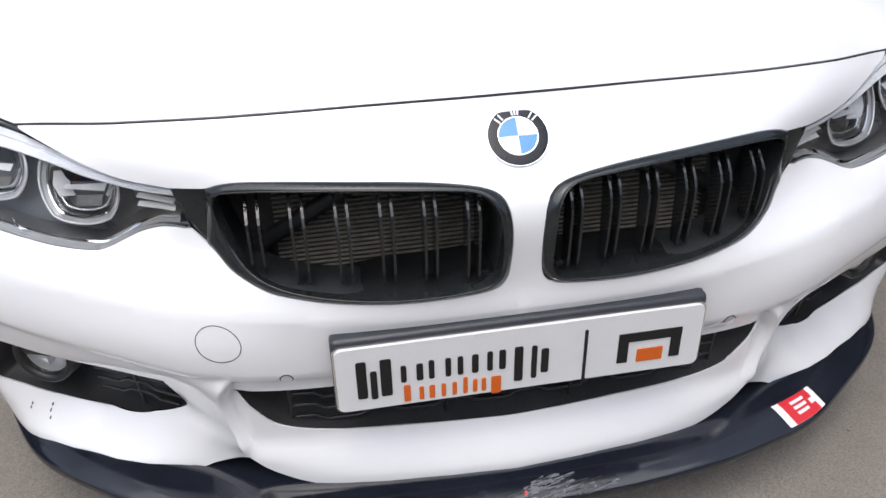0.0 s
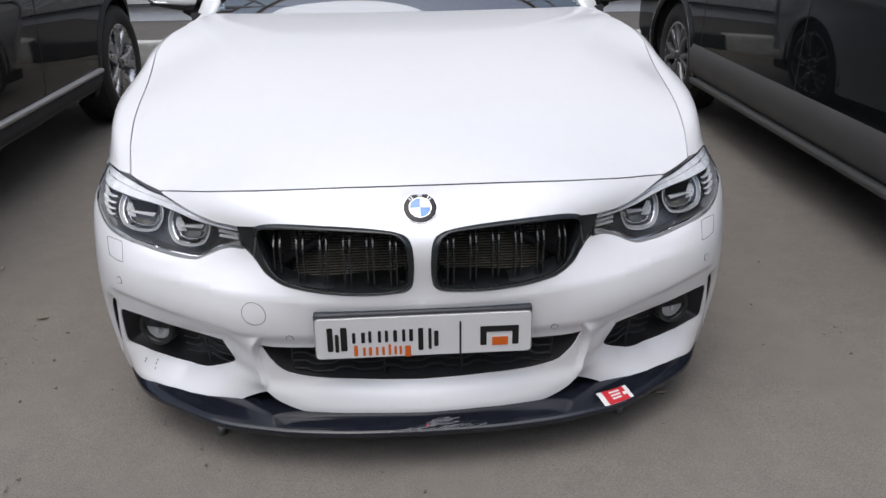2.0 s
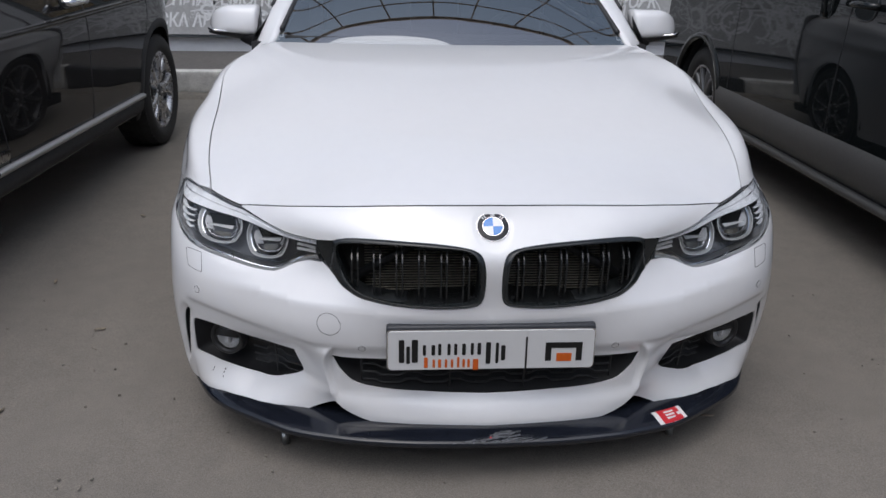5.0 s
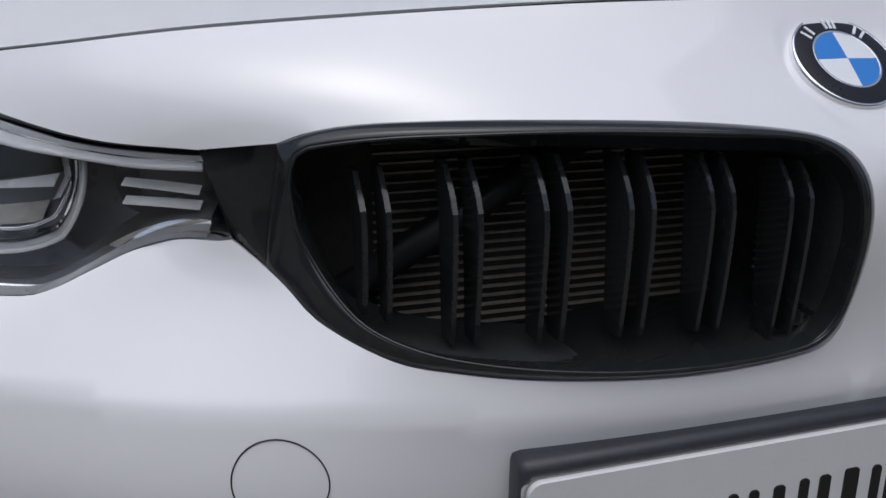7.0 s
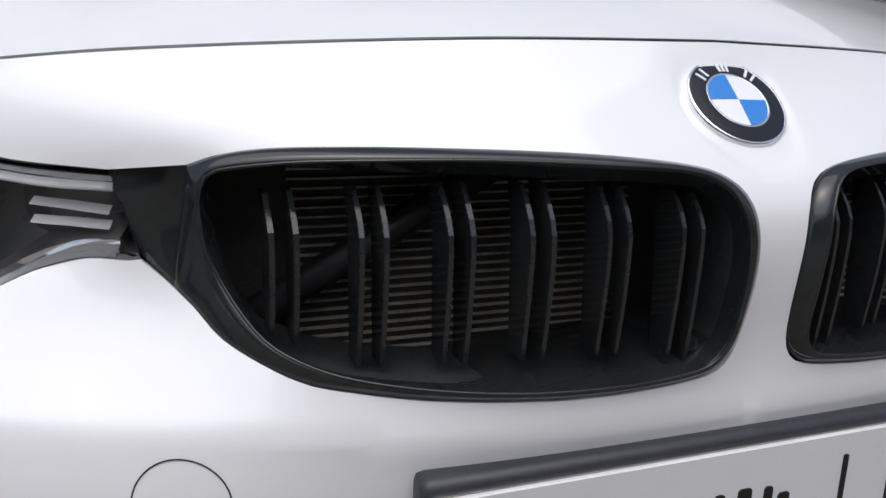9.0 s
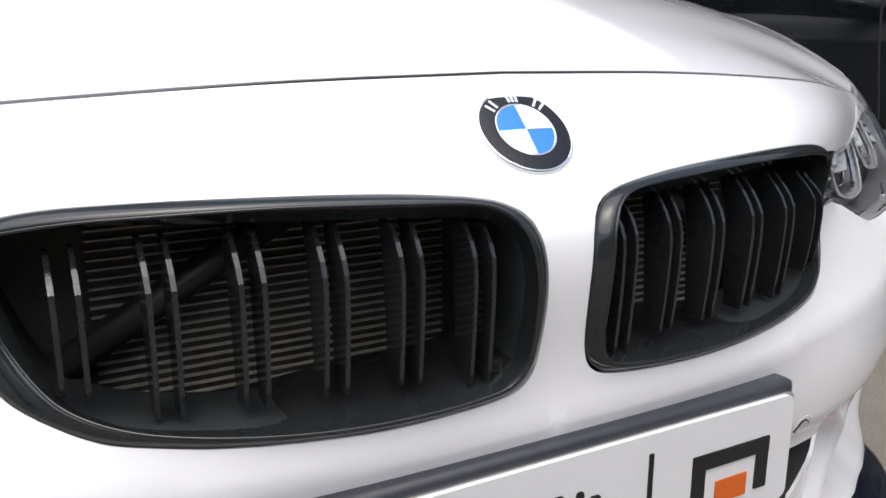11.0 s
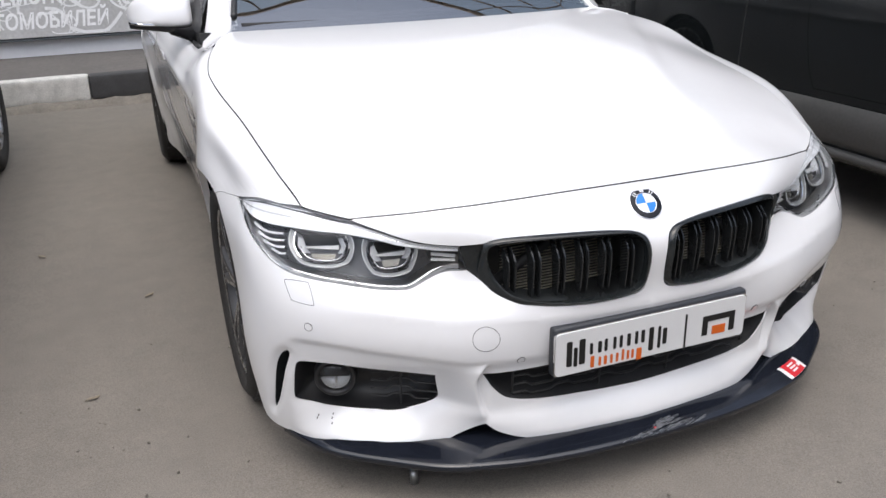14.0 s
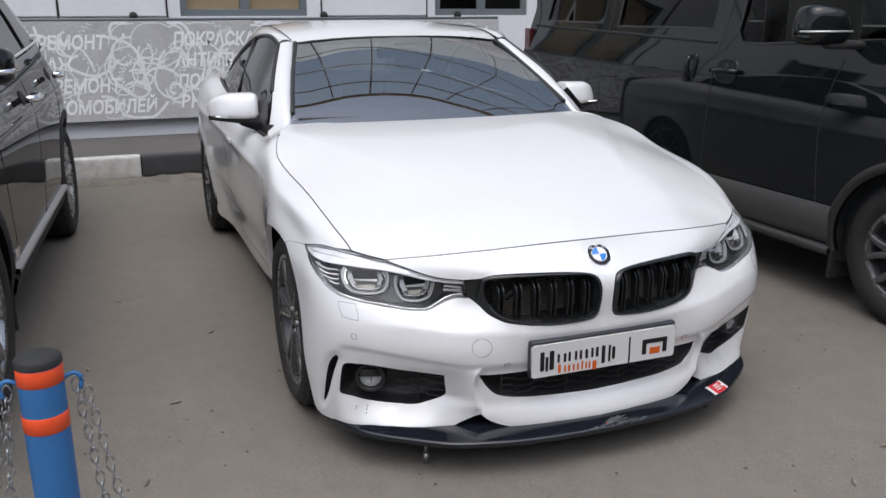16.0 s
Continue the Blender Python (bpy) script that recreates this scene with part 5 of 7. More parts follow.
part("rear_bench", box(bmesh.new(), -0.65, 0.65, 3.25, 3.45, 0.4, 1.02, 0.07), SEAT, car)
ring = [(0.36 + 0.185 * math.cos(t), 2.05 + 0.06 * math.sin(t), 0.86 + 0.175 * math.sin(t)) for t in np.linspace(0, 2 * math.pi, 36, endpoint=False)]
part("steering_wheel", tube(bmesh.new(), ring, 0.016, 8, True), INTERIOR, car)
part("inner_mirror", box(bmesh.new(), -0.12, 0.12, 2.10, 2.13, 1.195, 1.255, 0.012), INTERIOR, car)

# ---- kidney grilles ----
kid_in_loop = smooth_line(KID_IN, 110, True)
KID_CLOSED = KID_OUT + [(0.440, 0.594), (0.446, 0.616), (0.440, 0.6305), (0.418, 0.634)]
kid_out_loop = smooth_line(KID_CLOSED, 150, True)
# tip x, y, z; knee y, z; foot y, z for the slats of one kidney, outermost first
SLATS = [(0.3507, 0.0777, 0.6146), (0.3357, 0.0746, 0.6169), (0.2957, 0.0665, 0.6202), (0.2804, 0.0628, 0.6208), (0.2396, 0.0550, 0.6222), (0.2251, 0.0513, 0.6226), (0.1844, 0.0453, 0.6221), (0.1699, 0.0421, 0.6221), (0.1294, 0.0362, 0.6207), (0.1153, 0.0330, 0.6201), (0.0749, 0.0262, 0.6165), (0.0606, 0.0238, 0.6150)]


def sample_loop(loop, n, start):
    """n even points of a closed loop, from its place nearest to start."""
    p = np.asarray(loop, float)
    k = int(np.argmin(np.linalg.norm(p - start, axis=1)))
    p = np.roll(p, -k, 0)
    p = np.vstack([p, p[:1]])
    l = np.r_[0, np.cumsum(np.linalg.norm(np.diff(p, axis=0), axis=1))]
    s = np.linspace(0, l[-1], n, endpoint=False)
    return np.stack([np.interp(s, l, p[:, i]) for i in range(2)], -1)


for sgn in (-1, 1):
    grille = part("kidney_grille", (lambda r: grid_mesh(r, False, True))([
        off_nose(kid_in_loop * [sgn, 1], -0.008), off_nose(kid_in_loop * [sgn, 1], -0.008) + [0, 0.07, 0]]), DEEP_BLACK, car, "gloss black kidney grille with double slats")
    # rim: outer edge, rounded crown, inner edge
    n = 220
    inner = sample_loop(kid_in_loop, n, (0.2, 0.639))
    ang = []
    outer = []
    for q in inner:
        d = np.linalg.norm(kid_out_loop - q, axis=1)
        outer.append(kid_out_loop[int(np.argmin(d))])
    outer = np.array(outer)
    for _ in range(3):
        outer = (np.roll(outer, 1, 0) + 2 * outer + np.roll(outer, -1, 0)) / 4
    mid = outer * 0.55 + inner * 0.45
    rows = [off_nose((outer * (1 - k) + inner * k) * [sgn, 1], d) for k, d in ((0, -0.006), (0, 0.0005), (0.16, 0.0035), (0.55, 0.0065), (0.85, 0.0085), (0.96, 0.0075), (1.0, 0.004), (1.0, -0.010))]
    part("rim", grid_mesh(rows, False, True), RIM_BLACK, grille, "gloss black rim")
    part("inner_lip", tube(bmesh.new(), off_nose((outer * 0.04 + inner * 0.96) * [sgn, 1], 0.0075), 0.0014, 6, True), RIM_BLACK, grille)
    # the wing between rim and headlight
    wing = np.array([(0.398, 0.6345), (0.420, 0.6325), (0.4455, 0.6290), (0.4405, 0.606), (0.433, 0.580), (0.428, 0.569), (0.4140, 0.5575), (0.398, 0.543), (0.388, 0.534), (0.381, 0.556), (0.388, 0.587), (0.391, 0.614)])
    wing = smooth_line(wing, 60, True)

    fold = straight_line([(0.4425, 0.617), (0.427, 0.586), (0.391, 0.545)], 0.008)

    def wing_at(uv):
        g = gap_to(np.abs(uv) * [1, 1], fold)
        return off_nose(uv, -0.001 - 0.34 * np.minimum(g, 0.03))
    part("wing", skin(wing * [sgn, 1], [], 0.008, wing_at, [fold[1:-1] * [sgn, 1]]), RIM_BLACK, grille)
    for tx, ty, tz in SLATS:
        x, y = tx, ty
        ky, kz = y - 0.010 - 0.012 * min(1.0, x / 0.24), 0.5965
        fy = ky + 0.006
        fz = 0.505 if x < 0.30 else 0.505 + (x - 0.30) * 0.47
        fz = 0.496 if x < 0.08 else fz
        half = 0.0018
        face = smooth_line([(ty, tz), (0.5 * (ty + ky) - 0.0015, 0.5 * (tz + kz)), (ky, kz - 0.005), (0.5 * (ky + fy) - 0.002, 0.55), (fy, fz)], 12)
        prof = [(ty + 0.004, tz + 0.004), *map(tuple, face), (fy + 0.020, fz), (0.5 * (ky + fy) + 0.026, 0.55), (ky + 0.032, kz - 0.004), (ty + 0.022, tz + 0.004)]
        bm = bmesh.new()
        a = [bm.verts.new((sgn * (tx - half), py, pz)) for py, pz in prof]
        b = [bm.verts.new((sgn * (tx + half), py, pz)) for py, pz in prof]
        for i in range(len(prof)):
            j = (i + 1) % len(prof)
            bm.faces.new((a[i], a[j], b[j], b[i]))
        bm.faces.new(a)
        bm.faces.new(b[::-1])
        bmesh.ops.recalc_face_normals(bm, faces=bm.faces)
        front = [e for e in bm.edges if all(any(abs(v.co.y - a_) < 1e-5 and abs(v.co.z - b_) < 1e-5 for a_, b_ in prof[1:13]) for v in e.verts) and abs(e.verts[0].co.x - e.verts[1].co.x) < 1e-6]
        bmesh.ops.bevel(bm, geom=front, offset=0.0009, segments=2, affect="EDGES", clamp_overlap=True)
        slat = part("slat", bm, SLAT_BLACK, grille, smooth=False)
        slat.data.materials.append(SLAT_EDGE)
        for f in slat.data.polygons:
            f.material_index = 1 if f.normal.y < -0.25 else 0
    # lower ledge and inner bracket
    base_in = np.array([q for q in kid_in_loop if q[1] < 0.515])
    base_in = base_in[np.argsort(base_in[:, 0])]
    part("lower_ledge", grid_mesh([off_nose(base_in * [sgn, 1], -0.010), off_nose(base_in * [sgn, 1], -0.03) + [0, 0, -0.001], off_nose(base_in * [sgn, 1], -0.09) + [0, 0, -0.002]]), GLOSS_BLACK, grille)
    part("clip", box(bmesh.new(), sgn * 0.052 - 0.007, sgn * 0.052 + 0.007, 0.022, 0.030, 0.501, 0.512, 0.003), GLOSS_BLACK, grille, smooth=False)
    strut = tube(bmesh.new(), [(sgn * 0.36, 0.135, 0.515), (sgn * 0.255, 0.135, 0.575), (sgn * 0.15, 0.135, 0.635)], 0.013, 8)
    part("brace", strut, SATIN_BLACK, car)
    b2 = bmesh.new()
    tube(b2, [(sgn * 0.075, 0.09, 0.503), (sgn * 0.045, 0.09, 0.503)], 0.002, 6)
    part("spring_clip", b2, SATIN_METAL, grille)
    fins = []
    for k in range(25):
        z = 0.448 + k * 0.0075
        fins.append(part("radiator_fin", box(bmesh.new(), -0.150, 0.150, 0.0, 0.0045, -0.0007, 0.0007, 0, pose(sgn * 0.172, 0.165, z, 0, 0, 0)), FIN, car, smooth=False))
radiator = part("radiator", box(bmesh.new(), -0.40, 0.40, 0.171, 0.20, 0.42, 0.64), CORE, car, smooth=False)
part("crash_bar", box(bmesh.new(), -0.28, 0.28, 0.10, 0.15, 0.37, 0.445, 0.02), DEEP_BLACK, car, smooth=False)
part("front_bay_wall", box(bmesh.new(), -0.45, 0.45, 0.21, 0.23, 0.25, 0.64), DEEP_BLACK, car, smooth=False)

# ---- badge ----
bc = nose([(0, 0.679)])[0] + nose_normal([(0, 0.679)])[0] * -0.0012
bn = Vector(nose_normal([(0, 0.676)])[0])
bx = Vector((1, 0, 0))
bz = bn
by = bz.cross(bx)
badge_m = Matrix.Translation(bc) @ Matrix((bx, by, bz)).transposed().to_4x4()


def badge_part(name, profile, mat, parent=None, seg=64):
    bm = lathe(bmesh.new(), profile, (0, 0, 0), "Z", seg)
    bmesh.ops.transform(bm, matrix=badge_m, verts=bm.verts)
    return part(name, bm, mat, parent or car)


badge = badge_part("badge", [(0.0415, -0.004), (0.0415, 0.003), (0.0405, 0.0042), (0.0395, 0.0038)], CHROME)
badge["label"] = "round emblem, black ring round blue and white quarters"
badge_part("outer_ring", [(0.0396, 0.0036), (0.034, 0.0046), (0.0262, 0.0048)], BADGE_BLACK, badge)
badge_part("inner_ring", [(0.0264, 0.0050), (0.0256, 0.0052), (0.0248, 0.0049)], CHROME, badge)
for k in range(4):
    bm = bmesh.new()
    fan = [bm.verts.new((0, 0, 0.0052))]
    for t in np.linspace(k * math.pi / 2, (k + 1) * math.pi / 2, 14):
        fan.append(bm.verts.new((0.025 * math.cos(t), 0.025 * math.sin(t), 0.0047)))
    for p, q in zip(fan[1:], fan[2:]):
        bm.faces.new((fan[0], p, q))
    bmesh.ops.transform(bm, matrix=badge_m, verts=bm.verts)
    part("quarter", bm, BLUE if k % 2 else BADGE_WHITE, badge)
for ang in (132, 90, 48):
    for off in (-5.5, 5.5) if ang != 90 else (-7, 0, 7):
        t = radians(ang + off)
        bm = box(bmesh.new(), -0.0011, 0.0011, -0.0046, 0.0046, 0, 0.0008)
        bmesh.ops.transform(bm, matrix=badge_m @ pose(0.0328 * math.cos(t), 0.0328 * math.sin(t), 0.0046, 0, 0, ang + off - 90), verts=bm.verts)
        part("letter_bar", bm, BADGE_WHITE, badge, smooth=False)

# ---- plate ----
PX, PZ0, PZ1 = 0.266, 0.319, 0.4405
plate = part("plate_holder", box(bmesh.new(), -PX, PX, 0.0, 0.026, PZ0, PZ1, 0.007), FRAME_GREY, car, "dark grey plastic plate holder")
part("plate_mount", box(bmesh.new(), -0.2, 0.2, 0.015, 0.045, PZ0 + 0.01, PZ1 - 0.01), MATT_BLACK, plate, smooth=False)


def rounded(w, h, r, cx, cz, n=6):
    pts = []
    for sx, sz, a0 in ((1, 1, 0), (-1, 1, 90), (-1, -1, 180), (1, -1, 270)):
        for k in range(n + 1):
            t = radians(a0 + 90 * k / n)
            pts.append((cx + sx * (w / 2 - r) + r * math.cos(t), cz + sz * (h / 2 - r) + r * math.sin(t)))
    return pts


def slab(name, loop, y0, y1, mat, parent):
    bm = bmesh.new()
    a = [bm.verts.new((x, y0, z)) for x, z in loop]
    b = [bm.verts.new((x, y1, z)) for x, z in loop]
    bm.faces.new(a)
    for i in range(len(a)):
        j = (i + 1) % len(a)
        bm.faces.new((a[i], b[i], b[j], a[j]))
    bmesh.ops.recalc_face_normals(bm, faces=bm.faces)
    return part(name, bm, mat, parent, smooth=False)


face = slab("plate_face", rounded(0.524, 0.107, 0.010, 0.0, 0.3745), -0.0045, 0.002, PLATE, plate)
slab("plate_edge", rounded(0.530, 0.112, 0.011, 0.0, 0.3752), -0.002, 0.002, CHROME, plate)


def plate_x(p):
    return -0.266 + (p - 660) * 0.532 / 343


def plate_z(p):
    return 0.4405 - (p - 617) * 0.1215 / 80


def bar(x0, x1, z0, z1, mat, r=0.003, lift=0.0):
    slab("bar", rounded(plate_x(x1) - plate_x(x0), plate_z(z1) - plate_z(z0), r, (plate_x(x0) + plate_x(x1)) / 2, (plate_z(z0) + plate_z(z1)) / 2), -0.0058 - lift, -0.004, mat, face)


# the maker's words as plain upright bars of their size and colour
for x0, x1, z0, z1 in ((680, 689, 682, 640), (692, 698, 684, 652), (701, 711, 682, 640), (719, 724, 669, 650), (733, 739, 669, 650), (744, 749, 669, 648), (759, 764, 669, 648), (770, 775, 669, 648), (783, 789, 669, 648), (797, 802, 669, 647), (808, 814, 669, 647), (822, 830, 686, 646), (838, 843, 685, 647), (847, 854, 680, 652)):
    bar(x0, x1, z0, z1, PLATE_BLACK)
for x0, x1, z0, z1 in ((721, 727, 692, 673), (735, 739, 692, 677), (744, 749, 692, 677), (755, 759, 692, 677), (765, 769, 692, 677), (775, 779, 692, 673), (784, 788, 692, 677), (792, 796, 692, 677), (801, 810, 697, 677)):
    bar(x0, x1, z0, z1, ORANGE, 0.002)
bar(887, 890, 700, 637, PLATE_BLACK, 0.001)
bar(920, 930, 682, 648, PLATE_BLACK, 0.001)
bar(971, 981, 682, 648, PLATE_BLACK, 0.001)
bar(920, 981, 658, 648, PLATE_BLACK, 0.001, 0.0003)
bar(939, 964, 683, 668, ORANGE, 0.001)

# ---- headlights ----
RING_GREY = plain("ring_light_guide", (0.40, 0.41, 0.41), rough=0.2, coat=0.8, vary=0.1, scale=60)
LENS_WARM = plain("inner_lens", (0.15, 0.14, 0.115), rough=0.15, metal=0.5, coat=0.8, vary=0.45, scale=45)
STRIP_GREY = plain("grey_lamp_trim", (0.36, 0.37, 0.38), rough=0.3, coat=0.4, vary=0.05)
PUPIL = plain("projector_black", (0.006, 0.006, 0.0065), rough=0.45, spec=0.12, vary=0.2)
BLADE = plain("white_reflector", (0.90, 0.90, 0.90), rough=0.25, coat=0.8, vary=0.03)
def tube_nose(uv, depth, r, parent, name, mat, sgn, sides=8, closed=False, flat=1.0):
    pts = off_nose(np.asarray(uv, float) * [sgn, 1], -np.asarray(depth, float) if hasattr(depth, "__len__") else -depth)
    return part(name, tube(bmesh.new(), pts, r, sides, closed, flat), mat, parent)


def band_nose(lo, hi, d_lo, d_hi, parent, name, mat, sgn, n=4):
    lo, hi = np.asarray(lo, float), np.asarray(hi, float)
    rows = [off_nose((lo * (1 - t) + hi * t) * [sgn, 1], -(d_lo * (1 - t) + d_hi * t)) for t in np.linspace(0, 1, n)]
    return part(name, grid_mesh(rows), mat, parent)


def eye_loop(c, w, h, n=48):
    """Outline of a lamp ring: round sides and top, flat faceted foot."""
    pts = []
    for k in range(n):
        t = 2 * math.pi * k / n
        x, z = math.cos(t), math.sin(t)
        if z < -0.70:
            z = -0.70 - 0.45 * (-0.70 - z)
        pts.append((c[0] + w * x, c[1] + h * z))
    return np.array(pts)


for sgn in (-1, 1):
    lamp = part("headlight", grid_mesh([off_nose(HL_LOOP * [sgn, 1], -0.002), off_nose(inset(HL_LOOP, 0.002) * [sgn, 1], -0.008), off_nose(inset(HL_LOOP, 0.0035) * [sgn, 1], -0.013)], False, True), HL_EDGE, car, "twin-ring headlight under clear glass")
    part("side_wall", grid_mesh([off_nose(inset(HL_LOOP, 0.0035) * [sgn, 1], -0.013), off_nose(inset(HL_LOOP, 0.006) * [sgn, 1], -0.05)], False, True), SATIN_METAL, lamp)

    def bowl(uv):
        return off_nose(uv, -0.050)
    part("housing", skin(inset(HL_LOOP, 0.004) * [sgn, 1], [], 0.02, bowl), HL_DARK, lamp)
    lens_loop = inset(HL_LOOP, 0.0045)
    part("lens", skin(lens_loop * [sgn, 1], [], 0.014, lambda uv: off_nose(uv, 0.001), roll=0.006, roll_dir=(0, 1, 0)), HL_GLASS, lamp, "clear outer glass").visible_shadow = False
    # silver brow along the top edge
    top = smooth_line([(0.449, 0.6235), (0.490, 0.6260), (0.534, 0.6315), (0.570, 0.6410), (0.622, 0.6575), (0.663, 0.6705), (0.703, 0.6770), (0.775, 0.6895), (0.850, 0.6945), (0.930, 0.6925), (1.000, 0.6880), (1.090, 0.6800)], 60)
    low = smooth_line([(0.449, 0.6155), (0.492, 0.6170), (0.530, 0.6220), (0.577, 0.6295), (0.610, 0.6380), (0.655, 0.6475), (0.700, 0.6540), (0.747, 0.6570), (0.800, 0.6605), (0.850, 0.6615), (0.900, 0.6620), (0.980, 0.6660), (1.075, 0.6765)], 60)
    band_nose(top, low, 0.011, 0.007, lamp, "silver_brow", SILVER, sgn, 6)
    band_nose(top * 0.62 + low * 0.38, top * 0.52 + low * 0.48, 0.0090, 0.0085, lamp, "brow_line", CHROME, sgn, 2)
    tube_nose(low, 0.0085, 0.0022, lamp, "brow_edge", SILVER, sgn)
    band_nose(low + [0, -0.001], low + [0, -0.003], 0.010, 0.050, lamp, "brow_underside", HL_DARK, sgn, 3)
    # bright strip along the lower edge
    cut = smooth_line(HL_LOW, 80)[2:72]
    tt = np.gradient(cut, axis=0)
    up = np.stack([-tt[:, 1], tt[:, 0]], -1) / np.linalg.norm(tt, axis=1)[:, None]
    slim = np.interp(np.arange(len(cut)), [0, 38, 62], [1, 1, 0.45])[:, None]
    lowrim = cut + up * 0.0095 * slim
    band_nose(cut + up * 0.001, lowrim - up * 0.0022, 0.003, 0.012, lamp, "lower_seal", STRIP_GREY, sgn, 3)
    band_nose(lowrim - up * 0.0022, lowrim + up * 0.0018, 0.0125, 0.0115, lamp, "light_strip", CHROME, sgn, 4)
    band_nose(lowrim + up * 0.0018, lowrim + up * 0.012, 0.0120, 0.036, lamp, "inner_ledge", SATIN_METAL, sgn, 4)
    part("strip_clip", tube(bmesh.new(), off_nose(np.array([(0.704, 0.5660), (0.693, 0.5545), (0.684, 0.5530)]) * [sgn, 1], -0.012), 0.0022, 6), CHROME, lamp)
    for c, w, h in (((0.599, 0.6125), 0.061, 0.0585), ((0.757, 0.6315), 0.080, 0.0560)):
        ringl = eye_loop(c, w, h)
        keep = ringl[:, 1] < np.interp(ringl[:, 0], low[:, 0], low[:, 1]) + 0.002
        k0 = int(np.argmax(~np.roll(keep, 1) & keep))
        arcl = np.roll(ringl, -k0, 0)[: int(keep.sum())]
        eye = tube_nose(arcl, 0.022, 0.0021, lamp, "light_ring", CLEAR_RING, sgn, 8, False)
        cc = np.array(c)
        arc_in = cc + (arcl - cc) * 0.875
        arc_in2 = cc + (arcl - cc) * 0.84
        arc_deep = cc + (arcl - cc) * 0.66
        band_nose(arcl, arc_in, 0.024, 0.028, eye, "ring_step", RING_GREY, sgn, 3)
        band_nose(arc_in, arc_in2, 0.026, 0.027, eye, "ring_face", CHROME, sgn, 2)
        band_nose(arc_in2, arc_deep, 0.030, 0.058, eye, "bowl", ALLOY, sgn, 4)
        part("bowl_floor", (off_nose(arc_deep * [sgn, 1], -0.058).tolist(), [], [tuple(range(len(arc_deep)))]), PUPIL, eye)
        line = straight_line([(c[0] - w * 0.52, c[1] - 0.006), (c[0] + w * 0.56, c[1] - 0.006)], 0.01)
        taper = np.linspace(1.0, 0.45, len(line))[:, None]
        band_nose(line + [0, 0.0045] * taper, line - [0, 0.0045] * taper, 0.040, 0.032, eye, "reflector_blade", BLADE, sgn, 3)
        band_nose(line + [0, 0.028], line + [0, 0.0055], 0.030, 0.046, eye, "upper_shell", PUPIL, sgn, 3)
        inner_arc = cc + (arcl - cc) * 0.70
        inner_arc = inner_arc[inner_arc[:, 1] < c[1] - 0.004]
        tube_nose(inner_arc, 0.036, 0.0020, eye, "inner_arc", CHROME, sgn)
        band_nose(line[1:-1] + [0, -0.012], line[1:-1] * 0.8 + cc * 0.2 + [0, -0.026], 0.046, 0.043, eye, "lower_lens", LENS_WARM, sgn, 3)
        for s2 in (-1, 1):
            side = np.array([(c[0] + s2 * w * 0.70, c[1] + 0.014), (c[0] + s2 * w * 0.76, c[1] - 0.004), (c[0] + s2 * w * 0.62, c[1] - 0.018)])
            band_nose(side, side - [s2 * 0.015, 0], 0.030, 0.046, eye, "side_reflector", SILVER, sgn, 3)
    # blades at the inner end
    for z0, z1 in ((0.5985, 0.6050), (0.5890, 0.5930)):
        ln_ = np.array([(0.455, z0), (0.480, (z0 + z1) / 2), (0.508, z1)])
        band_nose(ln_ + [0, 0.0018], ln_ + [0, -0.0026], 0.020, 0.013, lamp, "inner_blade", BLADE, sgn, 3)
    band_nose(smooth_line([(0.453, 0.6125), (0.485, 0.614), (0.525, 0.619)], 8), smooth_line([(0.453, 0.584), (0.485, 0.580), (0.515, 0.570)], 8), 0.048, 0.042, lamp, "inner_plate", HL_DARK, sgn, 5)
    pod = smooth_line([(0.452, 0.611), (0.510, 0.6165), (0.517, 0.604), (0.505, 0.585), (0.452, 0.583)], 30)
    band_nose(pod, pod * 0.85 + np.array([0.480, 0.600]) * 0.15, 0.024, 0.046, lamp, "inner_pod", SATIN_METAL, sgn, 3)
    # ribs at the outer end
    for k in range(4):
        ar, zr = 0.848, 0.6485 - 0.0133 * k
        al, zl = 0.975 - 0.028 * k, 0.6525 - 0.0135 * k
        ln_ = smooth_line([(ar, zr), (ar * 0.55 + al * 0.45, zr * 0.6 + zl * 0.4 - 0.002), (al, zl + 0.004)], 8)
        band_nose(ln_ + [0, 0.0022], ln_ + [0, -0.0030], 0.020, 0.013, lamp, "outer_rib", SILVER, sgn, 3)
        band_nose(ln_ + [0, -0.0030], ln_ + [0, -0.0085], 0.014, 0.030, lamp, "rib_underside", SATIN_METAL, sgn, 3)
    band_nose(smooth_line([(1.085, 0.679), (1.020, 0.656), (0.968, 0.637), (0.925, 0.618)], 12), smooth_line([(1.050, 0.676), (0.995, 0.656), (0.948, 0.640), (0.912, 0.624)], 12), 0.010, 0.026, lamp, "outer_wall", SATIN_METAL, sgn, 3)

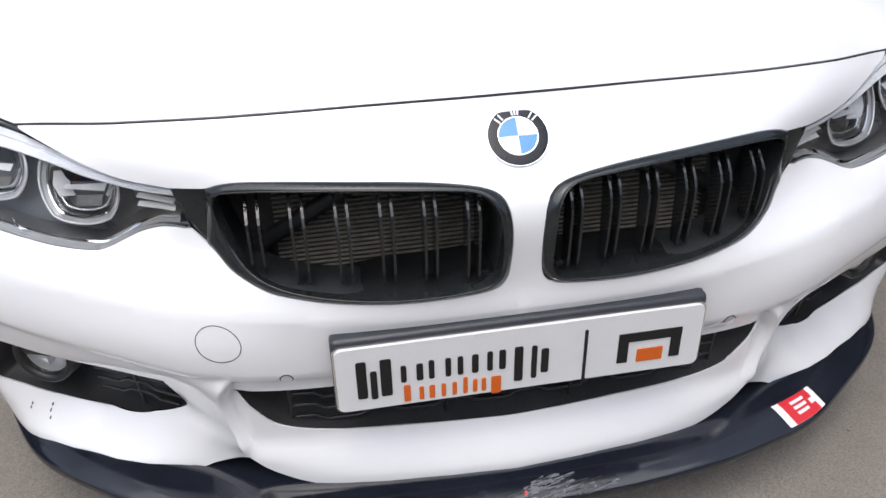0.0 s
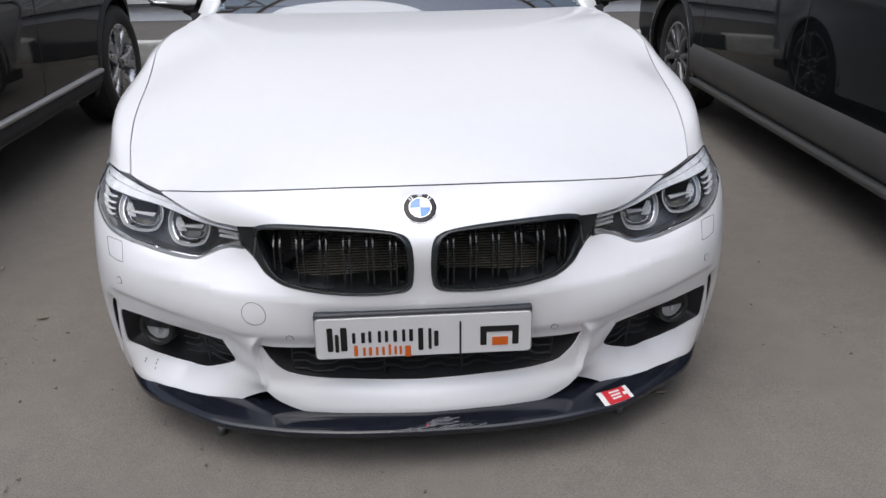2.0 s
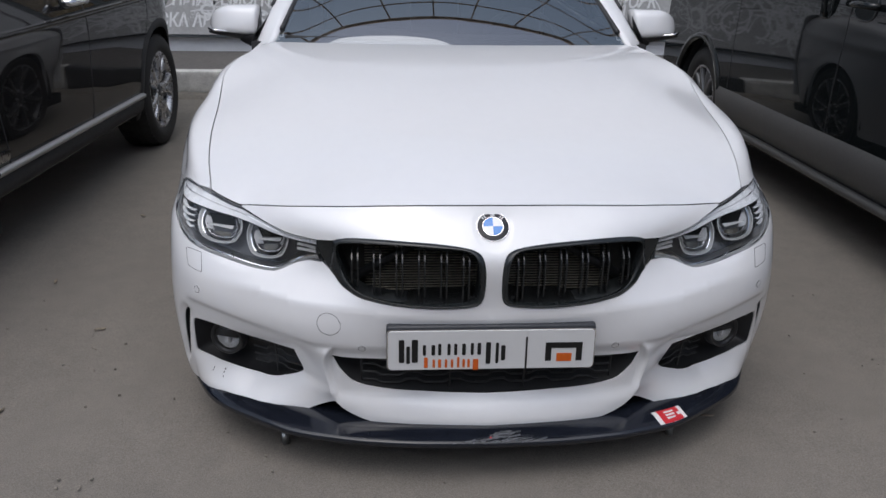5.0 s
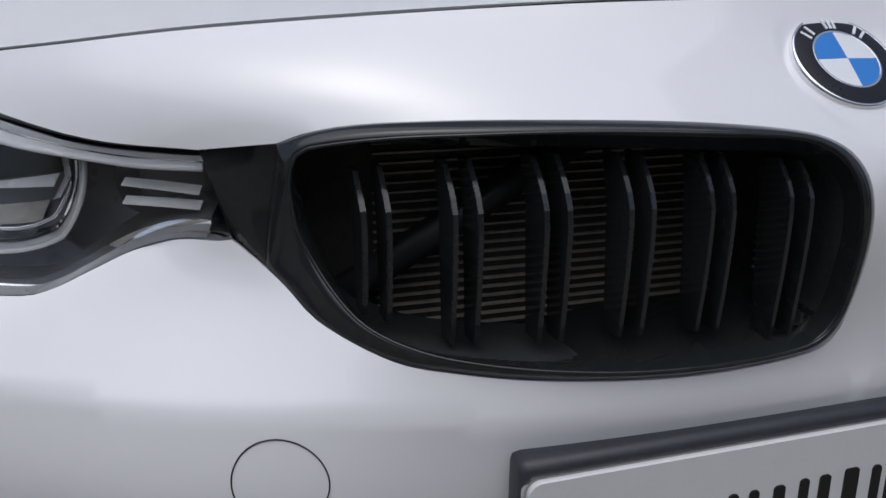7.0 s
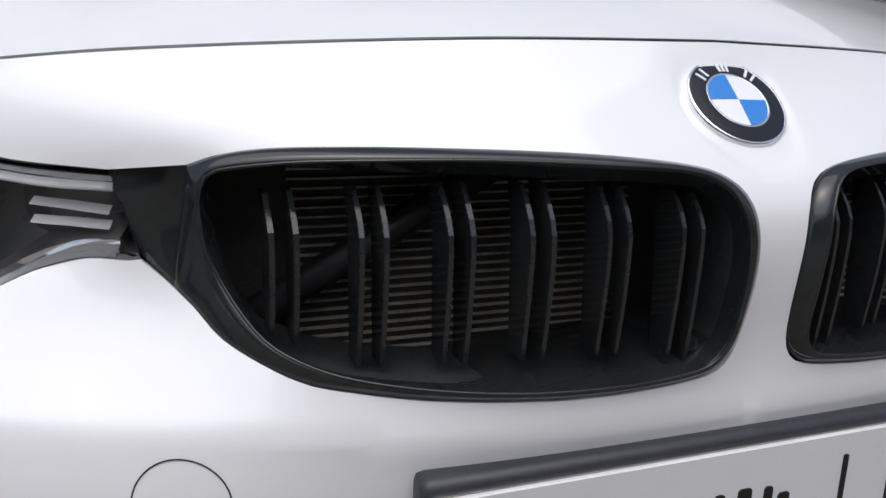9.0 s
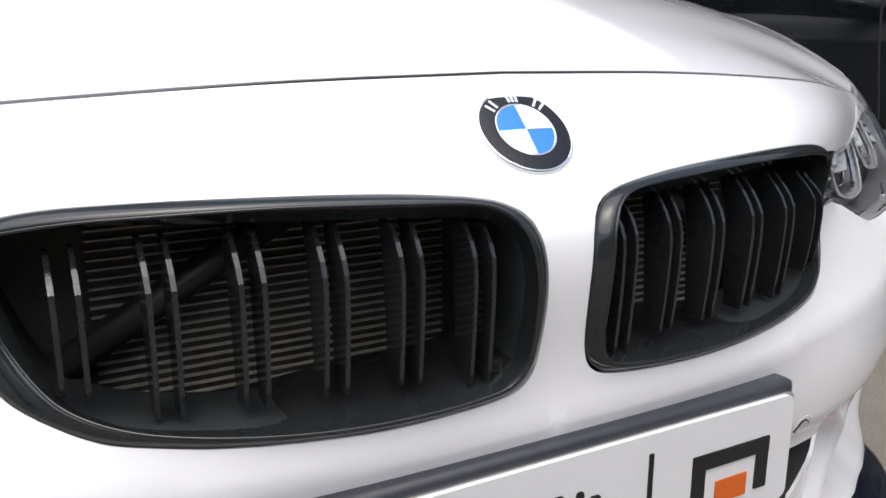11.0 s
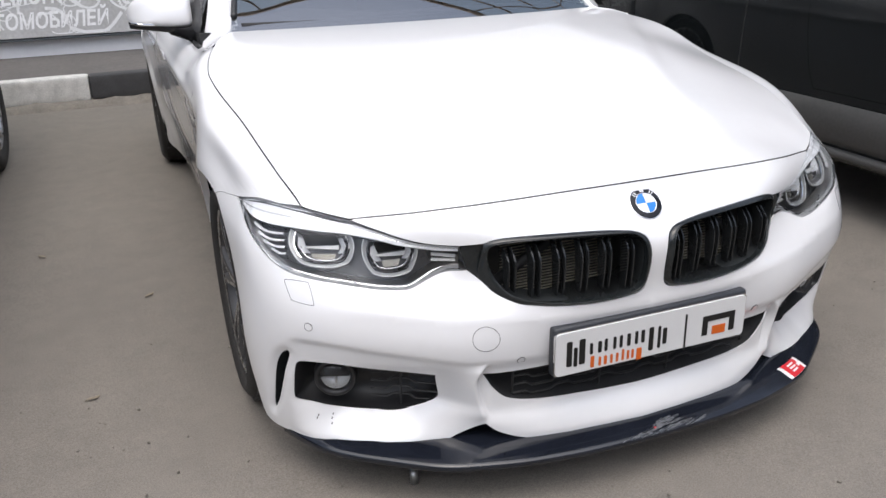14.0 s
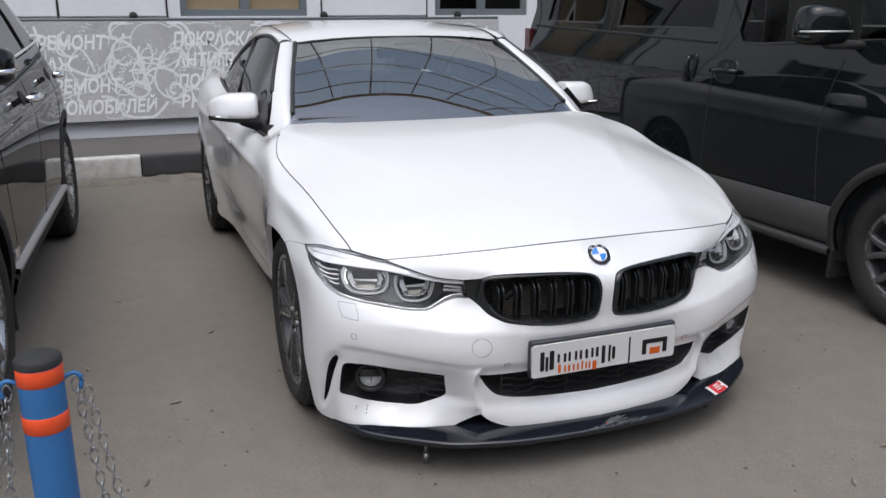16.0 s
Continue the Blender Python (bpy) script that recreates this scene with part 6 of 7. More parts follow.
# ---- wheels ----
def make_wheel(name, side, centre, radius, rim_r, width, spokes, style, parent, group=""):
    """side: -1 when the outer face looks to -x."""
    c = Vector(centre)
    tyre_prof = [(rim_r - 0.004, -width * 0.36), (rim_r + 0.006, -width * 0.46), ((radius + rim_r) / 2, -width * 0.52), (radius - 0.022, -width * 0.47), (radius - 0.006, -width * 0.36), (radius, -width * 0.2), (radius, width * 0.2), (radius - 0.006, width * 0.36), (radius - 0.03, width * 0.5), (rim_r, width * 0.42)]
    prof = [(r, h if side < 0 else -h) for r, h in tyre_prof]
    w = part(name, lathe(bmesh.new(), prof, c, "X", 64), RUBBER, parent, "")
    bm = bmesh.new()
    for k in range(56):
        t = 2 * math.pi * k / 56
        for lane in (-0.34, -0.12, 0.12, 0.34):
            m = Matrix.Translation(c) @ Matrix.Rotation(t + (0.03 if lane > 0 else 0), 4, "X")
            box(bm, lane * width - 0.018, lane * width + 0.018, -0.0125, 0.0125, radius - 0.012, radius + (0.0035 if abs(lane) < 0.3 else -0.003), 0, m)
    part("tread_block", bm, RUBBER, w, smooth=False)["kind"] = "stuff"
    f = side
    rim_prof = [(rim_r + 0.004, f * width * 0.44), (rim_r - 0.004, f * width * 0.45), (rim_r - 0.014, f * width * 0.42), (rim_r - 0.022, f * width * 0.2), (rim_r - 0.03, -f * width * 0.3)]
    part("rim", lathe(bmesh.new(), rim_prof, c, "X", 64), ALLOY if style == "suv" else ALLOY_DARK, w)
    part("rim_lip", lathe(bmesh.new(), [(rim_r + 0.001, f * width * 0.447), (rim_r - 0.006, f * width * 0.456), (rim_r - 0.012, f * width * 0.44)], c, "X", 64), ALLOY, w)
    part("brake_disc", lathe(bmesh.new(), [(0.06, f * width * 0.02), (rim_r * 0.72, f * width * 0.02), (rim_r * 0.72, -f * width * 0.08)], c, "X", 40), DISC, w)
    part("inner_barrel", lathe(bmesh.new(), [(0.001, -f * width * 0.25), (rim_r - 0.03, -f * width * 0.25)], c, "X", 40), DEEP_BLACK, w)
    part("hub", lathe(bmesh.new(), [(0.001, f * width * 0.40), (0.026, f * width * 0.40), (0.03, f * width * 0.38), (0.06, f * width * 0.34), (0.065, f * width * 0.2)], c, "X", 32), ALLOY_DARK, w)
    for k in range(spokes):
        for br in (-1, 1):
            bm = bmesh.new()
            t0 = 2 * math.pi * k / spokes
            spread = {"coupe": 0.20, "suv": 0.27, "van": 0.24}[style]
            rows = []
            for q in np.linspace(0, 1, 7):
                r = 0.05 + (rim_r - 0.060) * q
                t = t0 + br * (spread * q ** (0.8 if style == "coupe" else 1.4) + (0.10 if style == "coupe" else 0.14) * (1 - q))
                hw = {"coupe": 0.013, "suv": 0.021, "van": 0.017}[style] * (1.15 - 0.25 * q)
                xo = f * width * (0.39 + 0.06 * math.sin(q * 2.2))
                er, et = np.array([0, math.cos(t), math.sin(t)]), np.array([0, -math.sin(t), math.cos(t)])
                o = np.array(c) + er * r
                rows.append([o + et * -hw + [xo - f * 0.03, 0, 0], o + et * -hw * 0.9 + [xo - f * 0.004, 0, 0], o + et * -hw * 0.65 + [xo, 0, 0], o + et * hw * 0.65 + [xo, 0, 0], o + et * hw * 0.9 + [xo - f * 0.004, 0, 0], o + et * hw + [xo - f * 0.03, 0, 0]])
            sp = part("spoke", grid_mesh(rows), {"coupe": ALLOY_DARK, "van": VAN_ALLOY, "suv": ALLOY}[style], w)
            if style == "coupe":
                rr = np.array(rows)
                part("machined_face", grid_mesh([[a[2] + [f * 0.0006, 0, 0], a[2] * 0.45 + a[3] * 0.55 + [f * 0.0006, 0, 0]] for a in rr]), ALLOY, sp)
    for k in range(5):
        t = 2 * math.pi * (k + 0.5) / 5
        b2 = lathe(bmesh.new(), [(0.001, f * width * 0.40), (0.008, f * width * 0.395), (0.009, f * width * 0.34)], c + Vector((0, 0.045 * math.cos(t), 0.045 * math.sin(t))), "X", 10)
        part("wheel_bolt", b2, SATIN_METAL, w)
    return w


for sgn in (-1, 1):
    make_wheel("wheel", sgn, (sgn * 0.770, HUB_F, HUB_Z), HUB_Z, 0.242, 0.225, 5, "coupe", car)
    make_wheel("wheel", sgn, (sgn * 0.785, HUB_R, HUB_Z), HUB_Z, 0.242, 0.245, 5, "coupe", car)

# ---- neighbouring cars ----
def side_skin(profile, sgn, x_face, y0, y1, rear=0.45, tuck=0.10):
    """x over height for a slab-sided body: profile is (z, inset)."""
    f = spline([p[0] for p in profile], [p[1] for p in profile])

    def at(uv, d=0.0):
        uv = np.asarray(uv, float)
        ends = 0.10 * step01(-uv[:, 0], -y0 - 0.45, -y0) ** 1.5 + tuck * np.clip((uv[:, 0] - y1 + rear) / rear, 0, 1.1) ** 1.6
        return np.stack([x_face + sgn * (f(uv[:, 1]) + ends - d), uv[:, 0], uv[:, 1]], -1)
    return at


def arc(c, r, a0, a1, n=30):
    return [(c[0] + r * math.cos(radians(a)), c[1] + r * math.sin(radians(a))) for a in np.linspace(a0, a1, n)]


# dark sport utility vehicle, its side towards the coupe faces +x
suv = thing("suv", "dark brown sport utility vehicle with chrome trim", "car", (-2.85, 2.55, 0))
SUV_X, SUV_F, SUV_R, SUV_Z = -1.87, 1.06, 3.81, 0.365
suv_at = side_skin([(0.22, 0.07), (0.35, 0.02), (0.55, 0.0), (0.75, 0.0), (0.92, 0.005), (1.02, 0.03), (1.12, 0.07), (1.3, 0.15), (1.5, 0.25), (1.68, 0.40)], -1, SUV_X, 0.15, 4.85, 0.95, 0.42)
lowline = [(0.2, 0.30)] + arc((SUV_F, SUV_Z), 0.42, 190, -10)[::1] + [(SUV_F + 0.45, 0.29), (SUV_R - 0.45, 0.29)] + arc((SUV_R, SUV_Z), 0.42, 190, -10) + [(4.8, 0.40)]
rim_ = straight_line([(0.12, 0.45), *lowline, (4.93, 0.55), (4.95, 0.95), (4.90, 1.10), (4.62, 1.62), (4.2, 1.69), (2.4, 1.70), (2.1, 1.66), (1.35, 1.10), (1.15, 1.06), (0.35, 0.95), (0.15, 0.8)], 0.06, True)
GL1 = straight_line([(1.62, 1.14), (2.45, 1.17), (2.45, 1.62), (2.25, 1.62), (2.0, 1.50)], 0.05, True)
GL2 = straight_line([(2.54, 1.175), (3.42, 1.21), (3.42, 1.62), (2.54, 1.62)], 0.05, True)
GL3 = straight_line([(3.50, 1.215), (4.32, 1.27), (4.28, 1.54), (3.50, 1.61)], 0.05, True)
part("body_side", skin(rim_, [GL1, GL2, GL3], 0.09, suv_at, roll=0.03, roll_dir=(-1, 0, 0)), DARK_PAINT, suv)
for gl in (GL1, GL2, GL3):
    facing(part("side_window", skin(gl, [], 0.2, lambda q: suv_at(q, 0.0) - [0.012, 0, 0]), VAN_GLASS, suv), (1, 0, 0))
bm = bmesh.new()
box(bm, -3.70, -2.06, 0.35, 4.3, 0.25, 1.0)
part("inner_body", bm, DEEP_BLACK, suv, smooth=False)
part("roof", grid_mesh([[(x, y, 1.70 - 0.06 * ((x + 2.85) / 0.7) ** 2 - 0.05 * max(0, y - 4.2)) for x in np.linspace(-3.45, -2.25, 9)] for y in (2.1, 2.6, 3.5, 4.1, 4.6)]), DARK_PAINT, suv)
part("hood", grid_mesh([[(x, y, z - 0.05 * ((x + 2.85) / 0.9) ** 2) for x in np.linspace(-3.74, -1.96, 11)] for y, z in ((0.12, 0.85), (0.3, 0.97), (0.8, 1.06), (1.35, 1.11))]), DARK_PAINT, suv)
facing(part("windscreen", grid_mesh([[(-2.85 + (x + 2.85) * (1 - 0.22 * t), 1.35 + 0.75 * t, 1.10 + 0.57 * t) for x in np.linspace(-3.68, -2.02, 9)] for t in np.linspace(0, 1, 5)]), DARK_GLASS, suv), (0, -1, 1))
part("front_face", grid_mesh([[(x, 0.12 + 0.25 * ((x + 2.85) / 0.9) ** 4, z) for x in np.linspace(-3.74, -1.96, 11)] for z in (0.25, 0.5, 0.85)]), DARK_PAINT, suv)
part("tailgate", grid_mesh([[(-2.85 + (x + 2.85) * w, y, z) for x in np.linspace(-3.46, -2.24, 9)] for y, z, w in ((4.85, 0.4, 1), (4.93, 0.7, 1), (4.9, 1.1, 0.97), (4.68, 1.62, 0.78))]), DARK_PAINT, suv)


def strip(at, pts, h, d, mat, parent, name):
    """A moulding of height h along a side."""
    p = np.asarray(pts, float)
    t = np.gradient(p, axis=0)
    nn = np.stack([-t[:, 1], t[:, 0]], -1) / np.linalg.norm(t, axis=1)[:, None]
    return part(name, grid_mesh([at(p - nn * h / 2, -0.002), at(p - nn * h * 0.3, d), at(p + nn * h * 0.3, d), at(p + nn * h / 2, -0.002)]), mat, parent)


strip(suv_at, arc((SUV_F, SUV_Z), 0.438, 195, -15), 0.060, 0.006, MATT_BLACK, suv, "arch_trim")
strip(suv_at, arc((SUV_R, SUV_Z), 0.438, 195, -15), 0.060, 0.006, MATT_BLACK, suv, "arch_trim")
strip(suv_at, straight_line([(SUV_F + 0.44, 0.345), (SUV_R - 0.44, 0.345)], 0.1), 0.10, 0.02, MATT_BLACK, suv, "sill_cladding")
strip(suv_at, straight_line([(SUV_F + 0.44, 0.412), (SUV_R - 0.44, 0.405)], 0.1), 0.032, 0.026, SATIN_METAL, suv, "sill_trim")["label"] = "bright metal sill strip"
strip(suv_at, smooth_line([(1.42, 1.135), (2.0, 1.165), (2.8, 1.20), (3.7, 1.24), (4.40, 1.28)], 40), 0.013, 0.006, CHROME, suv, "belt_trim")
strip(suv_at, smooth_line([(0.9, 0.93), (2.0, 0.94), (3.2, 0.96), (4.8, 0.99)], 30), 0.03, 0.006, DARK_PAINT, suv, "shoulder_line")
for pts in ([(1.66, 0.36), (1.60, 0.7), (1.56, 1.0), (1.60, 1.08)], [(2.58, 0.42), (2.62, 0.7), (2.68, 1.16)], [(3.40, 0.62), (3.60, 0.85), (3.68, 1.18)], [(0.95, 0.78), (1.2, 0.95), (1.5, 1.03)]):
    strip(suv_at, smooth_line(pts, 14), 0.008, 0.001, GAP, suv, "panel_gap")
letters("AWD", SUV_X + 0.003, 0.452, 0.036, suv, 1.535, CHROME, turn=90)
for y, z in ((2.47, 1.025), (3.62, 1.065)):
    h = part("door_handle", tube(bmesh.new(), [(SUV_X + 0.0, y - 0.11, z), (SUV_X + 0.045, y - 0.08, z + 0.002), (SUV_X + 0.05, y, z + 0.004), (SUV_X + 0.045, y + 0.08, z + 0.002), (SUV_X, y + 0.11, z)], 0.014, 8, flat=1.3), CHROME, suv, "chrome door handle")
    part("handle_cup", (suv_at(np.array(circle((y, z), 0.06, 18, 0.035)), 0.002).tolist(), [], [tuple(range(18))]), GAP, suv)
part("fuel_flap", ribbon(circle((4.40, 0.98), 0.08, 24), 0.006, 0.001, True, lambda q, d: suv_at(q, 0.001 + d)), GAP, suv)
part("tail_lamp", (suv_at(np.array([(4.62, 1.02), (4.92, 0.98), (4.93, 1.10), (4.88, 1.14), (4.66, 1.12)]), 0.006).tolist(), [], [(0, 1, 2, 3, 4)]), TAIL_RED, suv)
for y in (SUV_F + 0.43, SUV_R + 0.43):
    part("mud_flap", box(bmesh.new(), SUV_X - 0.30, SUV_X - (0.02 if y < 2 else 0.085), y, y + 0.02, 0.16, 0.42, 0.006), MATT_BLACK, suv, smooth=False)
for y in (SUV_F, SUV_R):
    part("arch_liner", grid_mesh([[(x, y - 0.43 * math.cos(t), SUV_Z + 0.43 * math.sin(t)) for t in np.linspace(-0.3, math.pi + 0.3, 21)] for x in (-2.4, -1.94)]), DEEP_BLACK, suv)
    make_wheel("wheel", 1, (-1.995, y, SUV_Z), SUV_Z, 0.245, 0.235, 5, "suv", suv)
    make_wheel("wheel", -1, (-3.665, y, SUV_Z), SUV_Z, 0.245, 0.235, 5, "suv", suv)
bm = bmesh.new()
bmesh.ops.create_icosphere(bm, subdivisions=3, radius=1)
for v in bm.verts:
    q = Vector([math.copysign(abs(k) ** 0.6, k) for k in v.co])
    v.co = Vector((-1.85 + q.x * 0.095, 1.42 + q.y * 0.075 + 0.03 * q.x, 1.235 + q.z * 0.072))
sm = part("wing_mirror", bm, BLACK_PAINT, suv, "black wing mirror with bright strip")
part("mirror_strip", tube(bmesh.new(), [(-1.93, 1.355, 1.21), (-1.84, 1.348, 1.212), (-1.765, 1.372, 1.217), (-1.75, 1.43, 1.221)], 0.010, 6), CHROME, sm)
part("mirror_arm", tube(bmesh.new(), [(-2.0, 1.50, 1.11), (-1.85, 1.46, 1.14)], 0.025, 8), MATT_BLACK, sm)

# its far side
def suv_far(q, d=0.0):
    return suv_at(q, d) * [-1, 1, 1] + [-5.70, 0, 0]


part("body_side", skin(rim_, [GL1, GL2, GL3], 0.12, suv_far, roll=0.03, roll_dir=(1, 0, 0)), DARK_PAINT, suv)
for gl in (GL1, GL2, GL3):
    facing(part("side_window", skin(gl, [], 0.2, lambda q: suv_far(q) + [0.012, 0, 0]), VAN_GLASS, suv), (-1, 0, 0))
part("interior", box(bmesh.new(), -3.45, -2.25, 1.7, 4.5, 0.9, 1.12, 0.05), DEEP_BLACK, suv, smooth=False)
# it stands at a slight angle to the coupe
suv.matrix_basis = pose(-1.90, 1.06, 0, 0, 0, -2.5) @ pose(1.90, -1.06, 0) @ suv.matrix_basis

# black van, its side towards the coupe faces -x
van = thing("van", "black passenger van with grey lower cladding", "van", (2.8, 2.1, 0))
VAN_X, VAN_F, VAN_R, VAN_Z = 1.835, 0.50, 3.69, 0.345
van_at = side_skin([(0.2, 0.05), (0.4, 0.0), (0.6, -0.005), (0.8, 0.0), (1.0, 0.01), (1.1, 0.015), (1.2, 0.035), (1.5, 0.11), (1.75, 0.18), (1.92, 0.34)], 1, VAN_X, -0.45, 4.9)
vlow = [(-0.45, 0.3)] + arc((VAN_F, VAN_Z), 0.40, 190, -10) + [(VAN_F + 0.43, 0.235), (VAN_R - 0.43, 0.235)] + arc((VAN_R, VAN_Z), 0.40, 190, -10) + [(4.32, 0.33)]
rim_ = straight_line([(-0.52, 0.45), *vlow, (4.42, 0.45), (4.42, 1.1), (4.30, 1.85), (4.14, 1.92), (1.2, 1.93), (0.9, 1.88), (0.05, 1.22), (-0.35, 1.0), (-0.45, 0.8)], 0.06, True)
VG = [straight_line(l, 0.06, True) for l in ([(0.55, 1.31), (1.60, 1.255), (1.74, 1.262), (1.79, 1.32), (1.79, 1.76), (1.05, 1.76)], [(2.02, 1.33), (3.05, 1.33), (3.05, 1.76), (2.02, 1.76)], [(3.25, 1.35), (4.12, 1.36), (4.06, 1.76), (3.25, 1.76)])]
part("body_side", skin(rim_, VG, 0.09, van_at, roll=0.03, roll_dir=(1, 0, 0)), BLACK_PAINT, van)
for gl in VG:
    facing(part("side_window", skin(gl, [], 0.2, lambda q: van_at(q) + [0.014, 0, 0]), VAN_CLEAR if gl[0][0] < 1 else VAN_GLASS, van), (-1, 0, 0))
    part("window_seal", ribbon(gl, 0.014, 0.002, True, lambda q, d: van_at(q, d)), RIM_BLACK, van)
part("inner_body", box(bmesh.new(), 1.93, 3.68, -0.2, 4.3, 0.22, 1.0), DEEP_BLACK, van, smooth=False)
for x0 in (2.3, 3.1):
    for y0 in (1.5, 2.6, 3.6):
        part("seat", box(bmesh.new(), x0 - 0.22, x0 + 0.22, y0, y0 + 0.14, 0.9, 1.55, 0.05), SEAT, van)
part("roof", grid_mesh([[(x, y, 1.93 - 0.06 * ((x - 2.8) / 0.7) ** 2) for x in np.linspace(2.15, 3.45, 9)] for y in (1.1, 2.0, 3.0, 3.7, 4.27)]), BLACK_PAINT, van)
part("headliner", grid_mesh([[(x, y, 1.875 - 0.06 * ((x - 2.8) / 0.7) ** 2) for x in np.linspace(2.2, 3.4, 7)] for y in (1.05, 2.0, 3.0, 4.2)]), HEADLINER, van)
part("hood", grid_mesh([[(x, y, z - 0.05 * ((x - 2.8) / 0.9) ** 2) for x in np.linspace(1.9, 3.7, 11)] for y, z in ((-0.45, 0.85), (-0.3, 0.98), (0.05, 1.2))]), BLACK_PAINT, van)
facing(part("windscreen", grid_mesh([[(2.8 + (x - 2.8) * (1 - 0.2 * t), 0.05 + 1.0 * t, 1.2 + 0.70 * t) for x in np.linspace(1.95, 3.65, 9)] for t in np.linspace(0, 1, 5)]), DARK_GLASS, van), (0, -1, 1))
part("front_face", grid_mesh([[(x, -0.45 + 0.25 * ((x - 2.8) / 0.9) ** 4, z) for x in np.linspace(1.9, 3.7, 11)] for z in (0.25, 0.5, 0.85)]), BLACK_PAINT, van)
part("tailgate", grid_mesh([[(2.8 + (x - 2.8) * w, y, z) for x in np.linspace(1.92, 3.68, 9)] for y, z, w in ((4.38, 0.33, 1), (4.44, 0.7, 1), (4.42, 1.1, 0.98), (4.24, 1.9, 0.75))]), BLACK_PAINT, van)
strip(van_at, straight_line([(VAN_F + 0.41, 0.405), (VAN_R - 0.40, 0.405)], 0.1), 0.20, 0.018, GREY_CLAD, van, "lower_cladding")["label"] = "grey plastic lower cladding"
strip(van_at, straight_line([(VAN_F + 0.41, 0.272), (VAN_R - 0.40, 0.272)], 0.1), 0.05, 0.030, GREY_CLAD, van, "sill")
for c in (VAN_F, VAN_R):
    strip(van_at, arc((c, VAN_Z), 0.42, 190, -10), 0.05, 0.012, CLAD_DARK if c == VAN_F else BLACK_PAINT, van, "arch_trim")
    part("arch_liner", grid_mesh([[(x, c - 0.41 * math.cos(t), VAN_Z + 0.41 * math.sin(t)) for t in np.linspace(-0.3, math.pi + 0.3, 21)] for x in (2.35, 1.875)]), DEEP_BLACK, van)
    make_wheel("wheel", -1, (1.975, c, VAN_Z), VAN_Z, 0.225, 0.225, 6, "van", van)
    make_wheel("wheel", 1, (3.62, c, VAN_Z), VAN_Z, 0.225, 0.225, 6, "van", van)
    part("mud_flap", box(bmesh.new(), VAN_X + 0.02, VAN_X + 0.24, c + 0.40, c + 0.42, 0.13, 0.40, 0.006), MATT_BLACK, van, smooth=False)
for pts in ([(1.02, 0.5), (1.06, 0.9), (0.98, 1.2)], [(1.93, 0.28), (1.93, 0.8), (1.88, 1.75)], [(3.15, 0.30), (3.15, 0.8), (3.15, 1.75)], [(2.9, 1.0), (3.15, 0.98)]):
    strip(van_at, smooth_line(pts, 14), 0.009, 0.001, GAP, van, "panel_gap")
strip(van_at, straight_line([(1.95, 1.255), (4.3, 1.325)], 0.1), 0.022, 0.004, GAP, van, "slide_rail")


def rounded(y, z, hy, hz, sharp):
    """A rounded rectangle on the van's side."""
    return np.array([(y + hy * math.copysign(abs(math.cos(t)) ** sharp, math.cos(t)), z + hz * math.copysign(abs(math.sin(t)) ** sharp, math.sin(t))) for t in np.linspace(0, 2 * math.pi, 28, endpoint=False)])


for y, hy, hz, sharp in ((2.145, 0.050, 0.082, 0.3), (1.80, 0.085, 0.066, 0.7)):
    rim = rounded(y, 1.10, hy, hz, sharp)
    recess = part("handle_recess", (van_at(rim, 0.002).tolist(), [], [tuple(range(28))]), DEEP_BLACK, van)
    part("recess_rim", ribbon(rim, 0.012, 0.004, True, lambda q, d: van_at(q, d)), BLACK_PAINT, recess)
    x0 = VAN_X - 0.004
    if hy < hz:
        grip = [(x0 + 0.012, y - 0.018, 1.03), (x0 - 0.006, y - 0.018, 1.05), (x0 - 0.008, y - 0.018, 1.10), (x0 - 0.006, y - 0.018, 1.15), (x0 + 0.012, y - 0.018, 1.17)]
    else:
        grip = [(x0 + 0.012, y - 0.11, 1.10), (x0 - 0.018, y - 0.085, 1.103), (x0 - 0.026, y, 1.105), (x0 - 0.018, y + 0.085, 1.103), (x0 + 0.012, y + 0.11, 1.10)]
    part("door_handle", tube(bmesh.new(), grip, 0.016, 8), BLACK_PAINT, van, "black door handle")
bm = bmesh.new()
bmesh.ops.create_icosphere(bm, subdivisions=3, radius=1)
for v in bm.verts:
    q = Vector([math.copysign(abs(k) ** 0.6, k) for k in v.co])
    v.co = Vector((1.70 + q.x * (0.108 - 0.012 * q.z), 0.98 + q.y * 0.075 - 0.03 * q.x, 1.36 + q.z * 0.090 - 0.014 * q.x * max(q.z, 0)))
vm = part("wing_mirror", bm, BLACK_PAINT, van, "black wing mirror with clear turn signal")
part("turn_signal", tube(bmesh.new(), [(1.80, 0.892, 1.335), (1.70, 0.90, 1.335), (1.60, 0.935, 1.335), (1.585, 0.99, 1.335)], 0.005, 6), CLEAR_RING, vm)
part("mirror_arm", tube(bmesh.new(), [(1.92, 0.92, 1.27), (1.72, 0.96, 1.275)], 0.035, 8, flat=0.6), MATT_BLACK, vm)
part("tail_lamp", box(bmesh.new(), VAN_X + 0.02, VAN_X + 0.08, 4.32, 4.415, 0.95, 1.30, 0.01), TAIL_RED, van, smooth=False)

# its far side
def van_far(q, d=0.0):
    return van_at(q, d) * [-1, 1, 1] + [5.60, 0, 0]


part("body_side", skin(rim_, VG, 0.12, van_far, roll=0.03, roll_dir=(-1, 0, 0)), BLACK_PAINT, van)
for gl in VG:
    facing(part("side_window", skin(gl, [], 0.2, lambda q: van_far(q) - [0.014, 0, 0]), VAN_CLEAR if gl[0][0] < 1 else VAN_GLASS, van), (1, 0, 0))

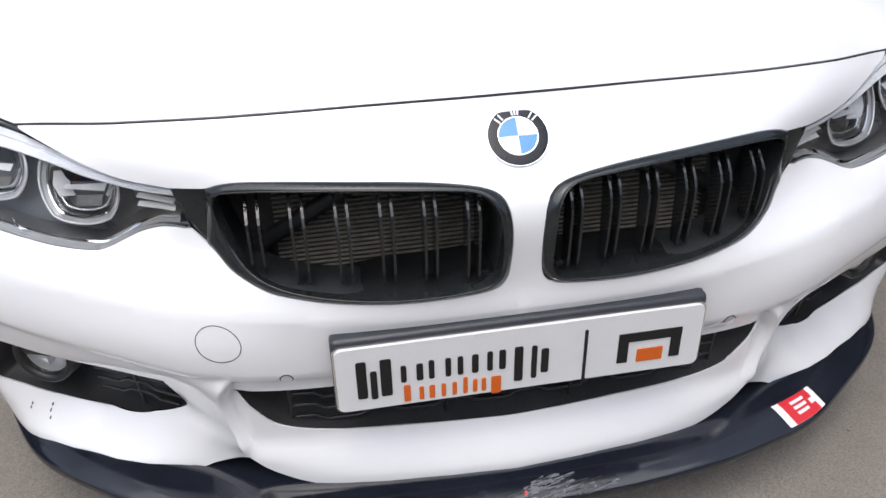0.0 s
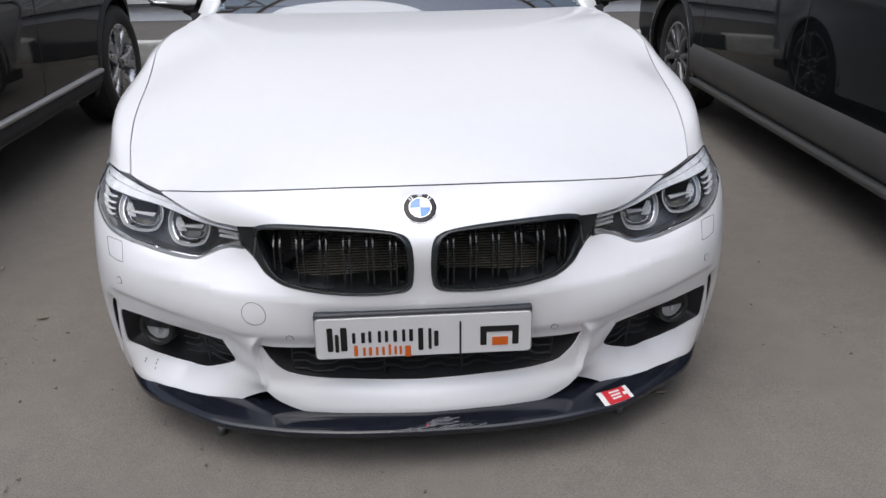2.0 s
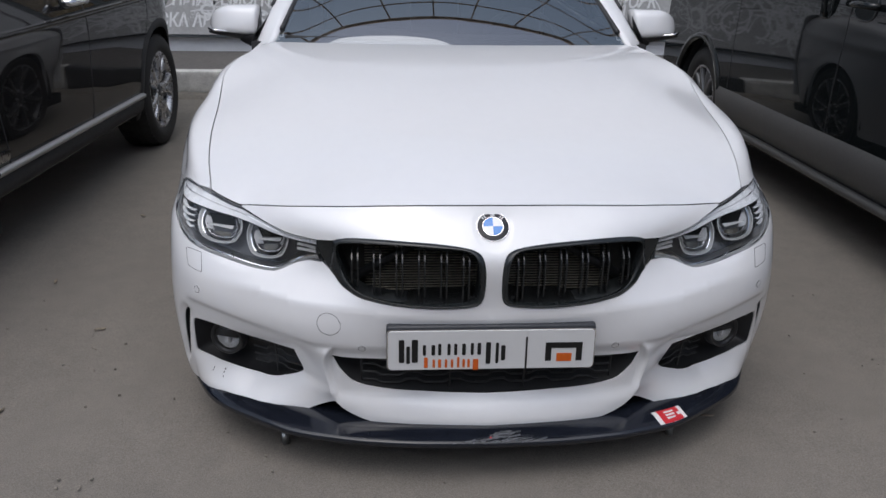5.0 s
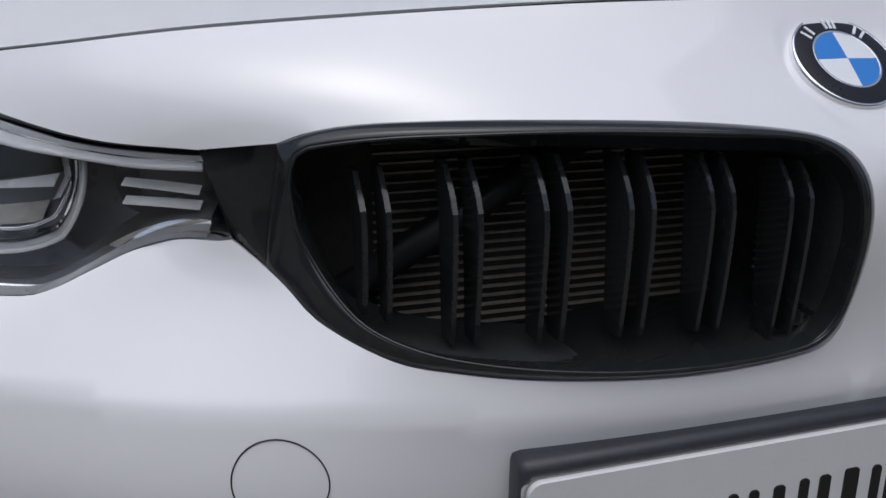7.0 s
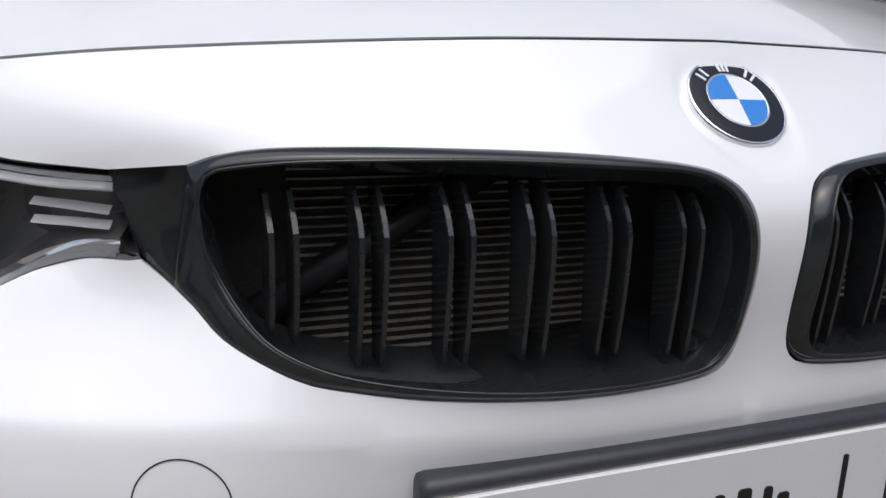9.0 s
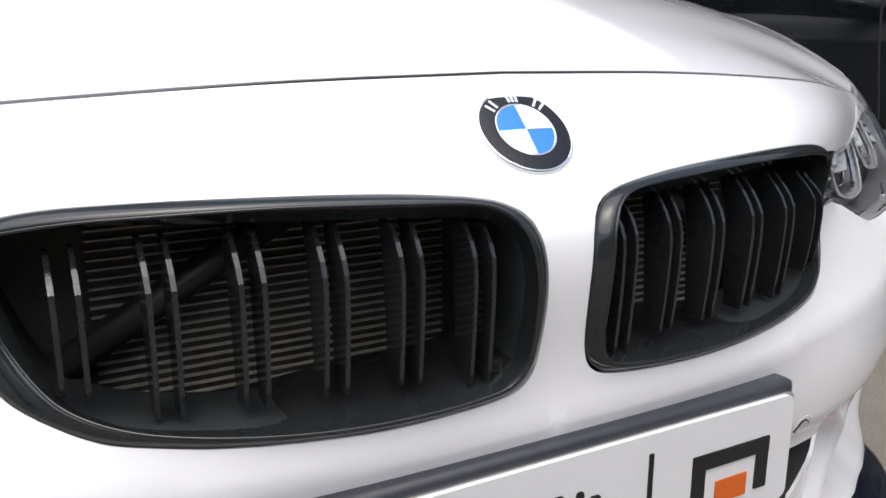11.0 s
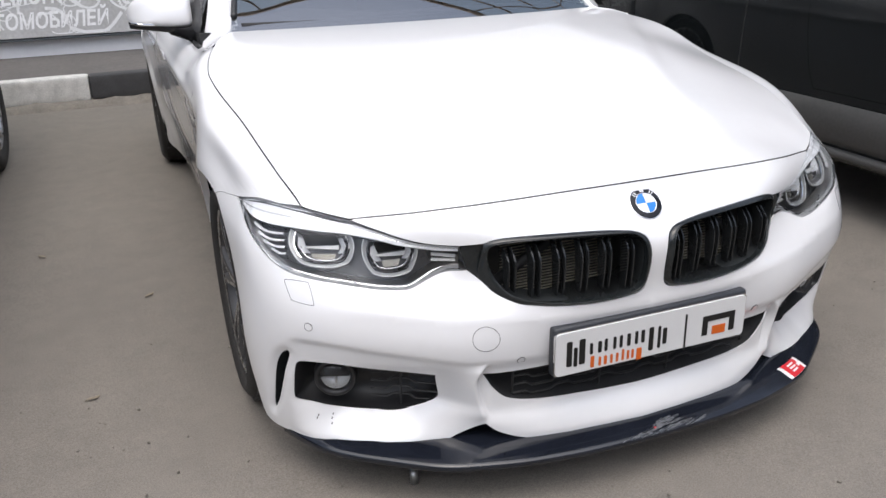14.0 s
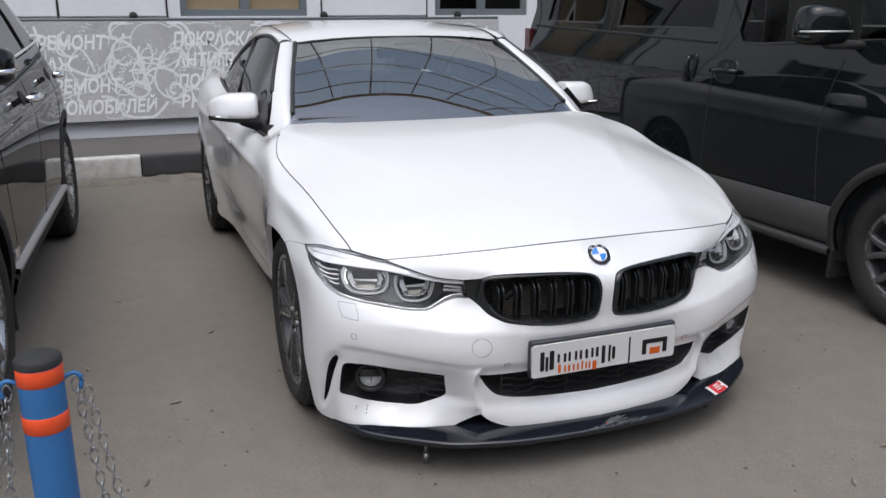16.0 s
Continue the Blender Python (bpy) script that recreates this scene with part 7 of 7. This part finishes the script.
# ---- bollard with chains ----
BX, BY, BR, BT = -1.595, -0.265, 0.047, 0.705
bol = thing("bollard", "blue steel bollard with red reflective bands and a black cap", "bollard", (BX, BY, 0))
part("post", lathe(bmesh.new(), [(BR, 0.0), (BR, BT - 0.01)], (BX, BY, 0), "Z", 32), BOLLARD_BLUE, bol)
part("foot_plate", lathe(bmesh.new(), [(0.001, 0.012), (0.09, 0.012), (0.095, 0.0)], (BX, BY, 0.002), "Z", 32), BOLLARD_BLUE, bol)
part("cap", lathe(bmesh.new(), [(BR + 0.002, BT - 0.014), (BR + 0.002, BT), (BR - 0.004, BT + 0.006), (0.001, BT + 0.007)], (BX, BY, 0), "Z", 32), MATT_BLACK, bol)
for z0, z1 in ((BT - 0.055, BT - 0.016), (BT - 0.165, BT - 0.125)):
    part("reflective_band", lathe(bmesh.new(), [(BR + 0.0003, z0), (BR + 0.0012, z0 + 0.001), (BR + 0.0012, z1 - 0.001), (BR + 0.0003, z1)], (BX, BY, 0), "Z", 32), BOLLARD_RED, bol)
for sx in (-1, 1):
    hook = [(BX + sx * (BR - 0.004), BY, BT - 0.055), (BX + sx * (BR + 0.02), BY, BT - 0.045), (BX + sx * (BR + 0.034), BY, BT - 0.06), (BX + sx * (BR + 0.03), BY, BT - 0.085)]
    part("hook", tube(bmesh.new(), smooth_line(hook, 12), 0.005, 8), BOLLARD_BLUE, bol)
    for strand in (0, 1):
        ch = thing("chain", "galvanised steel link chain hanging from a bollard", "chain", (BX + sx * (BR + 0.03), BY, BT - 0.07), "chains on the bollard")
        x, z = BX + sx * (BR + 0.022 + 0.022 * strand), BT - 0.055 - 0.03 * strand
        k = 0
        while z > 0.03:
            loop = []
            lean = sx * (0.012 + 0.006 * strand) * k * 0.25
            for t in np.linspace(0, 2 * math.pi, 18, endpoint=False):
                u, w = 0.0085 * math.cos(t), 0.019 * math.sin(t)
                loop.append((x + lean + (u if k % 2 == 0 else 0.2 * u), BY + 0.006 * strand + (0.2 * u if k % 2 == 0 else u), z - 0.018 + w))
            part("link", tube(bmesh.new(), loop, 0.0024, 6, True), STEEL, ch)
            z -= 0.030
            k += 1

# ---- grit and litter on the asphalt ----
grng = random.Random(21)
bm = bmesh.new()
for k in range(420):
    x, y = grng.uniform(-2.2, 2.2), grng.uniform(-1.6, 1.2)
    s = grng.choice((0.002, 0.003, 0.004, 0.005))
    r = bmesh.ops.create_icosphere(bm, subdivisions=1, radius=s)
    bmesh.ops.transform(bm, matrix=pose(x, y, s * 0.5 + 0.003, 0, 0, grng.uniform(0, 180)) @ Matrix.Diagonal((1.3, 0.9, 0.7, 1)), verts=r["verts"])
tagged(part("grit", bm, CONCRETE), "small pale stones scattered on the asphalt", "grit", kind="stuff")
LEAF = plain("dry_leaf", (0.24, 0.20, 0.15), rough=0.8, vary=0.3)
for x, y, rz in ((-1.30, 0.9, 20), (-1.42, 0.35, 70), (-1.5, 2.2, 130), (-1.1, 1.6, 40), (-1.62, 1.35, 100), (0.93, -0.30, 10), (0.65, -0.44, 55), (0.70, 0.25, 0)):
    b2 = bmesh.new()
    pts = [(0.022 * math.cos(t), 0.006 * math.sin(t), 0.002 * math.cos(3 * t)) for t in np.linspace(0, 2 * math.pi, 10, endpoint=False)]
    vs = [b2.verts.new(p) for p in pts]
    f = b2.faces.new(vs)
    ex = bmesh.ops.extrude_face_region(b2, geom=[f])
    bmesh.ops.translate(b2, vec=(0, 0, 0.0015), verts=[g for g in ex["geom"] if isinstance(g, bmesh.types.BMVert)])
    bmesh.ops.transform(b2, matrix=pose(x, y, 0.008, 0, 0, rz), verts=b2.verts)
    tagged(part("dry_leaf", b2, LEAF), "small dry grey-brown leaf lying on the asphalt", "leaf", "litter on the asphalt")
